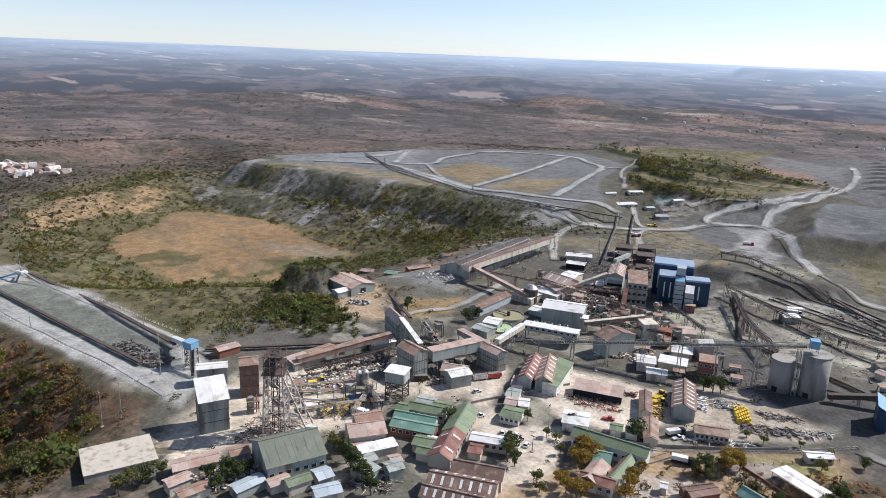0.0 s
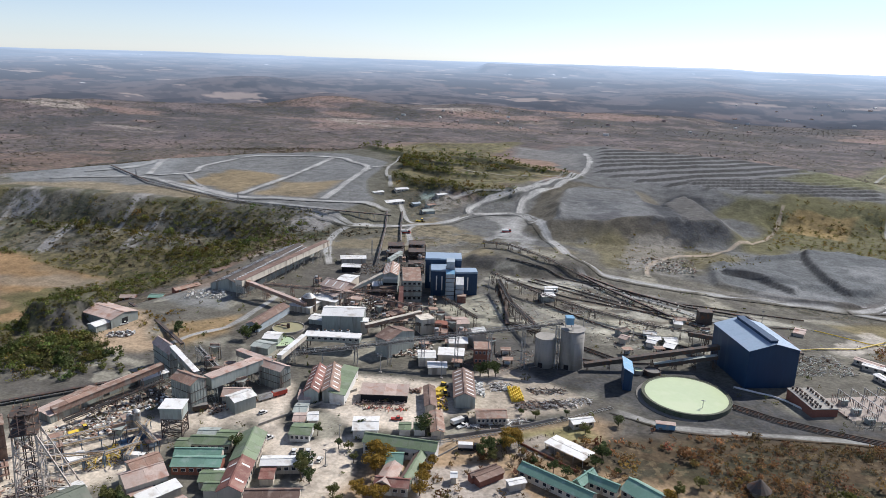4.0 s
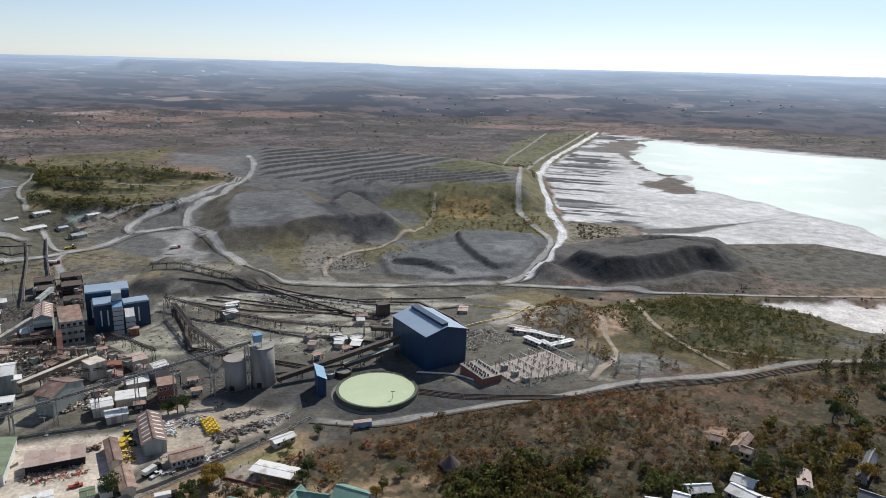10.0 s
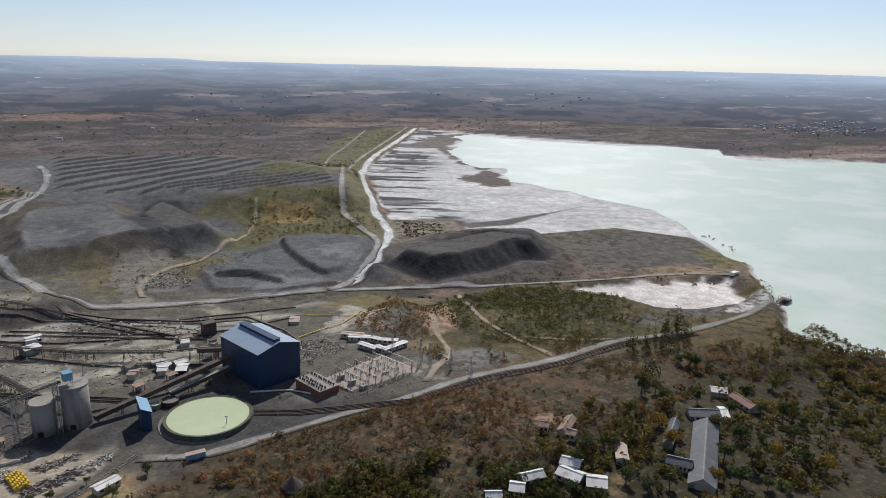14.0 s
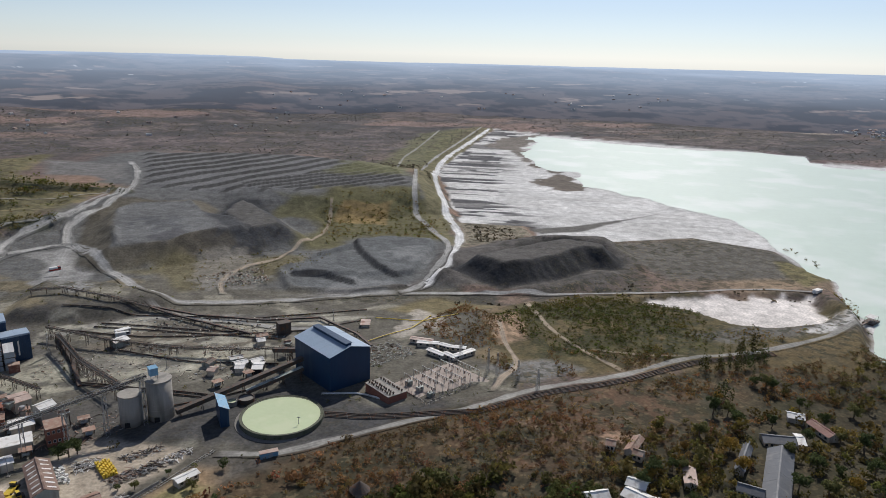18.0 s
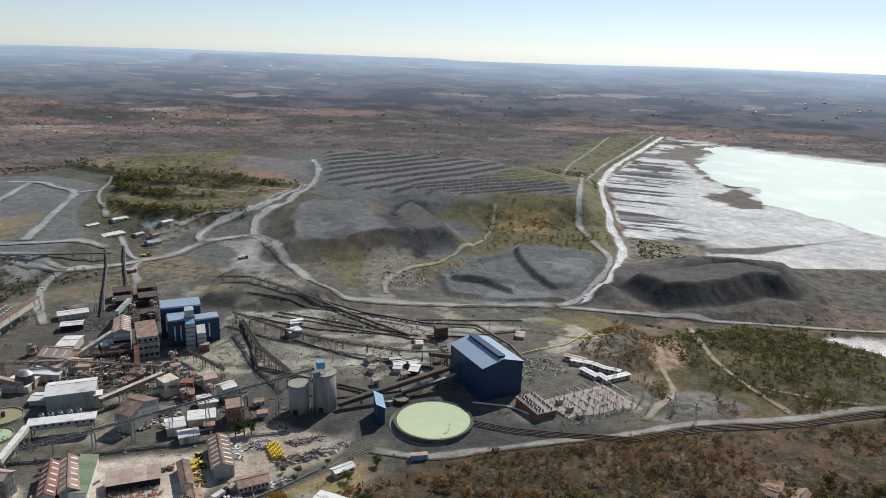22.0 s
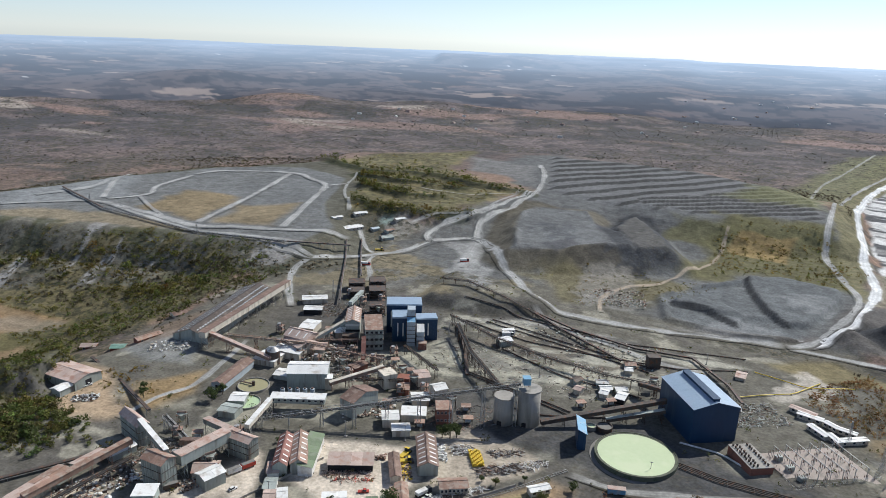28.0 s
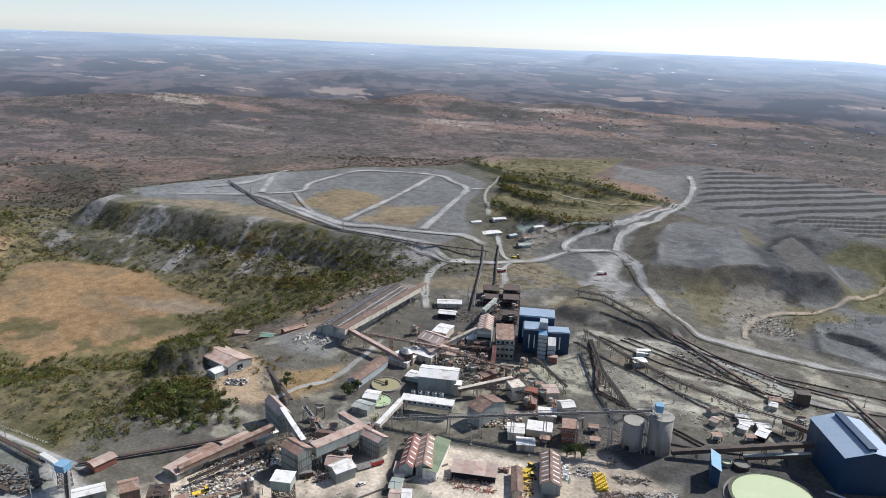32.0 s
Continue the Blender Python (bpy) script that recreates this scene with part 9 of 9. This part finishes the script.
fence("yard_wall", "pale concrete wall along the store yard", [(-108, 238), (-90, 252), (-70, 269), (-56, 284)], 1.5, 4, M["concrete"], True)
fence("yard_wall", "low pale wall beside the gate office", [(-172, 222), (-160, 248), (-150, 272)], 1.2, 4, M["concrete"], True)
fence("court_wall", "low brown wall beside the parade canopy", [(-66, 256), (-52, 250), (-38, 244)], 1.1, 4, M["brick"], True)
fence("lane_wall", "low kerb wall along the lane", [(-104, 205), (-95, 228), (-88, 246)], 0.8, 4, M["concrete"], True)
fence("bank_fence", "white-topped fence along the near bank", [(-480, 106), (-424, 114), (-359, 120.5), (-310, 127), (-262, 130)], 1.2, 4, M["white"])
fence("bank_fence", "white-topped fence along the valley side", [(-545, 163), (-435, 160), (-376, 166.5), (-327, 171)], 1.2, 4, M["white"])
fence("pad_fence", "steel fence round the substation pad", [(58, 355), (94, 380), (108, 351), (66, 323), (58, 355)], 2.0, 4, M["steel"])
fence("garden_fence", "old timber fence across dry grass", [(-94, 247), (-75, 240), (-62, 262), (-38, 290)], 1.1, 4, M["bark"])


def railway(name, points, label):
    x0, y0 = points[0]
    ob = thing(name, x0, y0, 0, label, "railway", z=0.0, kind="structure")
    sleeper = box_mesh("sleeper", 0.25, 2.4, 0.16, M["concrete"])
    pts = line_of(points, 1.6)
    for x, y, a in pts:
        piece("sleeper", sleeper, ob, pose(x - x0, y - y0, level(x, y) + 0.2, 0, 0, a))
    for s in (-0.72, 0.72):
        bm = bmesh.new()
        for (ax, ay, aa), (bx, by, ba) in zip(pts, pts[1:]):
            ca, sa_, cb, sb = math.cos(radians(aa)), math.sin(radians(aa)), math.cos(radians(ba)), math.sin(radians(ba))
            add_beam(bm, (ax - x0 - sa_ * s, ay - y0 + ca * s, level(ax, ay) + 0.44), (bx - x0 - sb * s, by - y0 + cb * s, level(bx, by) + 0.44), 0.12, 0.16)
        part("rail", bm, M["steel"], ob)


railway("railway", [(-112, 231), (-91, 248), (-71, 266), (-55, 283), (-36, 305)], "single railway track beside dry gardens")


def pipeline(name, label, points, r=0.35, mat=None, lift=0.5, step=6.0):
    x0, y0 = points[0]
    ob = thing(name, x0, y0, 0, label, "pipeline", z=0.0)
    pts = line_of(points, step)
    bm = bmesh.new()
    rings = []
    for x, y, a in pts:
        side = Vector((-math.sin(radians(a)), math.cos(radians(a)), 0))
        mid = Vector((x - x0, y - y0, level(x, y) + lift))
        rings.append([bm.verts.new(mid + side * (r * math.cos(k * math.tau / 8)) + Vector((0, 0, r * math.sin(k * math.tau / 8)))) for k in range(8)])
    for lo, hi in zip(rings, rings[1:]):
        for k in range(8):
            bm.faces.new((lo[k], lo[(k + 1) % 8], hi[(k + 1) % 8], hi[k]))
    bm.faces.new(rings[0])
    bm.faces.new(rings[-1][::-1])
    part("pipe", bm, mat or M["dark_steel"], ob)
    block_ = box_mesh("pipe_block", 0.5, r * 3, lift, M["concrete"])
    for x, y, a in pts[::2]:
        piece("support", block_, ob, pose(x - x0, y - y0, level(x, y) - 0.05, 0, 0, a))


for k in range(4):
    o = k * 1.5
    pipeline("slurry_pipe", "dark slurry pipeline beside the gravel road", [(15, 331 - o), (34, 323 - o), (60, 317 - o), (91, 311.5 - o), (135, 326 - o), (186, 339 - o), (215, 350 - o), (242, 358 - o), (300, 362 - o)], 0.32)
for pts in ([(-122, 480), (-70, 463), (0, 440)], [(-125, 474), (-72, 457), (-3, 433)], [(-102, 431), (-55, 405), (-7, 396)], [(-117, 391), (-80, 376), (-43, 362)], [(-112, 386), (-76, 371), (-40, 357)], [(-140, 470), (-90, 450), (-50, 447), (10, 448), (60, 470)], [(-150, 500), (-90, 490), (-20, 480), (60, 498)], [(-85, 356), (-60, 352), (-30, 362), (-5, 372)]):
    pipeline("ground_pipe", "dark pipeline crossing the grey yard", pts, 0.45, None, 0.6)
for pts in ([(60, 470), (90, 455), (120, 470)], [(48, 420), (80, 440), (100, 470)]):
    pipeline("yellow_pipe", "yellow pipe behind the blue hall", pts, 0.35, M["yellow"], 0.8)
pipeline("white_pipe", "pale pipe between the hall and thickener", [(15, 352), (35, 348), (48, 335)], 0.5, M["white"], 0.6)

BEIGE = material("beige_painted_steel", (0.42, 0.32, 0.2), 0.6, 0, 0.15, 3, RUST, 0.3, 2)
BLUEST = material("blue_grey_painted_steel", (0.16, 0.22, 0.28), 0.6, 0, 0.15, 3, RUST, 0.3, 2)


def pipe_bridge(name, label, a, b, h, mat):
    (ax, ay), (bx, by) = a, b
    ob = thing(name, ax, ay, math.degrees(math.atan2(by - ay, bx - ax)), label, "pipe bridge")
    L = math.hypot(bx - ax, by - ay)
    for s in (-0.9, 0.9):
        bm = bmesh.new()
        add_beam(bm, (0, s, h), (L, s, h), 0.35)
        part("girder", bm, mat, ob)
    n = max(2, int(L / 6))
    for k in range(n + 1):
        for s in (-0.9, 0.9):
            piece("post", box_mesh("bridge_post", 0.3, 0.3, h + 0.6, BLUEST), ob, pose(L * k / n, s, -0.6))
    for k in range(3):
        bm = bmesh.new()
        add_tube(bm, (0, -0.5 + 0.5 * k, h + 0.4), (L, -0.5 + 0.5 * k, h + 0.4), 0.16, 6)
        part("pipe", bm, M["steel"] if k else mat, ob)


for a, b, h in (((-234, 167), (-215, 197), 5), ((-229, 164), (-208, 192), 5), ((-215, 197), (-194, 187), 5), ((-211, 200), (-198, 176), 4), ((-222, 160), (-205, 172), 6), ((-213, 160), (-200, 185), 4.5)):
    pipe_bridge("pipe_bridge", "beige steel pipe bridge on blue-grey posts", a, b, h, BEIGE)
conveyor("long_conveyor", "long rusty covered conveyor in the shaft yard", (-252, 188, 4.0), (-238, 237, 7.5), 3.2, "gallery", 9, 2.0, M["rust"], M["rust"])
conveyor("long_conveyor", "long rusty open conveyor in the shaft yard", (-243, 186, 3.2), (-229, 228, 6.5), 2.4, "truss", 9, 1.4, M["dark_steel"])
pool = thing("settling_pool", -209, 190, 62, "dark blue rectangular settling pool", "pool")
bm = bmesh.new()
add_box(bm, -6, 6, -3, 3, -0.5, 0.9)
part("pool_wall", bm, M["concrete"], pool)
bm = bmesh.new()
add_box(bm, -5.6, 5.6, -2.6, 2.6, 0.904, 0.95)
part("pool_water", bm, M["blue"], pool)


def pole(x, y, h, label="tall grey steel mast beside a road", name="mast"):
    ob = thing(name, x, y, 0, label, "mast")
    bm = bmesh.new()
    add_tube(bm, (0, 0, -0.3), (0, 0, h), 0.24, 8, 0.1)
    part("shaft", bm, M["steel"], ob)
    bm = bmesh.new()
    add_box(bm, -0.7, 0.7, -0.7, 0.7, -0.3, 0.4)
    part("footing", bm, M["concrete"], ob)
    bm = bmesh.new()
    add_box(bm, -0.9, 0.9, -0.12, 0.12, h - 0.3, h)
    part("crossarm", bm, M["steel"], ob)


for x, y, h in ((-290.9, 139.9, 20), (-266.7, 102.2, 15.5), (-265.4, 109.6, 16), (-391.9, 119.6, 9.6), (-522, 158, 17), (-352, 162, 10), (2, 318, 6), (-135, 227, 7), (-130, 208, 7), (-96, 242, 7), (-160, 235, 7), (-120, 300, 9), (-150, 292, 9), (-40, 395, 8), (-70, 400, 8), (-20, 420, 8), (30, 470, 8)):
    pole(x, y, h)
for x, y, h in ((110, 360, 15), (113, 352, 15), (123, 345, 12), (129, 330, 12), (100, 385, 14), (-436, 545, 9), (-620, 600, 9), (-250, 470, 16), (-140, 430, 14)):
    lattice_tower("pylon", "slim steel lattice pylon", x, y, 20, h, 1.8, 0.5, 6, M["steel"], "pylon", 0.12)

# substation on its pink gravel pad
pad = thing("substation_pad", 80.5, 350.5, 30, "raised pale gravel substation pad", "pad", z=level(80.5, 350.5) + 0.2)
bm = bmesh.new()
add_box(bm, -22, 22, -16, 16, -3, 0.5)
part("slab", bm, material("pink_gravel", (0.34, 0.29, 0.25), 0.95, 0, 0.2, 3), pad)
for i in range(6):
    gx = -17 + i * 6.8
    gan = thing("gantry", 80.5, 350.5, 30, "galvanised substation gantry with insulators", "gantry", "substation gantries", z=level(80.5, 350.5) + 0.7)
    gan.matrix_world = gan.matrix_world @ pose(gx, 0, 0)
    for s in (-1, 0, 1):
        bm = bmesh.new()
        add_beam(bm, (0, s * 12, 0), (0, s * 12, 6.5), 0.25)
        part("post", bm, M["steel"], gan)
    bm = bmesh.new()
    add_beam(bm, (0, -12.5, 6.5), (0, 12.5, 6.5), 0.3)
    part("beam", bm, M["steel"], gan)
    for k in range(8):
        bm = bmesh.new()
        add_tube(bm, (0, -10.5 + 3 * k, 4.9), (0, -10.5 + 3 * k, 6.3), 0.16, 6)
        part("insulator", bm, M["brown"], gan)
unit = None
for i in range(7):
    for j in range(6):
        if (i + j) % 4 == 3:
            continue
        m = pad.matrix_world @ pose(-18 + i * 5.6, -13 + j * 5.2, 0.5)
        if unit is None:
            unit = thing("isolator", 0, 0, 0, "substation isolator on a small steel stand", "isolator", "substation isolators", z=0)
            for s in (-0.9, 0, 0.9):
                bm = bmesh.new()
                add_beam(bm, (s, 0, 0), (s, 0, 2.2), 0.14)
                part("stand", bm, M["steel"], unit)
                bm = bmesh.new()
                add_tube(bm, (s, 0, 2.2), (s, 0, 3.4), 0.14, 6)
                part("insulator", bm, M["brown"], unit)
            bm = bmesh.new()
            add_beam(bm, (-1.1, 0, 2.2), (1.1, 0, 2.2), 0.18)
            part("crossbar", bm, M["steel"], unit)
            unit.matrix_world = m
        else:
            copy_thing(unit, m)
for k in range(3):
    tr = thing("transformer", 0, 0, 0, "grey oil-filled transformer with radiators", "transformer", "substation transformers", z=0)
    tr.matrix_world = pad.matrix_world @ pose(-16, -9 + 9 * k, 0.5)
    bm = bmesh.new()
    add_box(bm, -1.8, 1.8, -1.2, 1.2, 0, 2.6)
    part("tank", bm, M["grey"], tr)
    for s in (-1, 1):
        for f in range(4):
            piece("radiator", box_mesh("radiator_fin", 0.5, 0.12, 1.9, M["grey"]), tr, pose(-1.2 + 0.8 * f, s * 1.4, 0.4))
    for f in range(3):
        bm = bmesh.new()
        add_tube(bm, (-1 + f, 0, 2.6), (-1 + f, 0, 3.8), 0.15, 8)
        part("bushing", bm, M["brown"], tr)

# blue stacker on the stockpile
st = thing("stacker", -480, 146, 10, "blue steel stacker boom over the stockpile", "stacker")
for p, q in (((-16, -6, 1), (0, 0, 7)), ((-16, 6, 1), (0, 0, 7)), ((0, 0, 7), (20, 0, 3)), ((-16, -6, 1), (-16, 6, 1)), ((0, -5, 0), (0, 0, 9)), ((0, 5, 0), (0, 0, 9))):
    bm = bmesh.new()
    add_beam(bm, p, q, 0.9)
    part("boom_girder", bm, M["blue_light"] if p[0] else M["steel"], st)
bm = bmesh.new()
add_box(bm, -3, 3, -2, 2, 6, 7.6)
part("machine_house", bm, M["white"], st)

# pump barge and jetty at the lake
conveyor("jetty", "pipe jetty leading out to the lake", (330, 372, -8), (432, 425, -11.5), 2.0, "belt", 14)
barge = thing("pump_barge", 438, 428, 28, "steel pump barge moored at the shore", "barge", z=-13.3)
bm = bmesh.new()
add_box(bm, -7, 7, -4, 4, 0, 1.2)
part("hull", bm, M["dark_steel"], barge)
for u in (-5, 0, 5):
    for v in (-3, 3):
        bm = bmesh.new()
        add_beam(bm, (u, v, 1.2), (u, v, 5), 0.25)
        part("frame_post", bm, M["steel"], barge)
bm = bmesh.new()
add_box(bm, -5.2, 5.2, -3.2, 3.2, 5, 5.2)
part("deck_roof", bm, M["steel"], barge)
pump = block("shore_pump_house", "small shore pump house on a sandy spit", 430, 478, 8, 4, 20, 3, M["white"], M["white"], category="pump house")
scrub("reed_bed", "reed clumps standing in the lake edge", [(395, 350), (400, 395), (470, 500), (500, 560), (512, 640), (530, 620), (500, 540), (420, 400), (405, 345)], 90, 1.8, GREENISH, 131, 9, 4, (), 0.6)


def village(name, label, x, y, L, W, count, seed):
    """Far houses, a few small boxes each: too many and too far to pick apart."""
    gen = np.random.default_rng(seed)
    for mat in (M["white"], M["pink"]):
        bm = bmesh.new()
        for k in range(count // 2):
            px, py = x + gen.uniform(-L / 2, L / 2), y + gen.uniform(-W / 2, W / 2)
            z = level(px, py)
            m = pose(px, py, z, 0, 0, gen.uniform(0, 180))
            l, w = gen.uniform(6, 13), gen.uniform(5, 8)
            add_box(bm, -l / 2, l / 2, -w / 2, w / 2, -1, 3, m)
            add_box(bm, -l / 2 - 0.4, l / 2 + 0.4, -w / 4, w / 4, 3.0, 4.2, m)
        ob = new(name, mesh_of(name, bm, mat))
        tagged(ob, label, "houses", kind="stuff")


village("far_village", "far township of pale houses beyond the lake", 1700, 1610, 380, 260, 120, 41)
village("valley_village", "pale houses among trees beyond the valley", -928, 300, 70, 90, 40, 42)
village("far_farm", "far farm sheds on the plain", -420, 1900, 900, 500, 24, 43)
village("far_farm", "far farm sheds on the plain", 700, 2500, 1500, 500, 40, 44)
